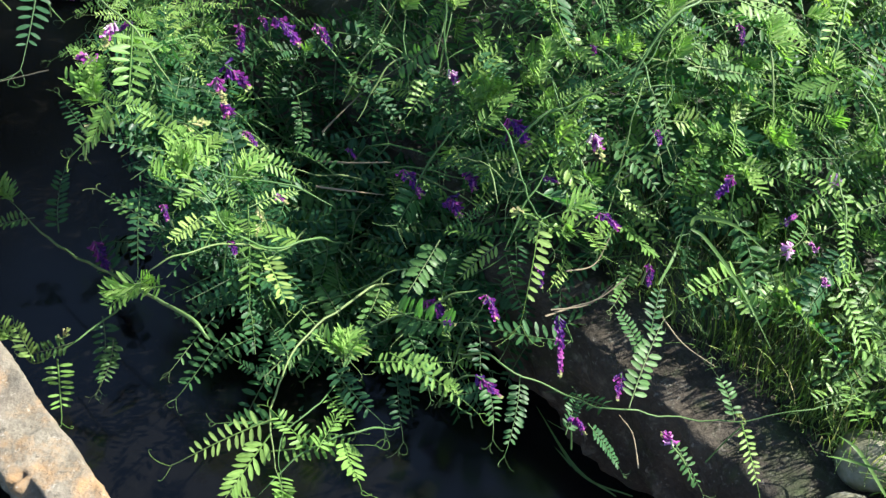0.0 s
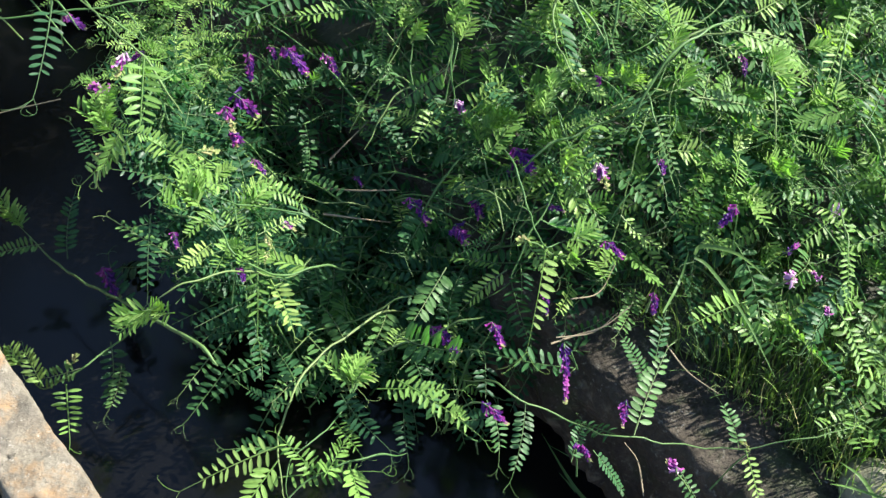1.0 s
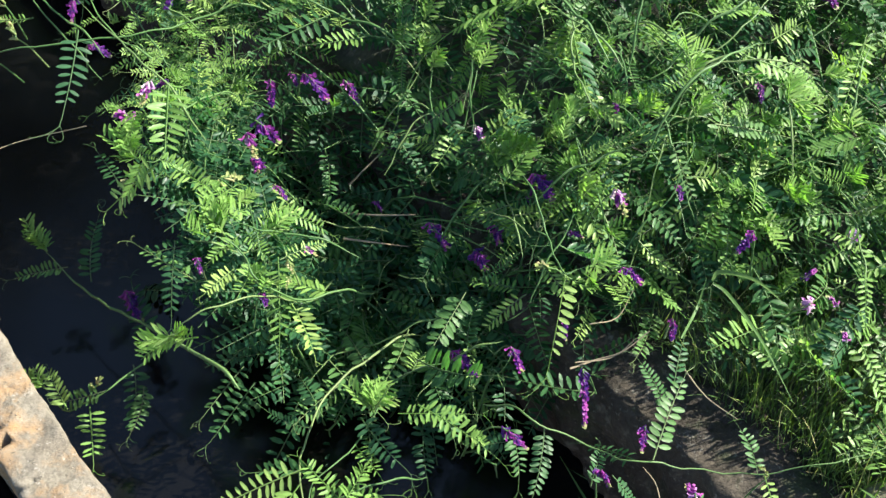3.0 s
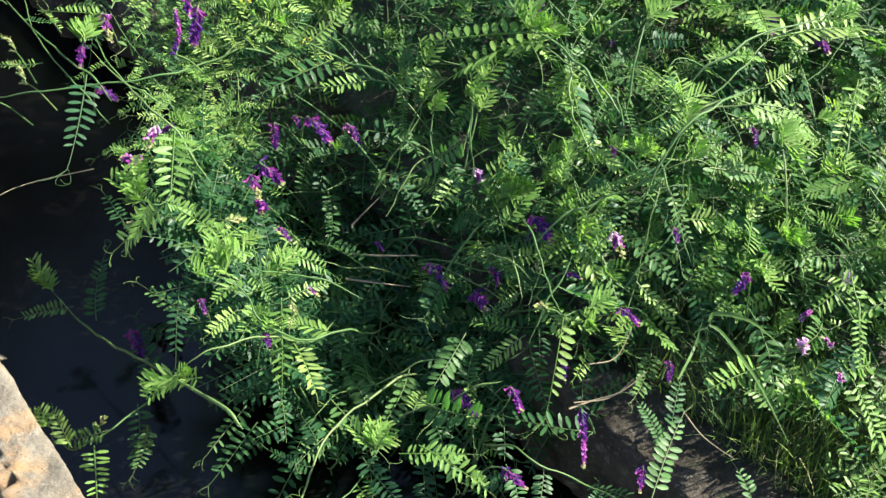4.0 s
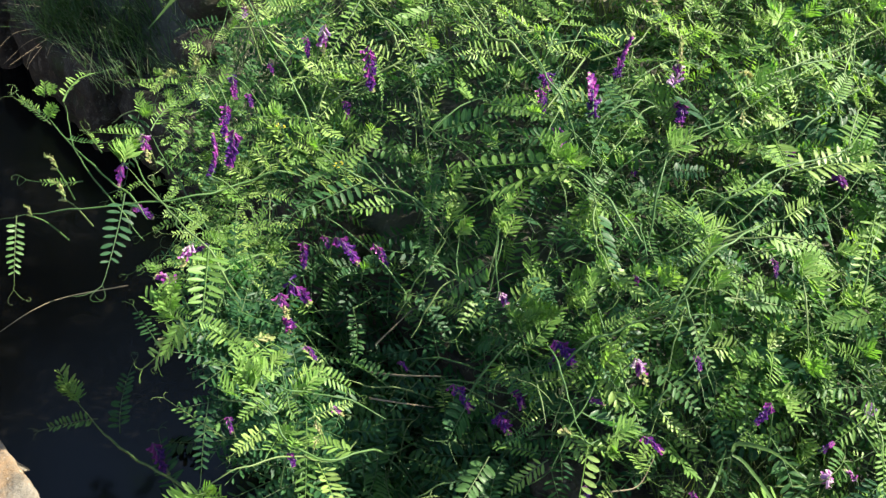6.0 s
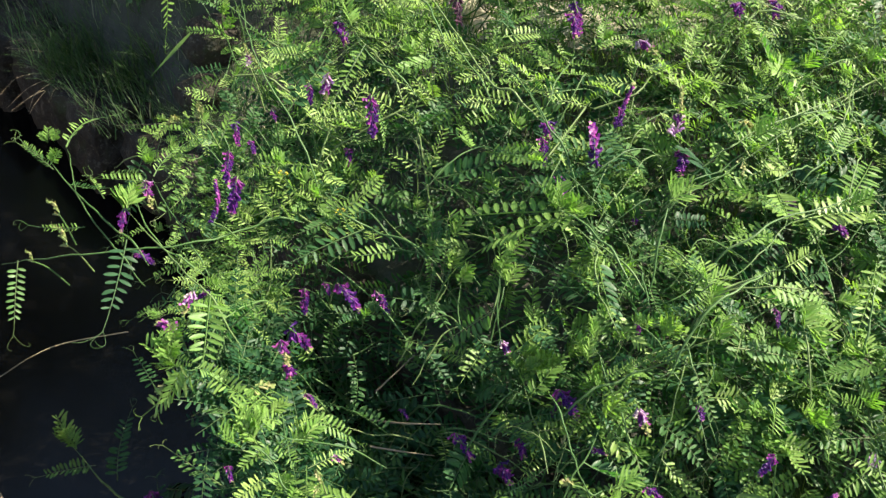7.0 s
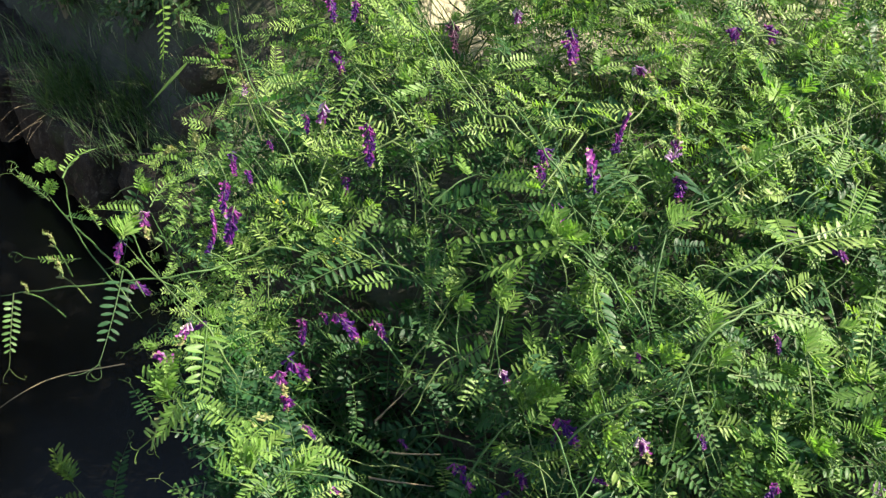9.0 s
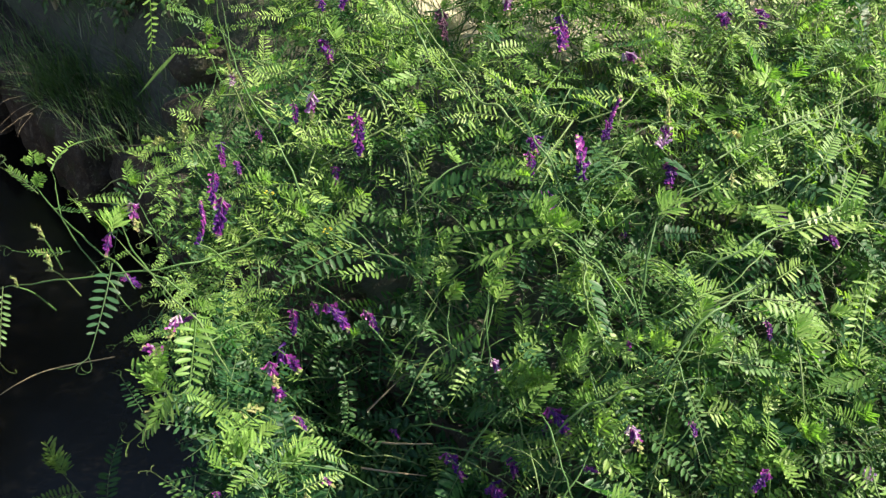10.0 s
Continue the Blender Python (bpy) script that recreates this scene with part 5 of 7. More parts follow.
lone_flower((0.420, 0.742, 0.131), (0.407, 0.732, 0.137), "faded")
plant = vine([(-0.030, 1.026, 0.145), (-0.149, 1.085, 0.143), (-0.211, 1.135, 0.187), (-0.252, 1.126, 0.224)], fresh=0.3)
plant = vine([(-0.134, 1.092, 0.165), (-0.180, 1.119, 0.181), (-0.223, 1.115, 0.201)], leaves=False)
leaf_to(plant, (-0.141, 1.094, 0.172), (-0.230, 1.038, 0.159), LONGF)
leaf_to(plant, (-0.149, 1.106, 0.190), (-0.099, 1.131, 0.210), LONGF)
leaf_to(plant, (-0.180, 1.119, 0.181), (-0.208, 1.093, 0.162), FRESH)
plant = vine([(-0.058, 1.001, 0.091), (-0.037, 1.021, 0.131), (-0.031, 1.047, 0.174)], fresh=0.2)
plant = vine([(0.024, 0.946, 0.176), (0.034, 0.979, 0.184), (0.038, 0.997, 0.187)], fresh=0.9)
plant = vine([(0.250, 0.889, 0.229), (0.292, 0.901, 0.252), (0.354, 0.965, 0.268), (0.427, 1.000, 0.268)], thick=0.0011, fresh=0.7, spacing=0.035)
plant = vine([(0.237, 1.022, 0.257), (0.301, 1.061, 0.276), (0.397, 1.119, 0.310), (0.533, 1.236, 0.295)], thick=0.0011, fresh=0.5, spacing=0.04)
plant = vine([(0.278, 0.878, 0.239), (0.337, 0.875, 0.243), (0.395, 0.888, 0.217)], fresh=0.6)
leaf_to(plant, (0.303, 0.900, 0.261), (0.400, 0.891, 0.223), FRESH)
leaf_to(plant, (0.225, 0.842, 0.221), (0.249, 0.779, 0.184), LEAVES)
plant = vine([(0.159, 1.064, 0.284), (0.196, 1.092, 0.283), (0.232, 1.086, 0.263)], leaves=False, tip=False)
leaf_to(plant, (0.163, 1.100, 0.277), (0.209, 1.067, 0.258), LEAVES)
leaf_to(plant, (0.171, 1.110, 0.279), (0.191, 1.117, 0.292), FRESH)
plant = vine([(0.065, 1.034, 0.258), (0.077, 1.024, 0.274), (0.091, 1.049, 0.283), (0.101, 1.076, 0.297)], leaves=False, tip=False)
leaf_to(plant, (0.070, 1.037, 0.264), (0.103, 1.075, 0.295), LEAVES)
leaf_to(plant, (0.078, 1.035, 0.273), (0.114, 1.026, 0.301), LEAVES)
leaf_to(plant, (-0.015, 1.100, 0.280), (0.052, 1.074, 0.275), LONGF)
leaf_to(plant, (-0.011, 1.067, 0.258), (0.039, 1.074, 0.265), LONGF)
plant = vine([(0.197, 0.921, 0.249), (0.202, 0.938, 0.267), (0.208, 0.960, 0.278), (0.219, 0.988, 0.282)], leaves=False, thick=0.0016)
leaf_to(plant, (0.200, 0.927, 0.256), (0.239, 0.976, 0.274), LONGF)
leaf_to(plant, (0.200, 0.937, 0.256), (0.175, 0.940, 0.269), LEAVES)
leaf_to(plant, (0.195, 0.928, 0.248), (0.225, 0.930, 0.257), LEAVES)
shoot(plant, (0.214, 0.972, 0.288), (0.231, 0.999, 0.289))
plant = vine([(0.132, 0.934, 0.247), (0.128, 0.877, 0.240), (0.137, 0.830, 0.240), (0.155, 0.806, 0.220)], leaves=False, tip=False, thick=0.0014)
leaf_to(plant, (0.132, 0.926, 0.241), (0.135, 0.826, 0.234), CURVED, True)
plant = vine([(0.180, 0.897, 0.240), (0.177, 0.850, 0.247), (0.182, 0.830, 0.231)], leaves=False, tip=False)
leaf_to(plant, (0.180, 0.897, 0.240), (0.181, 0.830, 0.231), LEAVES)
shoot(plant, (0.191, 0.818, 0.224), (0.201, 0.819, 0.234))
shoot(plant, (0.178, 0.832, 0.223), (0.168, 0.834, 0.229))
leaf_to(plant, (0.163, 0.800, 0.192), (0.196, 0.804, 0.215), LEAVES)
leaf_to(plant, (0.161, 0.814, 0.199), (0.134, 0.798, 0.181), LEAVES)
plant = vine([(0.024, 0.914, 0.168), (0.023, 0.930, 0.190), (0.025, 0.943, 0.204)], leaves=False)
leaf_to(plant, (0.024, 0.926, 0.176), (0.061, 0.945, 0.194), LEAVES)
leaf_to(plant, (0.021, 0.924, 0.169), (-0.010, 0.927, 0.127), LEAVES)
leaf_to(plant, (-0.000, 0.931, 0.145), (0.024, 0.868, 0.116), HANG)
leaf_to(plant, (0.048, 0.898, 0.153), (0.096, 0.896, 0.169), LEAVES)
leaf_to(plant, (0.082, 0.879, 0.164), (0.115, 0.854, 0.174), LEAVES)
shoot(plant, (0.117, 0.814, 0.187), (0.117, 0.833, 0.194))
shoot(plant, (0.079, 0.847, 0.144), (0.093, 0.843, 0.158))
shoot(plant, (0.048, 0.860, 0.126), (0.036, 0.875, 0.126))
plant = vine([(0.214, 0.795, 0.243), (0.228, 0.809, 0.258), (0.238, 0.821, 0.267)], leaves=False, tip=False, thick=0.0016)
leaf_to(plant, (0.235, 0.811, 0.271), (0.277, 0.831, 0.263), LEAVES)
leaf_to(plant, (0.232, 0.817, 0.274), (0.244, 0.856, 0.276), LEAVES)
leaf_to(plant, (0.238, 0.813, 0.263), (0.275, 0.814, 0.248), LEAVES)
leaf_to(plant, (0.229, 0.824, 0.264), (0.233, 0.889, 0.247), LEAVES)
leaf_to(plant, (0.228, 0.802, 0.234), (0.249, 0.787, 0.213), DENSE)
shoot(plant, (0.235, 0.838, 0.279), (0.250, 0.867, 0.271))
plant = vine([(0.237, 0.808, 0.274), (0.266, 0.834, 0.278), (0.298, 0.867, 0.264), (0.316, 0.872, 0.274)], leaves=False, tip=False, thick=0.0017)
leaf_to(plant, (0.297, 0.862, 0.265), (0.381, 0.824, 0.250), LONGF)
leaf_to(plant, (0.319, 0.873, 0.271), (0.363, 0.907, 0.253), FRESH)
plant = vine([(0.419, 0.838, 0.204), (0.422, 0.855, 0.217), (0.429, 0.875, 0.236), (0.456, 0.931, 0.235)], leaves=False, tip=False, thick=0.0016)
leaf_to(plant, (0.452, 0.923, 0.236), (0.422, 0.852, 0.224), HANGY)
leaf_to(plant, (0.447, 0.914, 0.221), (0.477, 0.908, 0.230), LEAVES)
leaf_to(plant, (0.420, 0.854, 0.214), (0.378, 0.803, 0.234), LEAVES)
plant = vine([(0.344, 0.803, 0.218), (0.344, 0.817, 0.222), (0.343, 0.827, 0.228)], leaves=False)
leaf_to(plant, (0.344, 0.822, 0.225), (0.375, 0.836, 0.233), FRESH)
leaf_to(plant, (0.341, 0.820, 0.223), (0.319, 0.836, 0.225), FRESH)
leaf_to(plant, (0.349, 0.822, 0.217), (0.363, 0.798, 0.219), FRESH)
leaf_to(plant, (0.343, 0.829, 0.210), (0.282, 0.796, 0.215), DENSE)
leaf_to(plant, (0.370, 0.821, 0.214), (0.419, 0.846, 0.188), LEAVES)
plant = vine([(0.261, 0.895, 0.269), (0.297, 0.914, 0.287), (0.336, 0.953, 0.282), (0.408, 0.988, 0.279), (0.477, 1.030, 0.287)], thick=0.0016, fresh=0.5, spacing=0.03)
leaf_to(plant, (0.328, 0.929, 0.269), (0.364, 0.942, 0.289), DENSE)
leaf_to(plant, (0.261, 0.914, 0.287), (0.230, 0.936, 0.275), LONGF)
leaf_to(plant, (0.277, 0.906, 0.285), (0.327, 0.932, 0.261), LONGF)
leaf_to(plant, (0.336, 0.956, 0.285), (0.311, 0.978, 0.292), LEAVES)
plant = vine([(0.394, 1.066, 0.279), (0.337, 0.995, 0.308), (0.312, 0.994, 0.291)], thick=0.0012, fresh=0.5, spacing=0.03)
plant = vine([(0.459, 1.081, 0.288), (0.424, 1.000, 0.297), (0.412, 0.984, 0.276)], leaves=False, tip=False)
leaf_to(plant, (0.434, 1.025, 0.311), (0.496, 1.065, 0.293), LONGF)
leaf_to(plant, (0.431, 1.007, 0.304), (0.476, 1.002, 0.266), LEAVES)
leaf_to(plant, (0.441, 0.970, 0.257), (0.460, 0.945, 0.240), LEAVES)
shoot(plant, (0.438, 0.969, 0.265), (0.448, 0.979, 0.273))
plant = vine([(0.249, 1.029, 0.279), (0.291, 1.050, 0.286), (0.324, 1.067, 0.314)], thick=0.0012, fresh=0.4, spacing=0.034)
plant = vine([(0.447, 0.778, 0.187), (0.435, 0.802, 0.196), (0.419, 0.825, 0.192)], fresh=0.6, spacing=0.03)
plant = vine([(-0.051, 0.909, 0.111), (-0.033, 0.929, 0.120), (-0.007, 0.931, 0.136), (0.019, 0.923, 0.166)], leaves=False, tip=False)
leaf_to(plant, (-0.071, 1.006, 0.113), (-0.037, 0.939, 0.122), LEAVES)
leaf_to(plant, (-0.022, 0.956, 0.145), (0.041, 0.913, 0.181), LEAVES)
leaf_to(plant, (-0.039, 0.914, 0.118), (0.013, 0.923, 0.154), LEAVES)
leaf_to(plant, (-0.002, 0.921, 0.129), (0.024, 0.874, 0.117), LEAVES)
plant = vine([(0.120, 0.782, 0.172), (0.147, 0.790, 0.182), (0.183, 0.796, 0.198), (0.212, 0.790, 0.230), (0.238, 0.823, 0.258)], thick=0.0016, fresh=0.3, spacing=0.035)
leaf_to(plant, (0.214, 0.780, 0.234), (0.235, 0.721, 0.200), HANG)
leaf_to(plant, (0.188, 0.739, 0.171), (0.226, 0.698, 0.166), LEAVES)
leaf_to(plant, (0.115, 0.782, 0.161), (0.148, 0.756, 0.147), LEAVES)
leaf_to(plant, (0.015, 0.815, 0.075), (0.077, 0.766, 0.129), LEAVES)
shoot(plant, (0.055, 0.859, 0.131), (0.072, 0.852, 0.142))
shoot(plant, (0.084, 0.848, 0.150), (0.092, 0.846, 0.159))
shoot(plant, (0.197, 0.827, 0.223), (0.203, 0.836, 0.230))
plant = vine([(0.008, 0.829, 0.067), (0.034, 0.846, 0.097), (0.049, 0.857, 0.105)], leaves=False, tip=False, thick=0.0018)
plant = vine([(-0.232, 1.361, 0.279), (-0.225, 1.434, 0.293), (-0.220, 1.512, 0.313)], fresh=1.0, s=0.65, spacing=0.028)
plant = vine([(-0.163, 1.391, 0.274), (-0.156, 1.423, 0.304), (-0.150, 1.505, 0.326)], fresh=1.0, s=0.65, spacing=0.028)
plant = vine([(-0.286, 1.387, 0.265), (-0.275, 1.431, 0.299), (-0.264, 1.466, 0.337)], fresh=1.0, s=0.6, spacing=0.03)
plant = vine([(-0.069, 1.360, 0.281), (-0.058, 1.403, 0.301), (-0.038, 1.446, 0.322)], fresh=1.0, s=0.7, spacing=0.03)
plant = vine([(0.011, 1.293, 0.300), (0.030, 1.315, 0.323), (0.045, 1.422, 0.316)], fresh=1.0, s=0.7, spacing=0.03)
leaf_to(plant, (0.026, 1.301, 0.325), (0.090, 1.347, 0.321), LONGF)
leaf_to(plant, (0.029, 1.298, 0.323), (-0.012, 1.298, 0.297), LONGF)
plant = vine([(0.099, 1.221, 0.305), (0.127, 1.296, 0.299), (0.164, 1.299, 0.324)], fresh=1.0, s=0.75, spacing=0.03)
leaf_to(plant, (0.147, 1.284, 0.323), (0.204, 1.316, 0.329), LONGF)
plant = vine([(0.338, 1.314, 0.310), (0.396, 1.411, 0.318), (0.438, 1.446, 0.352)], fresh=0.7, s=0.65, spacing=0.028)
leaf_to(plant, (0.428, 1.434, 0.346), (0.503, 1.469, 0.343), LONGF)
plant = vine([(0.466, 1.171, 0.297), (0.496, 1.242, 0.295), (0.516, 1.269, 0.315)], fresh=1.0, s=0.7, spacing=0.03)
leaf_to(plant, (0.489, 1.235, 0.294), (0.543, 1.249, 0.296), LONGF)
leaf_to(plant, (0.494, 1.240, 0.296), (0.457, 1.254, 0.309), LONGF)
plant = vine([(0.202, 1.260, 0.285), (0.218, 1.284, 0.307), (0.230, 1.328, 0.319)], fresh=1.0, s=0.7, spacing=0.03)
plant = vine([(0.395, 1.238, 0.300), (0.426, 1.317, 0.297), (0.434, 1.336, 0.318)], fresh=1.0, s=0.7, spacing=0.03)
plant = vine([(-0.040, 1.114, 0.240), (0.003, 1.141, 0.249), (0.058, 1.087, 0.267)], fresh=0.8, s=0.85, spacing=0.03)
leaf_to(plant, (-0.034, 1.176, 0.257), (0.042, 1.123, 0.276), LONGF)
leaf_to(plant, (-0.040, 1.143, 0.255), (0.011, 1.114, 0.244), LONGF)
plant = vine([(0.407, 1.074, 0.273), (0.461, 1.123, 0.276), (0.516, 1.156, 0.288)], fresh=0.9, s=0.85, spacing=0.03)
leaf_to(plant, (0.437, 1.096, 0.284), (0.505, 1.115, 0.257), LONGF)
leaf_to(plant, (0.428, 1.085, 0.283), (0.465, 1.154, 0.298), LONGF)
plant = vine([(0.480, 1.328, 0.314), (0.536, 1.396, 0.325), (0.597, 1.454, 0.339)], fresh=0.9, s=0.7, spacing=0.03)
lone_flower((-0.041, 1.425, 0.326), (-0.031, 1.394, 0.306), "dried")
lone_flower((0.127, 1.359, 0.355), (0.136, 1.332, 0.327), "magenta")
plant = vine([(0.152, 0.772, 0.154), (0.135, 0.797, 0.180), (0.126, 0.834, 0.198)], fresh=1.0, s=0.9, spacing=0.03)
leaf_to(plant, (0.128, 0.813, 0.189), (0.101, 0.853, 0.177), LEAVES)
leaf_to(plant, (0.133, 0.792, 0.184), (0.170, 0.806, 0.197), LONGF)
plant = vine([(0.069, 0.756, 0.125), (0.061, 0.814, 0.109), (0.054, 0.849, 0.114)], fresh=0.9, s=0.9, spacing=0.032)
leaf_to(plant, (0.061, 0.831, 0.100), (0.026, 0.853, 0.096), LEAVES)
leaf_to(plant, (0.063, 0.814, 0.099), (0.101, 0.792, 0.134), LEAVES)
leaf_to(plant, (-0.056, 1.035, 0.154), (-0.044, 0.915, 0.118), HANG)
leaf_to(plant, (-0.097, 0.966, 0.071), (-0.032, 0.927, 0.089), LEAVES)
plant = vine([(0.104, 0.724, 0.108), (0.122, 0.748, 0.126), (0.134, 0.769, 0.148)], fresh=0.5, s=0.95, spacing=0.032)
leaf_to(plant, (0.122, 0.748, 0.126), (0.085, 0.752, 0.130), LEAVES)
leaf_to(plant, (0.128, 0.757, 0.134), (0.159, 0.723, 0.158), LEAVES)
lone_flower((-0.038, 1.395, 0.346), (-0.027, 1.304, 0.339), "dried")
# leading stems and leaves, placed on top to fit the camera's view
plant = vine([(0.143, 0.901, 0.272), (0.131, 0.922, 0.271), (0.104, 0.950, 0.280), (0.084, 0.956, 0.286)], leaves=False, tip=False, thick=0.0019)
leaf_to(plant, (0.090, 0.953, 0.284), (-0.031, 0.989, 0.255), COMB, True, Vector((0.15, -0.05, 1.0)))
shoot(plant, (0.087, 0.955, 0.286), (0.077, 0.987, 0.300))
shoot(plant, (0.096, 0.952, 0.284), (0.123, 0.945, 0.287))
shoot(plant, (0.090, 0.954, 0.286), (0.108, 0.954, 0.298))
plant = vine([(0.018, 0.916, 0.132), (0.027, 0.935, 0.169), (0.034, 0.957, 0.180)], leaves=False, tip=False, thick=0.0012)
shoot(plant, (0.033, 0.949, 0.178), (0.041, 0.967, 0.194))
shoot(plant, (0.033, 0.953, 0.180), (0.024, 0.957, 0.193))
plant = vine([(-0.021, 0.949, 0.119), (-0.024, 0.973, 0.139), (-0.021, 0.989, 0.153)], leaves=False, tip=False, thick=0.0012)
shoot(plant, (-0.024, 0.985, 0.147), (-0.016, 0.990, 0.174))
leaf_to(plant, (0.019, 0.928, 0.157), (-0.035, 0.927, 0.104), LEAVES, True)
leaf_to(plant, (-0.057, 1.029, 0.128), (-0.065, 0.987, 0.099), SPRAY, True)
leaf_to(plant, (-0.044, 1.019, 0.127), (-0.038, 1.054, 0.186), SPRAY, True)
leaf_to(plant, (-0.031, 1.049, 0.186), (-0.071, 1.060, 0.163), LEAVES, True)
leaf_to(plant, (0.356, 0.970, 0.264), (0.482, 1.040, 0.255), LONGF, True)
leaf_to(plant, (0.279, 0.936, 0.260), (0.355, 0.962, 0.260), LONGF, True)
leaf_to(plant, (0.431, 1.013, 0.267), (0.507, 1.132, 0.255), HANGY, True)
plant = vine([(0.276, 0.890, 0.228), (0.307, 0.901, 0.240), (0.352, 0.935, 0.226)], leaves=False, tip=False, thick=0.0015)
leaf_to(plant, (0.312, 0.894, 0.236), (0.414, 0.890, 0.203), LONGF, True)
leaf_to(plant, (0.349, 0.935, 0.226), (0.389, 0.968, 0.225), FRESH, True)
leaf_to(plant, (0.253, 0.881, 0.223), (0.236, 0.947, 0.247), HANGY, True)
leaf_to(plant, (0.262, 0.880, 0.225), (0.292, 0.869, 0.215), LEAVES, True)
leaf_to(plant, (0.249, 0.878, 0.222), (0.218, 0.861, 0.212), LEAVES, True)
plant = vine([(0.217, 0.821, 0.212), (0.226, 0.787, 0.199), (0.240, 0.750, 0.164), (0.241, 0.721, 0.166)], leaves=False, tip=False, thick=0.0013)
leaf_to(plant, (0.225, 0.792, 0.203), (0.245, 0.746, 0.168), HANG, True)
leaf_to(plant, (0.272, 0.822, 0.204), (0.361, 0.829, 0.186), DENSE, True)
leaf_to(plant, (0.187, 0.764, 0.152), (0.240, 0.723, 0.145), LEAVES, True)
shoot(plant, (0.344, 0.749, 0.167), (0.359, 0.755, 0.187))
shoot(plant, (0.347, 0.752, 0.169), (0.364, 0.742, 0.172))
shoot(plant, (0.344, 0.749, 0.167), (0.336, 0.756, 0.189))
leaf_to(plant, (0.359, 1.056, 0.252), (0.353, 0.967, 0.258), FRESH, True)
plant = vine([(0.043, 1.221, 0.312), (0.067, 1.168, 0.301), (0.096, 1.085, 0.282)], leaves=False, tip=False, thick=0.0017)
leaf_to(plant, (0.007, 1.133, 0.247), (0.079, 1.087, 0.274), LONGF, True)
leaf_to(plant, (0.096, 1.090, 0.283), (0.116, 1.137, 0.295), SPRAY, True)
plant = vine([(-0.114, 1.199, 0.326), (-0.138, 1.219, 0.327), (-0.174, 1.290, 0.332)], leaves=False, tip=False, thick=0.0018)
leaf_to(plant, (-0.165, 1.291, 0.325), (-0.232, 1.312, 0.326), SPRAY, True)
leaf_to(plant, (-0.159, 1.287, 0.318), (-0.193, 1.191, 0.288), SPRAY, True)
leaf_to(plant, (-0.170, 1.292, 0.330), (-0.140, 1.301, 0.324), SPRAY, True)
plant = vine([(-0.066, 1.280, 0.368), (-0.096, 1.358, 0.369), (-0.118, 1.410, 0.380)], leaves=False, tip=False, thick=0.0019)
leaf_to(plant, (-0.189, 1.190, 0.276), (-0.151, 1.161, 0.242), SPRAY, True)
leaf_to(plant, (-0.136, 1.178, 0.284), (-0.113, 1.147, 0.243), SPRAY, True)
plant = vine([(-0.005, 1.214, 0.315), (-0.039, 1.263, 0.331), (-0.059, 1.299, 0.355)], leaves=False, tip=False, thick=0.0015)
leaf_to(plant, (0.197, 1.086, 0.266), (0.154, 1.155, 0.276), LEAVES, True)
leaf_to(plant, (0.184, 1.287, 0.339), (0.262, 1.263, 0.352), SPRAY, True)
leaf_to(plant, (0.210, 1.193, 0.338), (0.246, 1.229, 0.320), SPRAY, True)
leaf_to(plant, (0.017, 0.719, 0.057), (-0.018, 0.656, 0.039), LEAVES, True)
leaf_to(plant, (0.030, 0.719, 0.078), (0.079, 0.725, 0.105), SPRAY, True)
leaf_to(plant, (-0.034, 0.645, 0.037), (0.036, 0.563, 0.088), LEAVES, True)
leaf_to(plant, (-0.079, 1.030, 0.115), (-0.039, 0.955, 0.106), LEAVES, True)
leaf_to(plant, (-0.050, 1.056, 0.174), (-0.070, 1.030, 0.119), LEAVES, True)
leaf_to(plant, (0.054, 0.904, 0.155), (0.103, 0.867, 0.158), LEAVES, True)
shoot(plant, (0.069, 0.865, 0.133), (0.095, 0.849, 0.156))
shoot(plant, (0.054, 0.868, 0.120), (0.045, 0.872, 0.123))
shoot(plant, (0.115, 0.847, 0.169), (0.114, 0.853, 0.184))
shoot(plant, (0.122, 0.817, 0.164), (0.132, 0.806, 0.179))
shoot(plant, (0.198, 0.852, 0.200), (0.207, 0.843, 0.215))
shoot(plant, (0.184, 0.856, 0.204), (0.169, 0.846, 0.220))
shoot(plant, (0.352, 0.851, 0.213), (0.382, 0.877, 0.199))
shoot(plant, (0.354, 0.849, 0.211), (0.353, 0.861, 0.227))
shoot(plant, (0.355, 0.852, 0.212), (0.381, 0.839, 0.204))
leaf_to(plant, (0.251, 0.898, 0.224), (0.226, 0.943, 0.235), FRESH, True)
leaf_to(plant, (0.461, 0.958, 0.218), (0.427, 0.871, 0.193), HANGY, True)

plant = vine([(-0.200, 0.786, 0.076), (-0.220, 0.755, 0.081), (-0.240, 0.746, 0.100), (-0.264, 0.736, 0.119), (-0.282, 0.733, 0.131)], leaves=False, tip=False, thick=0.0015)
leaf_to(plant, (-0.282, 0.729, 0.127), (-0.292, 0.676, 0.069), HANG, True)
leaf_to(plant, (-0.189, 0.769, 0.057), (-0.179, 0.679, 0.020), HANGY, True)
leaf_to(plant, (-0.198, 0.813, 0.092), (-0.136, 0.829, 0.047), LONGF, True)
leaf_to(plant, (-0.187, 0.765, 0.057), (-0.136, 0.818, 0.044), SPRAY, True)
leaf_to(plant, (-0.224, 0.762, 0.100), (-0.251, 0.728, 0.102), FRESH)
leaf_to(plant, (-0.219, 0.768, 0.099), (-0.198, 0.759, 0.068), FRESH)
leaf_to(plant, (-0.234, 0.738, 0.092), (-0.209, 0.774, 0.088), LEAVES)
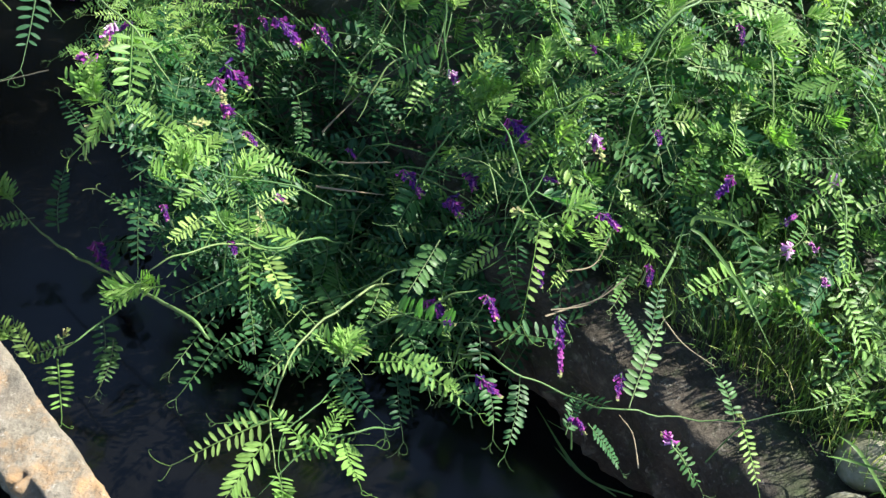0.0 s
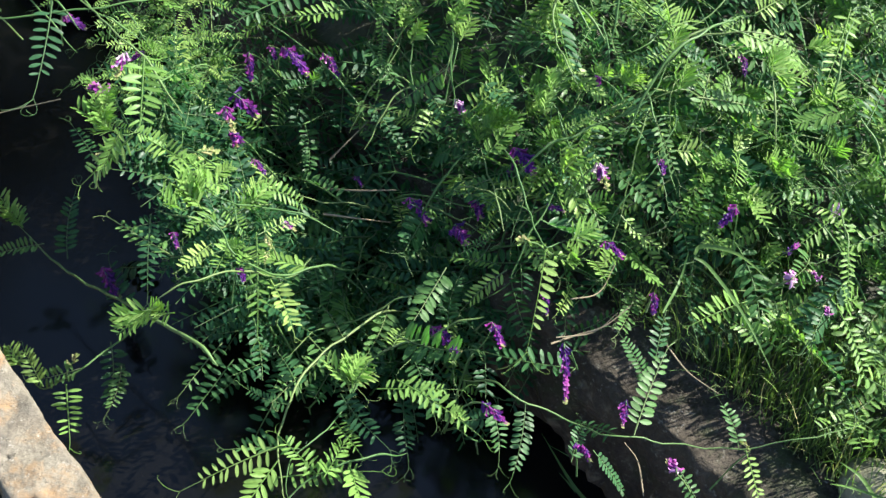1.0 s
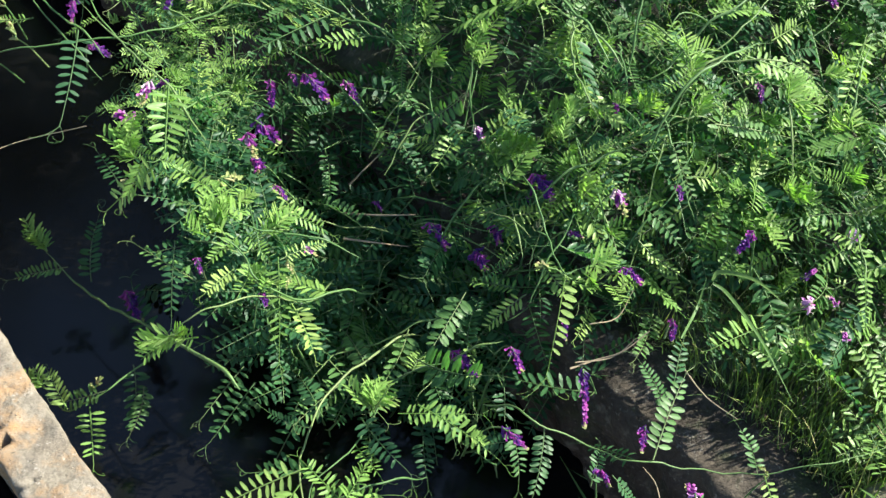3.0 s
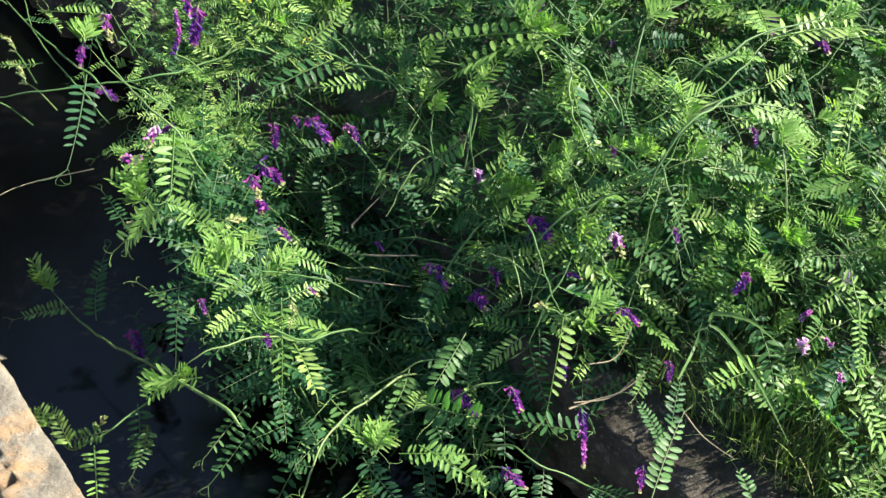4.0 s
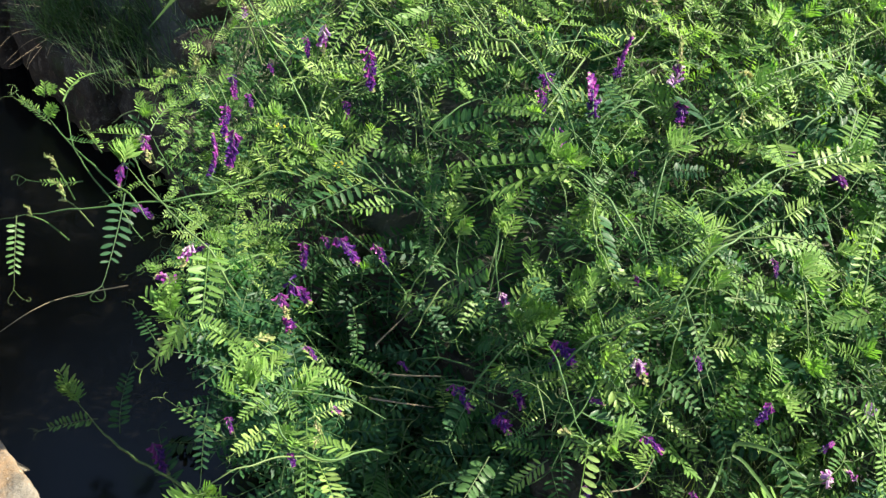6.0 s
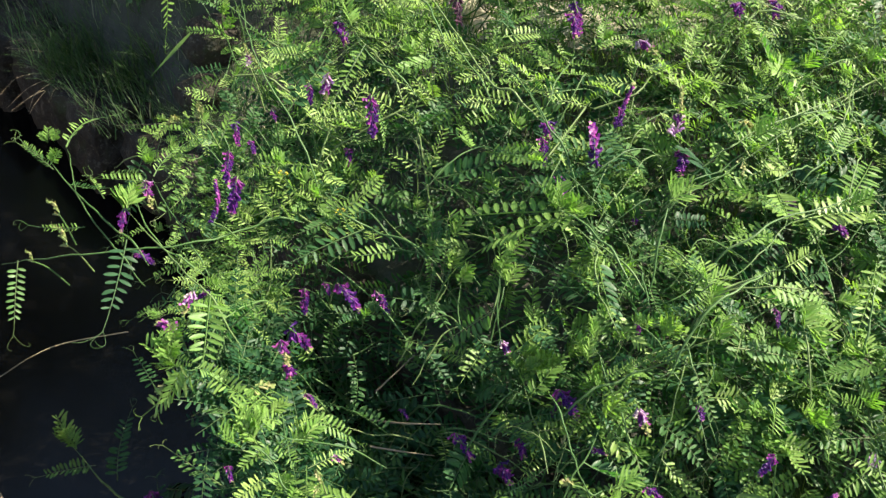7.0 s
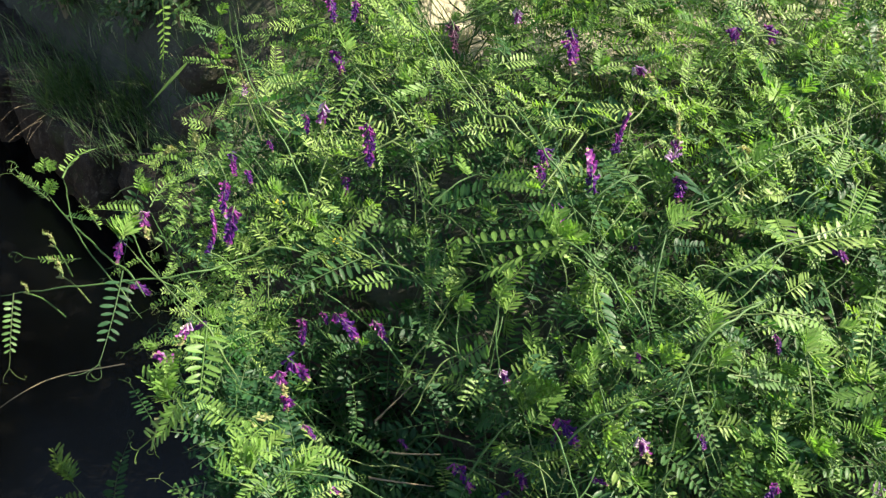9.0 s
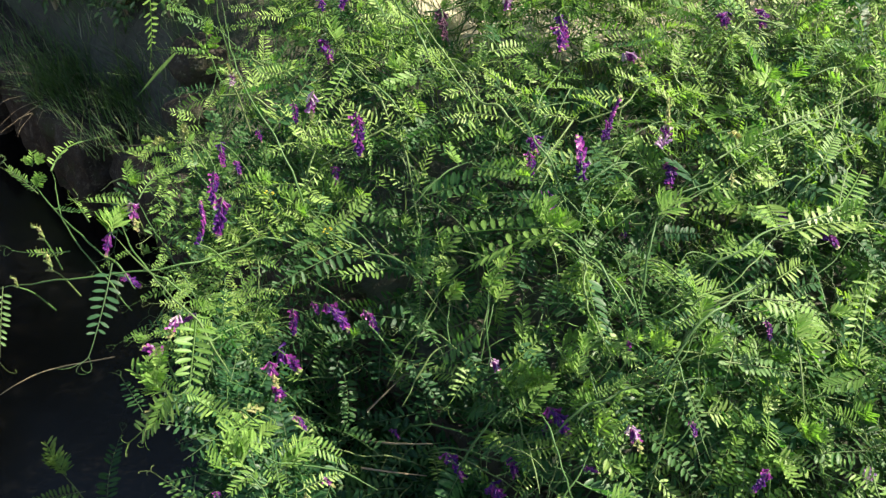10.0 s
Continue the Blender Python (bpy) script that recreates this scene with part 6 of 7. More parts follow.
leaf_to(plant, (-0.263, 0.738, 0.126), (-0.287, 0.762, 0.147), LEAVES)
leaf_to(plant, (-0.243, 0.761, 0.127), (-0.214, 0.794, 0.111), FRESH)
leaf_to(plant, (-0.224, 0.785, 0.120), (-0.195, 0.824, 0.098), FRESH)
leaf_to(plant, (-0.269, 0.724, 0.115), (-0.243, 0.717, 0.088), LEAVES)
leaf_to(plant, (-0.207, 0.745, 0.075), (-0.217, 0.695, 0.086), FRESH)
leaf_to(plant, (-0.199, 0.783, 0.079), (-0.163, 0.771, 0.056), LEAVES)
leaf_to(plant, (-0.254, 0.765, 0.139), (-0.240, 0.838, 0.102), FRESH)
leaf_to(plant, (-0.264, 0.761, 0.144), (-0.305, 0.786, 0.135), LEAVES)
leaf_to(plant, (-0.208, 0.714, 0.083), (-0.187, 0.707, 0.055), FRESH)
leaf_to(plant, (-0.242, 0.792, 0.129), (-0.278, 0.823, 0.125), FRESH)
leaf_to(plant, (-0.228, 0.729, 0.083), (-0.250, 0.691, 0.091), FRESH)
shoot(plant, (-0.226, 0.784, 0.125), (-0.213, 0.796, 0.126))
shoot(plant, (-0.214, 0.718, 0.087), (-0.195, 0.711, 0.086))
shoot(plant, (-0.287, 0.663, 0.052), (-0.267, 0.653, 0.074))
shoot(plant, (-0.233, 0.778, 0.131), (-0.237, 0.773, 0.144))
shoot(plant, (-0.204, 0.777, 0.085), (-0.187, 0.795, 0.084))
leaf_to(plant, (-0.256, 0.650, 0.067), (-0.298, 0.663, 0.043), FRESH)
leaf_to(plant, (-0.320, 0.806, 0.169), (-0.342, 0.789, 0.132), FRESH)
leaf_to(plant, (-0.308, 0.806, 0.169), (-0.275, 0.816, 0.148), FRESH)
shoot(plant, (-0.333, 0.824, 0.192), (-0.344, 0.817, 0.187))
shoot(plant, (-0.333, 0.822, 0.190), (-0.327, 0.826, 0.209))
plant = vine([(-0.300, 0.893, 0.180), (-0.327, 0.913, 0.202), (-0.397, 1.008, 0.185), (-0.437, 1.036, 0.210)], leaves=False, tip=False, thick=0.0016)
leaf_to(plant, (-0.427, 1.107, 0.206), (-0.483, 1.092, 0.222), COMB, True)
shoot(plant, (-0.441, 1.038, 0.213), (-0.456, 1.086, 0.213))
shoot(plant, (-0.438, 1.040, 0.211), (-0.436, 1.077, 0.211))
plant = vine([(-0.089, 1.054, 0.160), (-0.134, 1.083, 0.153), (-0.176, 1.090, 0.174), (-0.213, 1.115, 0.185)], leaves=False, tip=False, thick=0.002)
shoot(plant, (-0.213, 1.113, 0.184), (-0.225, 1.105, 0.202))
shoot(plant, (-0.212, 1.115, 0.185), (-0.206, 1.121, 0.196))
leaf_to(plant, (-0.179, 1.093, 0.174), (-0.119, 1.127, 0.205), LONGF, True)
leaf_to(plant, (-0.148, 1.082, 0.157), (-0.227, 1.026, 0.154), LEAVES, True)
leaf_to(plant, (-0.213, 1.109, 0.178), (-0.195, 1.097, 0.165), FRESH)
leaf_to(plant, (-0.220, 1.104, 0.181), (-0.242, 1.083, 0.183), FRESH)
plant = vine([(-0.110, 0.994, 0.083), (-0.161, 1.040, 0.102), (-0.209, 1.046, 0.145)], leaves=False, tip=False, thick=0.0016)
plant = vine([(0.226, 0.942, 0.239), (0.250, 0.903, 0.232), (0.266, 0.882, 0.225)], leaves=False, tip=False, thick=0.0014)
leaf_to(plant, (0.257, 0.885, 0.225), (0.226, 0.862, 0.218), FRESH, True)
leaf_to(plant, (0.261, 0.887, 0.227), (0.291, 0.863, 0.212), LEAVES, True)
leaf_to(plant, (0.258, 0.891, 0.228), (0.242, 0.924, 0.243), FRESH, True)
leaf_to(plant, (0.265, 0.889, 0.230), (0.279, 0.901, 0.245), LEAVES)
plant = vine([(0.262, 0.882, 0.231), (0.283, 0.889, 0.238), (0.307, 0.895, 0.247)], leaves=False, tip=False, thick=0.0018)
shoot(plant, (0.198, 0.855, 0.200), (0.208, 0.850, 0.216))
shoot(plant, (0.208, 0.844, 0.205), (0.213, 0.823, 0.219))
shoot(plant, (0.140, 0.862, 0.205), (0.133, 0.884, 0.203))
shoot(plant, (0.145, 0.844, 0.205), (0.152, 0.826, 0.205))
leaf_to(plant, (0.193, 0.922, 0.213), (0.193, 0.854, 0.200), SPRAY, True)

plant = vine([(0.251, 1.047, 0.269), (0.309, 1.081, 0.301), (0.385, 1.132, 0.311), (0.530, 1.242, 0.299)], leaves=False, tip=False, thick=0.0013)
leaf_to(plant, (0.302, 1.079, 0.298), (0.382, 1.133, 0.311), SPRAY, True)
leaf_to(plant, (0.379, 1.131, 0.307), (0.505, 1.225, 0.294), SPRAY, True)
leaf_to(plant, (0.155, 1.145, 0.274), (0.183, 1.073, 0.275), LEAVES, True)
leaf_to(plant, (0.223, 0.994, 0.248), (0.271, 0.999, 0.241), LEAVES, True)
leaf_to(plant, (0.318, 1.002, 0.275), (0.349, 0.983, 0.277), LEAVES, True)
# Clears the camera's view and the sun's path to the pale ground.
feature((-0.045, 1.925, 0.13), (-0.011, 1.774, 0.13), (-0.03, 1.85, 0.13), (-0.075, 1.955, 0.13), lead=True)
plant = vine([(-0.326, 1.340, 0.224), (-0.349, 1.340, 0.251), (-0.362, 1.340, 0.296), (-0.363, 1.340, 0.343), (-0.355, 1.340, 0.377)], leaves=False, tip=False, thick=0.0015)
leaf_to(plant, (-0.361, 1.340, 0.299), (-0.415, 1.330, 0.317), COMB, True)
leaf_to(plant, (-0.356, 1.340, 0.335), (-0.309, 1.330, 0.357), SPRAY, True)
leaf_to(plant, (-0.363, 1.340, 0.343), (-0.386, 1.330, 0.365), LEAVES, True)
leaf_to(plant, (-0.362, 1.340, 0.296), (-0.374, 1.330, 0.335), FRESH, True)
shoot(plant, (-0.363, 1.340, 0.331), (-0.362, 1.335, 0.354))
shoot(plant, (-0.361, 1.340, 0.309), (-0.349, 1.335, 0.325))
shoot(plant, (-0.355, 1.340, 0.377), (-0.353, 1.335, 0.395))
plant = vine([(-0.325, 1.370, 0.203), (-0.336, 1.370, 0.249), (-0.350, 1.370, 0.338), (-0.349, 1.370, 0.389)], leaves=False, tip=False, thick=0.0014)
plant = vine([(-0.365, 1.380, 0.329), (-0.407, 1.380, 0.349), (-0.435, 1.380, 0.360)], leaves=False, tip=False, thick=0.0013)
leaf_to(plant, (-0.444, 1.380, 0.382), (-0.451, 1.380, 0.289), HANGY, True)
leaf_to(plant, (-0.429, 1.380, 0.357), (-0.389, 1.380, 0.351), LONGF, True)
leaf_to(plant, (-0.435, 1.380, 0.360), (-0.403, 1.380, 0.376), FRESH, True)
lone_flower((-0.373, 1.190, 0.255), (-0.372, 1.190, 0.275), "bud")
lone_flower((-0.416, 1.190, 0.240), (-0.411, 1.190, 0.254), "bud")
lone_flower((-0.299, 1.190, 0.334), (-0.301, 1.190, 0.355), "cream")

# ---- filling plants, left out where they block the camera or sun ----
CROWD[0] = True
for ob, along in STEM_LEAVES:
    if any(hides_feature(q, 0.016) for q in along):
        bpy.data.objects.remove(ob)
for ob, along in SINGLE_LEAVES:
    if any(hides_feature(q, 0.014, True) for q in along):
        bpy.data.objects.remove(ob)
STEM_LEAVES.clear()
fill(19, 0.012, 11, 0.92, 0.28, -0.75, 0.75, 0.55, 1.45, stems=4, spread=0.045, rising=1, label="leafy green vetch plant scrambling over the mass")
fill(24, -0.004, 21, 0.96, 0.45, 0.10, 0.70, 0.66, 1.40, reach=0.16, stems=3, spread=0.035, rising=2, label="bright green leafy vetch plant in full sun")
fill(11, 0.075, 12, 0.9, 0.02, -0.75, 0.75, 0.55, 1.45, label="shaded dark green vetch stems under the upper leaves")
fill(46, 0.012, 14, 0.64, 0.7, -0.75, 1.15, 1.35, 1.95, reach=0.18, stems=2, rising=3, foliage=FINE, label="fine yellow-green vetch plant further up the bank")
fill(8, 0.035, 31, 0.72, 0.35, -0.46, -0.20, 0.90, 1.22, reach=0.16, margin=-0.03, stems=3, spread=0.05, rising=1, label="green vetch plant at the edge of the mass over the water")
fill(5, 0.06, 32, 0.8, 0.1, -0.44, -0.20, 0.86, 1.20, reach=0.16, margin=-0.03, stems=3, spread=0.05, label="shaded green vetch plant under the edge of the mass")
fill(7, 0.03, 34, 0.55, 0.8, -0.50, -0.28, 0.98, 1.17, reach=0.14, margin=-0.09, stems=3, spread=0.04, foliage=SPRIG, label="fine green vetch plant hanging over the water")
fill(26, 0.0, 27, 0.66, 0.75, 0.06, 1.0, 1.42, 1.74, reach=0.14, stems=2, rising=5, foliage=FINE, label="dense yellow-green vetch plant at the top of the slope")
fill(2, 0.02, 17, 0.9, 0.3, 0.42, 0.75, 0.56, 0.72, margin=0.0, label="green vetch plant trailing over the wiry grass")
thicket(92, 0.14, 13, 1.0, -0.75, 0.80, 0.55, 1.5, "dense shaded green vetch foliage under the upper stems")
thicket(125, 0.08, 15, 0.7, -0.75, 1.15, 1.35, 1.95, "dense green vetch foliage further up the bank", fresh=0.7, shapes=NARROW, rise=0.8)
# Next three use only the paler green, brightening them as if sunlit.
thicket(230, 0.05, 16, 0.66, 0.10, 1.3, 1.8, 2.6, "sunlit vetch foliage over pale ground", fresh=1.0, shapes=NARROW, rise=1.0)
thicket(150, 0.02, 28, 0.66, 0.06, 1.2, 1.5, 1.95, "young yellow-green vetch foliage at the top of the slope", fresh=1.0, shapes=NARROW, rise=1.3)
thicket(46, 0.012, 33, 0.72, -0.22, 0.85, 1.14, 1.5, "young yellow-green vetch foliage over the slope", fresh=1.0, shapes=NARROW, rise=0.8, reach=0.16)
thicket(66, 0.10, 18, 0.8, -1.3, -0.14, 1.95, 2.7, "tall dense green vetch foliage over the far bank's added shade mound")
fill(4, 0.12, 19, 0.95, 0.0, -0.22, 0.10, 0.64, 0.98, label="dim green vetch plant deep in the hollow")
fill(8, -0.002, 22, 1.06, 0.45, 0.12, 0.72, 0.72, 1.35, stems=2, rising=1, label="large-leaved sunlit vetch plant on top of the mass")
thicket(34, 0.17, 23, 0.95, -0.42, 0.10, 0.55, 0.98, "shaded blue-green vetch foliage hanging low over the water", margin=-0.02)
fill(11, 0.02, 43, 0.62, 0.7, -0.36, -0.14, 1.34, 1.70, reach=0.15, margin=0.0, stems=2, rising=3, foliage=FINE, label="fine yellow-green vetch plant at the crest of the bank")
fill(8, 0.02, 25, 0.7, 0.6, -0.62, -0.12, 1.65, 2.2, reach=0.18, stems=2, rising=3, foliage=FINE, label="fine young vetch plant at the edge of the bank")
# Added as a sun block for the plants low over the water.
thicket(40, 0.085, 41, 0.8, -0.36, -0.10, 0.66, 1.02, "dense green vetch foliage added inside the clump, shading the water", margin=-0.03, reach=0.14)
thicket(40, 0.10, 26, 0.7, -0.62, -0.10, 1.6, 2.2, "fine yellow-green vetch foliage at the edge of the bank", fresh=0.5, shapes=NARROW, rise=0.8)


# ---- grasses, weeds, twigs and stones ----
def blades(name, count, seed, spot, length, width, lean, mat, label, category, bend=0.8):
    """Thin bent blades rising from the places that spot(rng) gives, in one mesh."""
    rng = random.Random(seed)
    verts, faces = [], []
    for k in range(count):
        p = spot(rng)
        ln, w = length * rng.uniform(0.55, 1.25), width * rng.uniform(0.7, 1.3)
        a = rng.uniform(0, 2 * math.pi)
        out = Vector((math.cos(a), math.sin(a), 0)) * rng.uniform(0.1, 0.7) + Vector(lean)
        side = out.cross(Vector((0, 0, 1))).normalized()
        n0, steps = len(verts), 5
        q, d = Vector(p), (Vector((0, 0, 1)) + out * 0.35).normalized()
        for i in range(steps + 1):
            s = i / steps
            ww = w * (1 - 0.85 * s)
            verts.extend((q - side * ww, q + side * ww + Vector((0, 0, ww * 0.4))))
            d = (d + out * (bend / steps) - Vector((0, 0, bend * 0.6 / steps * s)) + Vector((rng.gauss(0, 0.09), rng.gauss(0, 0.09), 0))).normalized()
            q = q + d * (ln / steps)
        for i in range(steps):
            b = n0 + 2 * i
            faces.append((b, b + 1, b + 3, b + 2))
    return tagged(mesh_object(name, verts, faces, mat), label, category, kind="stuff")


def spot_ditch(u0, u1, n0, n1, drop=0.01):
    def spot(rng):
        u, n = rng.uniform(u0, u1), rng.uniform(n0, n1)
        return ditch(u, n, max(bank_height(u, n), -0.015) - drop)
    return spot


blades("wiry_grass", 2800, 31, spot_ditch(-0.46, -0.04, 0.625, 0.80), 0.074, 0.0009, (-0.2, -0.15, 0), GRASS, "wiry olive-green grass tuft at the edge of the stone", "grass", 0.7)
blades("wiry_grass", 500, 32, spot_ditch(-0.10, 0.30, 0.62, 0.85), 0.05, 0.0007, (-0.2, -0.3, 0), GRASS, "wiry olive-green grass beside the cobble", "grass", 1.0)
blades("bank_grass", 700, 33, spot_ditch(-2.2, -1.62, 0.50, 0.74), 0.065, 0.0011, (-0.45, -0.3, 0), GREEN_GRASS, "shaded tuft of dull green grass on the bank", "grass", 0.9)
blades("bank_grass", 500, 34, spot_ditch(-1.62, -1.2, 0.62, 0.75), 0.06, 0.0009, (-0.3, -0.3, 0), GREEN_GRASS, "sparse grass hanging over the bank stones", "grass", 1.1)
blades("bank_grass", 500, 35, spot_ditch(-2.6, -1.9, 0.50, 1.1), 0.07, 0.001, (-0.2, -0.2, 0), GREEN_GRASS, "low dark grass further along the bank", "grass", 0.9)
blades("bank_grass", 1300, 37, spot_ditch(-2.2, -1.15, 0.66, 1.0), 0.045, 0.001, (-0.15, -0.2, 0), GREEN_GRASS, "dark green grass covering the earth of the bank", "grass", 0.8)
def spot_tuft(*centres):
    def spot(rng):
        u, n = rng.choice(centres)
        return ditch(u + rng.gauss(0, 0.022), n + rng.gauss(0, 0.016), max(bank_height(u, n), -0.04))
    return spot


for k, (u, n) in enumerate(((-1.93, 0.535), (-1.87, 0.560), (-1.80, 0.615), (-1.96, 0.590), (-1.75, 0.640))):
    blades("grass_tuft", 95, 90 + k, spot_tuft((u, n), (u - 0.03, n + 0.03)), 0.105, 0.0015, (-0.25, -0.45, 0), TUFT_GRASS, "tuft of long dull green grass on the bank stone", "grass", 1.1)
blades("meadow_grass", 3200, 36, spot_ditch(-2.3, -0.7, 1.0, 2.2), 0.15, 0.0011, (-0.1, -0.1, 0), MEADOW, "fine green grass over pale ground", "grass", 0.7)


def long_blade(pts, width, label, mat=None):
    """One broad grass blade with a keel, along pts."""
    line = smooth_line(pts, 6)
    verts, faces = [], []
    for i, p in enumerate(line):
        s = i / (len(line) - 1)
        d = (line[min(i + 1, len(line) - 1)] - line[max(i - 1, 0)]).normalized()
        side = d.cross(Vector((0.1, -0.6, 0.8))).normalized()
        up = side.cross(d)
        w = width * 0.75 * (0.35 + 0.65 * math.sin(math.pi * min(1.0, s * 0.9 + 0.08))) * (1 - s ** 3) + 0.0002
        verts.extend((p - side * w + up * w * 0.35, p, p + side * w + up * w * 0.35))
    for i in range(len(line) - 1):
        b = 3 * i
        faces.extend(((b, b + 1, b + 4, b + 3), (b + 1, b + 2, b + 5, b + 4)))
    return tagged(mesh_object("grass_blade", verts, faces, mat or BLADE), label, "grass", group="long grass blades among the vetch")


def twig(pts, r, label):
    line = smooth_line(pts, 5)
    verts, faces = [], []
    tube(verts, faces, line, [r * (1 - 0.6 * i / len(line)) for i in range(len(line))], 5)
    return tagged(mesh_object("dry_twig", verts, faces, DRY), label, "twig", group="dry twigs in the vetch")


def cobble(p, r, seed, mat, label):
    bm = bmesh.new()
    bmesh.ops.create_icosphere(bm, subdivisions=4, radius=1.0)
    for v in bm.verts:
        v.co *= 1 + 0.16 * noise.noise(v.co * 1.3 + Vector((seed, 0, 0))) + 0.03 * noise.noise(v.co * 6 + Vector((seed, 1, 0))) + 0.012 * noise.noise(v.co * 17 + Vector((seed, 2, 0)))
        v.co = Vector((v.co.x * r[0], v.co.y * r[1], v.co.z * r[2]))
    me = bpy.data.meshes.new("cobble")
    bm.to_mesh(me)
    bm.free()
    me.materials.append(mat)
    me.polygons.foreach_set("use_smooth", [True] * len(me.polygons))
    ob = new("cobble", me)
    ob.location = p
    return tagged(ob, label, "stone", group="cobbles on the bank")


cobble((0.430, 0.497, -0.012), (0.034, 0.029, 0.026), 1.0, COBBLE, "rounded grey-green cobble beside the grass")
cobble((0.485, 0.485, 0.0), (0.030, 0.026, 0.022), 4.0, PALE, "pale dusty stone beside the grass")
cobble((0.40, 0.44, -0.02), (0.03, 0.028, 0.02), 7.0, COBBLE, "small grey cobble at the water side")
cobble((-0.489, 1.729, 0.096), (0.055, 0.045, 0.05), 15.0, STONE, "rounded grey weathered stone in the shade of the bank")
cobble((-0.503, 1.669, 0.023), (0.050, 0.040, 0.030), 18.0, STONE, "low dark weathered stone under the edge of the vetch")
cobble((-0.04, 1.88, 0.10), (0.034, 0.028, 0.030), 9.0, PALE, "pale dusty stone lying in the vetch")
cobble((-0.10, 1.99, 0.12), (0.040, 0.030, 0.034), 12.0, PALE, "pale tan stone lying at the edge of the dry ground")


# ---- lobed weeds and small yellow flowers ----
LOBED = [leaf_mesh("leaf", 300 + k, 0.050 + 0.008 * k, 6, 0.015, 0.30, 0.4, 0.15, 0.15, (WEED, STEM), tendril=0, twist=0.3 * k) for k in range(3)]


def weed(p, s, seed):
    rng = random.Random(seed)
    plant = tagged(new("lobed_weed"), "low green weed with lobed leaves beside the grass", "weed", group="lobed weeds on the bank")
    plant.location = p
    for k in range(9):
        a = 2.4 * k + rng.uniform(-0.3, 0.3)
        d = Vector((math.cos(a), math.sin(a), rng.uniform(0.15, 0.9)))
        add_mesh("leaf", rng.choice(LOBED), plant, basis(Vector((0, 0, 0.004 * k)), d, Vector((-d.x * 0.3, -d.y * 0.3 - 0.2, 1)), s * rng.uniform(0.8, 1.15)))
    return plant


for k, (x, y, z, s) in enumerate(((0.46, 0.57, 0.02, 1.0), (0.41, 0.55, 0.01, 0.8), (0.52, 0.60, 0.03, 1.1), (0.44, 0.62, 0.03, 0.9), (0.36, 0.66, 0.02, 0.8), (0.50, 0.53, 0.01, 0.9))):
    weed((x, y, z), s, 50 + k)


def yellow_flower(p, foot, seed):
    """A thin stalk with a loose head of small yellow pea flowers."""
    rng = random.Random(seed)
    plant = tagged(new("yellow_flower"), "small yellow wildflower among the vetch", "flower", group="yellow wildflowers")
    p, foot = Vector(p), Vector(foot)
    v, f = [], []
    tube(v, f, smooth_line([foot, foot.lerp(p, 0.5) + Vector((0.006, 0, 0.004)), p], 5), [0.0007] * 11, 4)
    mesh_object("stem", v, f, STEM, plant)
    v, f = [], []
    for k in range(6):
        a = 2.4 * k
        d = Vector((math.cos(a), math.sin(a), rng.uniform(0.1, 0.9)))
        for sgn in (-1, 0, 1):
            q = (d + d.cross(Vector((0, 0, 1))) * 0.55 * sgn).normalized()
            leaflet(v, f, p + d * 0.004, q, Vector((0, 0, 1)), 0.0028, 0.0018, 0.1, 4)
    mesh_object("petals", v, f, YELLOW, plant)
    return plant


def bank_bush(p, height, width, seed):
    """A low bush: a few forking stems and many small ovate leaves."""
    rng = random.Random(seed)
    bush = tagged(new("bank_bush"), "dark shaded leafy bush on the bank of the ditch", "bush", group="low bushes on the bank")
    bush.location = p
    lv, lf = [], []
    for k in range(9):
        a = 2.4 * k
        top = Vector((math.cos(a) * width * rng.uniform(0.3, 1.0), math.sin(a) * width * rng.uniform(0.3, 1.0), height * rng.uniform(0.6, 1.0)))
        line = smooth_line([Vector((0, 0, -0.03)), top * 0.45 + Vector((0, 0, 0.05)), top], 6)
        v, f = [], []
        tube(v, f, line, [0.004 * (1 - 0.8 * i / len(line)) for i in range(len(line))], 5)
        mesh_object("stem", v, f, DRY, bush)
        for q in line[3:]:
            for j in range(10):
                d = Vector((rng.gauss(0, 1), rng.gauss(0, 1), rng.gauss(0.1, 0.7))).normalized()
                leaflet(lv, lf, q + d * rng.uniform(0.01, 0.05), d, Vector((rng.gauss(0, 0.4), rng.gauss(0, 0.4), 1)), rng.uniform(0.010, 0.019), rng.uniform(0.005, 0.008), 0.15, 3)
    mesh_object("foliage", lv, lf, GREEN_GRASS, bush)
    return bush


for k, (u, n, h, w) in enumerate(((-2.20, 0.72, 0.13, 0.12), (-2.34, 0.84, 0.30, 0.20), (-2.42, 0.68, 0.30, 0.18), (-2.16, 0.90, 0.16, 0.13), (-2.85, 0.80, 0.50, 0.24), (-1.98, 0.84, 0.11, 0.12), (-1.90, 0.72, 0.08, 0.07), (-1.76, 0.75, 0.09, 0.07), (-2.21, 0.68, 0.07, 0.07))):
    bank_bush(ditch(u, n, bank_height(u, n)), h, w, 70 + k)

long_blade([(0.259, 0.675, 0.128), (0.267, 0.680, 0.135), (0.297, 0.664, 0.141), (0.324, 0.629, 0.139)], 0.0030, "broad arching green grass blade among the vetch")
long_blade([(0.258, 0.669, 0.131), (0.272, 0.659, 0.126), (0.295, 0.605, 0.122), (0.310, 0.536, 0.120)], 0.0023, "long drooping yellow-green grass blade")
long_blade([(0.222, 0.615, 0.112), (0.246, 0.660, 0.104), (0.255, 0.681, 0.126)], 0.0018, "pale upright grass blade")
long_blade([(0.410, 0.433, 0.040), (0.401, 0.482, 0.033), (0.380, 0.493, 0.045)], 0.0025, "pale green grass blade")
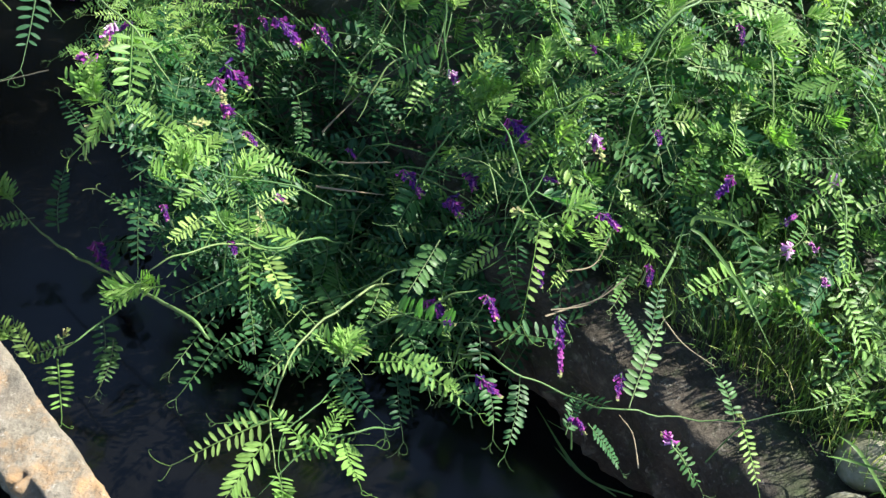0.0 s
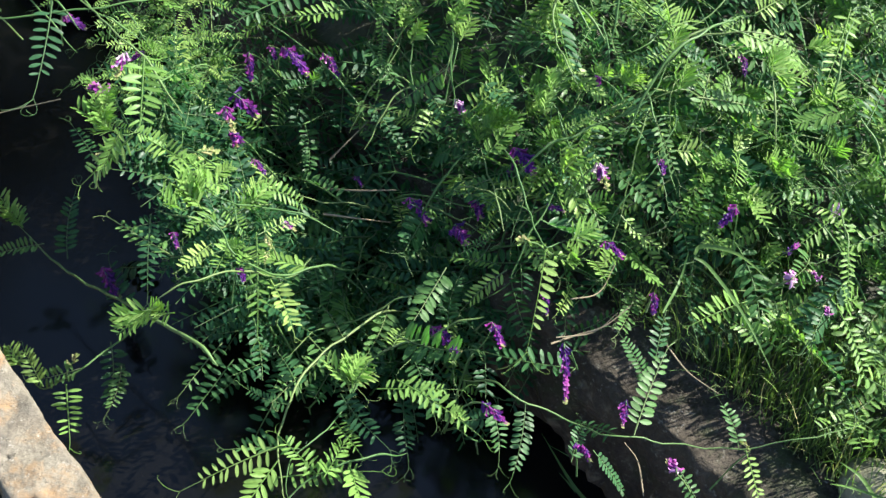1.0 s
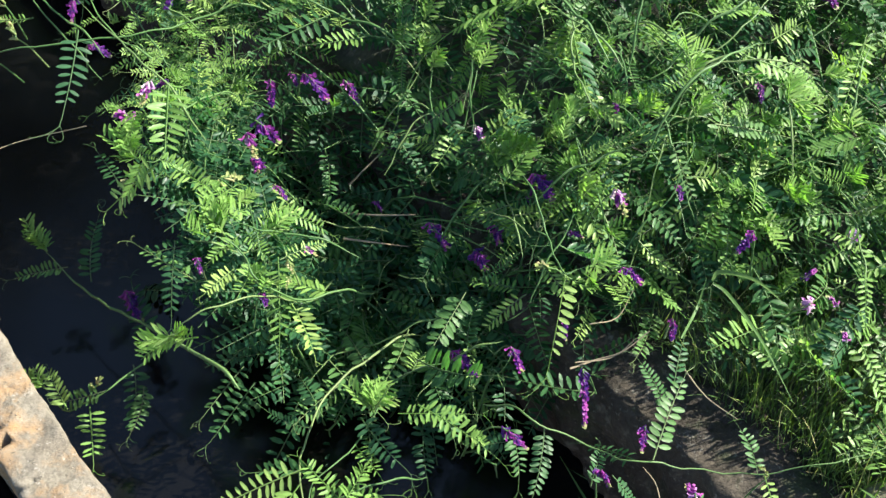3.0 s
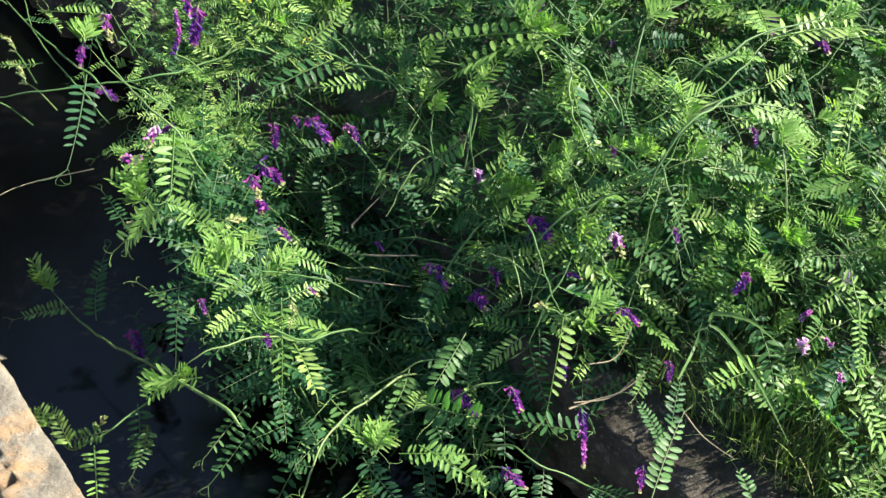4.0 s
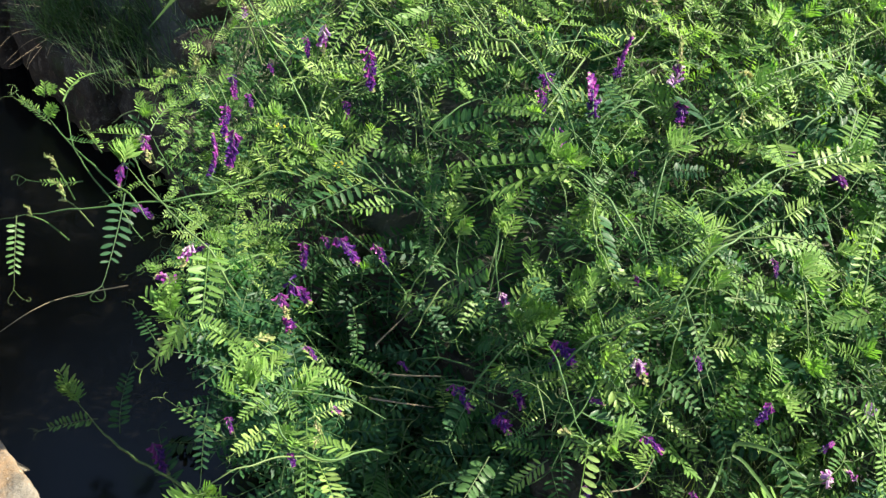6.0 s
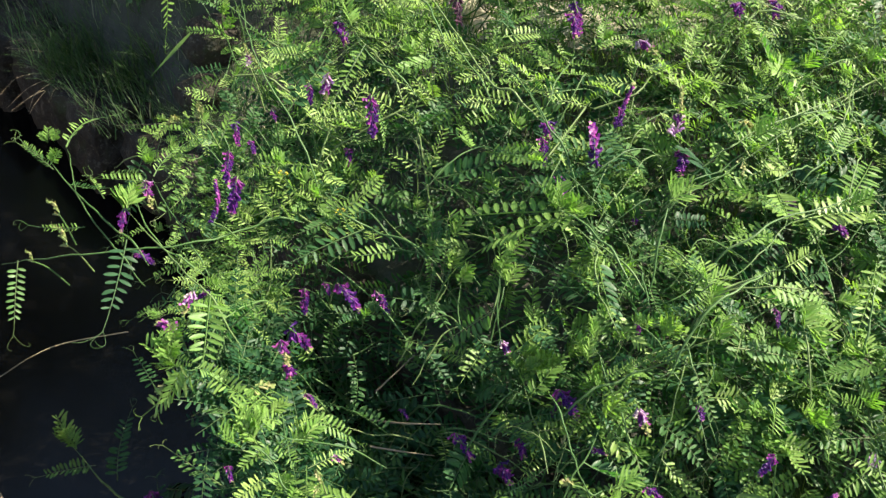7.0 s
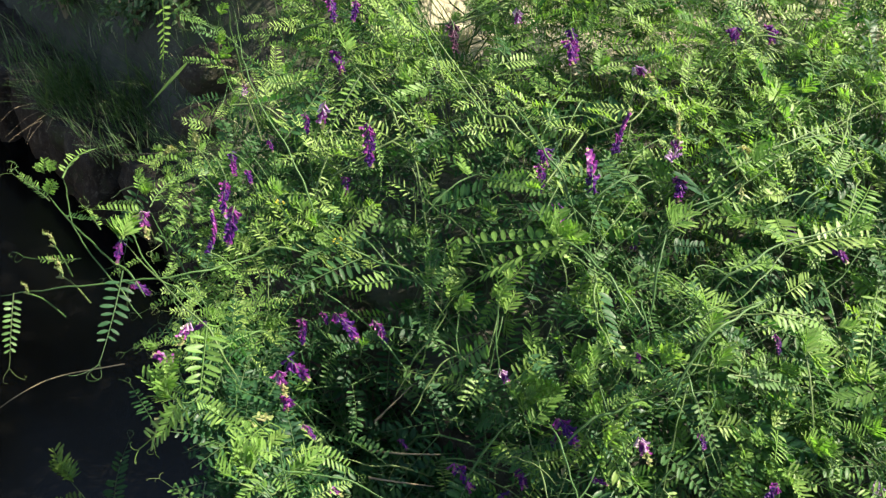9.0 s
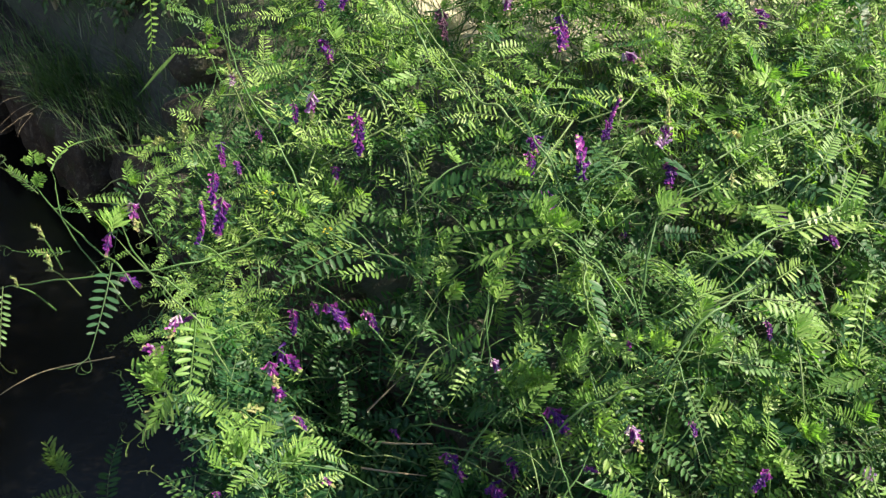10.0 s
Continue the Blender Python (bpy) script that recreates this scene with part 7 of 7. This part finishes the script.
long_blade([(0.415, 0.454, 0.045), (0.387, 0.471, 0.037), (0.358, 0.462, 0.061)], 0.0015, "thin pale grass blade")
twig([(0.119, 0.611, 0.068), (0.144, 0.620, 0.070), (0.170, 0.621, 0.083), (0.196, 0.633, 0.101)], 0.0012, "dry brown twig lying under the vetch")
twig([(0.124, 0.615, 0.073), (0.160, 0.619, 0.076), (0.183, 0.628, 0.096)], 0.0008, "thin dry brown twig under the vetch")
twig([(-0.132, 0.909, -0.016), (-0.088, 0.886, 0.004), (-0.041, 0.876, 0.015)], 0.0017, "pale dry stalk lying in the vetch")
twig([(-0.126, 0.846, 0.005), (-0.086, 0.841, 0.003), (-0.048, 0.857, -0.021)], 0.0014, "pale dry stalk lying deep in the vetch")
twig([(-0.128, 0.958, -0.014), (-0.103, 0.971, 0.007), (-0.079, 0.996, 0.017)], 0.0014, "pale dry stalk standing deep in the vetch")
twig([(0.200, 0.475, 0.015), (0.197, 0.505, 0.025), (0.183, 0.516, 0.042)], 0.0008, "thin dry stalk hanging over the stone")
twig([(0.230, 0.607, 0.074), (0.251, 0.585, 0.058), (0.277, 0.559, 0.058)], 0.0009, "thin dry stalk over the stone edge")
twig([(0.143, 0.669, 0.066), (0.173, 0.679, 0.064), (0.190, 0.701, 0.082)], 0.0009, "thin dry stalk among the vetch")
long_blade([(0.275, 0.556, -0.200), (0.204, 0.614, -0.200), (0.141, 0.660, -0.200)], 0.004, "dark green reed blade over the water")
long_blade([(0.236, 0.556, -0.200), (0.187, 0.577, -0.200), (0.152, 0.621, -0.200)], 0.003, "dark green reed blade over the water")
long_blade([(0.217, 0.556, -0.200), (0.175, 0.592, -0.200), (0.135, 0.675, -0.200)], 0.003, "dark green reed blade over the water")
twig([(-0.410, 0.895, 0.137), (-0.500, 0.918, 0.095), (-0.526, 0.882, 0.106), (-0.582, 0.879, 0.065)], 0.0006, "long thin pale dry stalk over the water")
long_blade([(-0.416, 1.353, 0.296), (-0.439, 1.335, 0.276), (-0.474, 1.316, 0.243)], 0.0035, "pale green grass blade at the bank")
twig([(-0.783, 1.680, 0.030), (-0.802, 1.628, 0.030), (-0.819, 1.577, 0.030)], 0.0004, "thin pale dry grass stalk")
twig([(-0.783, 1.649, 0.030), (-0.786, 1.598, 0.030), (-0.783, 1.568, 0.030)], 0.0004, "thin pale dry grass stalk")
twig([(-0.852, 1.817, 0.050), (-0.877, 1.812, 0.050), (-0.901, 1.801, 0.050)], 0.0004, "thin pale dry grass stalk")
twig([(-0.817, 1.764, 0.050), (-0.857, 1.770, 0.050), (-0.898, 1.778, 0.050)], 0.0004, "thin pale dry grass stalk")
twig([(-0.397, 1.502, -0.020), (-0.440, 1.574, -0.020), (-0.516, 1.691, -0.020), (-0.565, 1.766, -0.020)], 0.0012, "thin dry stalk standing by the bank stone")
twig([(-0.363, 1.520, 0.060), (-0.511, 1.497, 0.060), (-0.603, 1.486, 0.060)], 0.001, "thin dry stalk by the bank")
twig([(-0.874, 1.870, 0.030), (-0.903, 1.869, 0.037), (-0.932, 1.868, 0.020)], 0.00045, "pale dry grass stalk at the edge of the bank")
twig([(-0.848, 1.827, 0.030), (-0.885, 1.828, 0.037), (-0.922, 1.829, 0.020)], 0.00045, "pale dry grass stalk at the edge of the bank")
twig([(-0.849, 1.771, 0.000), (-0.873, 1.735, 0.007), (-0.896, 1.699, -0.010)], 0.00045, "pale dry grass stalk at the edge of the bank")
twig([(-0.805, 1.757, 0.000), (-0.835, 1.705, 0.007), (-0.865, 1.653, -0.010)], 0.00045, "pale dry grass stalk at the edge of the bank")
twig([(-0.810, 1.705, 0.000), (-0.816, 1.673, 0.007), (-0.821, 1.642, -0.010)], 0.00045, "pale dry grass stalk at the edge of the bank")
twig([(-0.738, 1.807, 0.030), (-0.746, 1.787, 0.037), (-0.755, 1.767, 0.020)], 0.00045, "pale dry grass stalk at the edge of the bank")
twig([(-0.775, 1.713, -0.000), (-0.786, 1.700, 0.007), (-0.796, 1.687, -0.010)], 0.00045, "pale dry grass stalk at the edge of the bank")
yellow_flower((-0.249, 1.094, 0.230), (-0.239, 1.114, 0.140), 25)
yellow_flower((-0.177, 1.077, 0.186), (-0.167, 1.097, 0.096), 26)
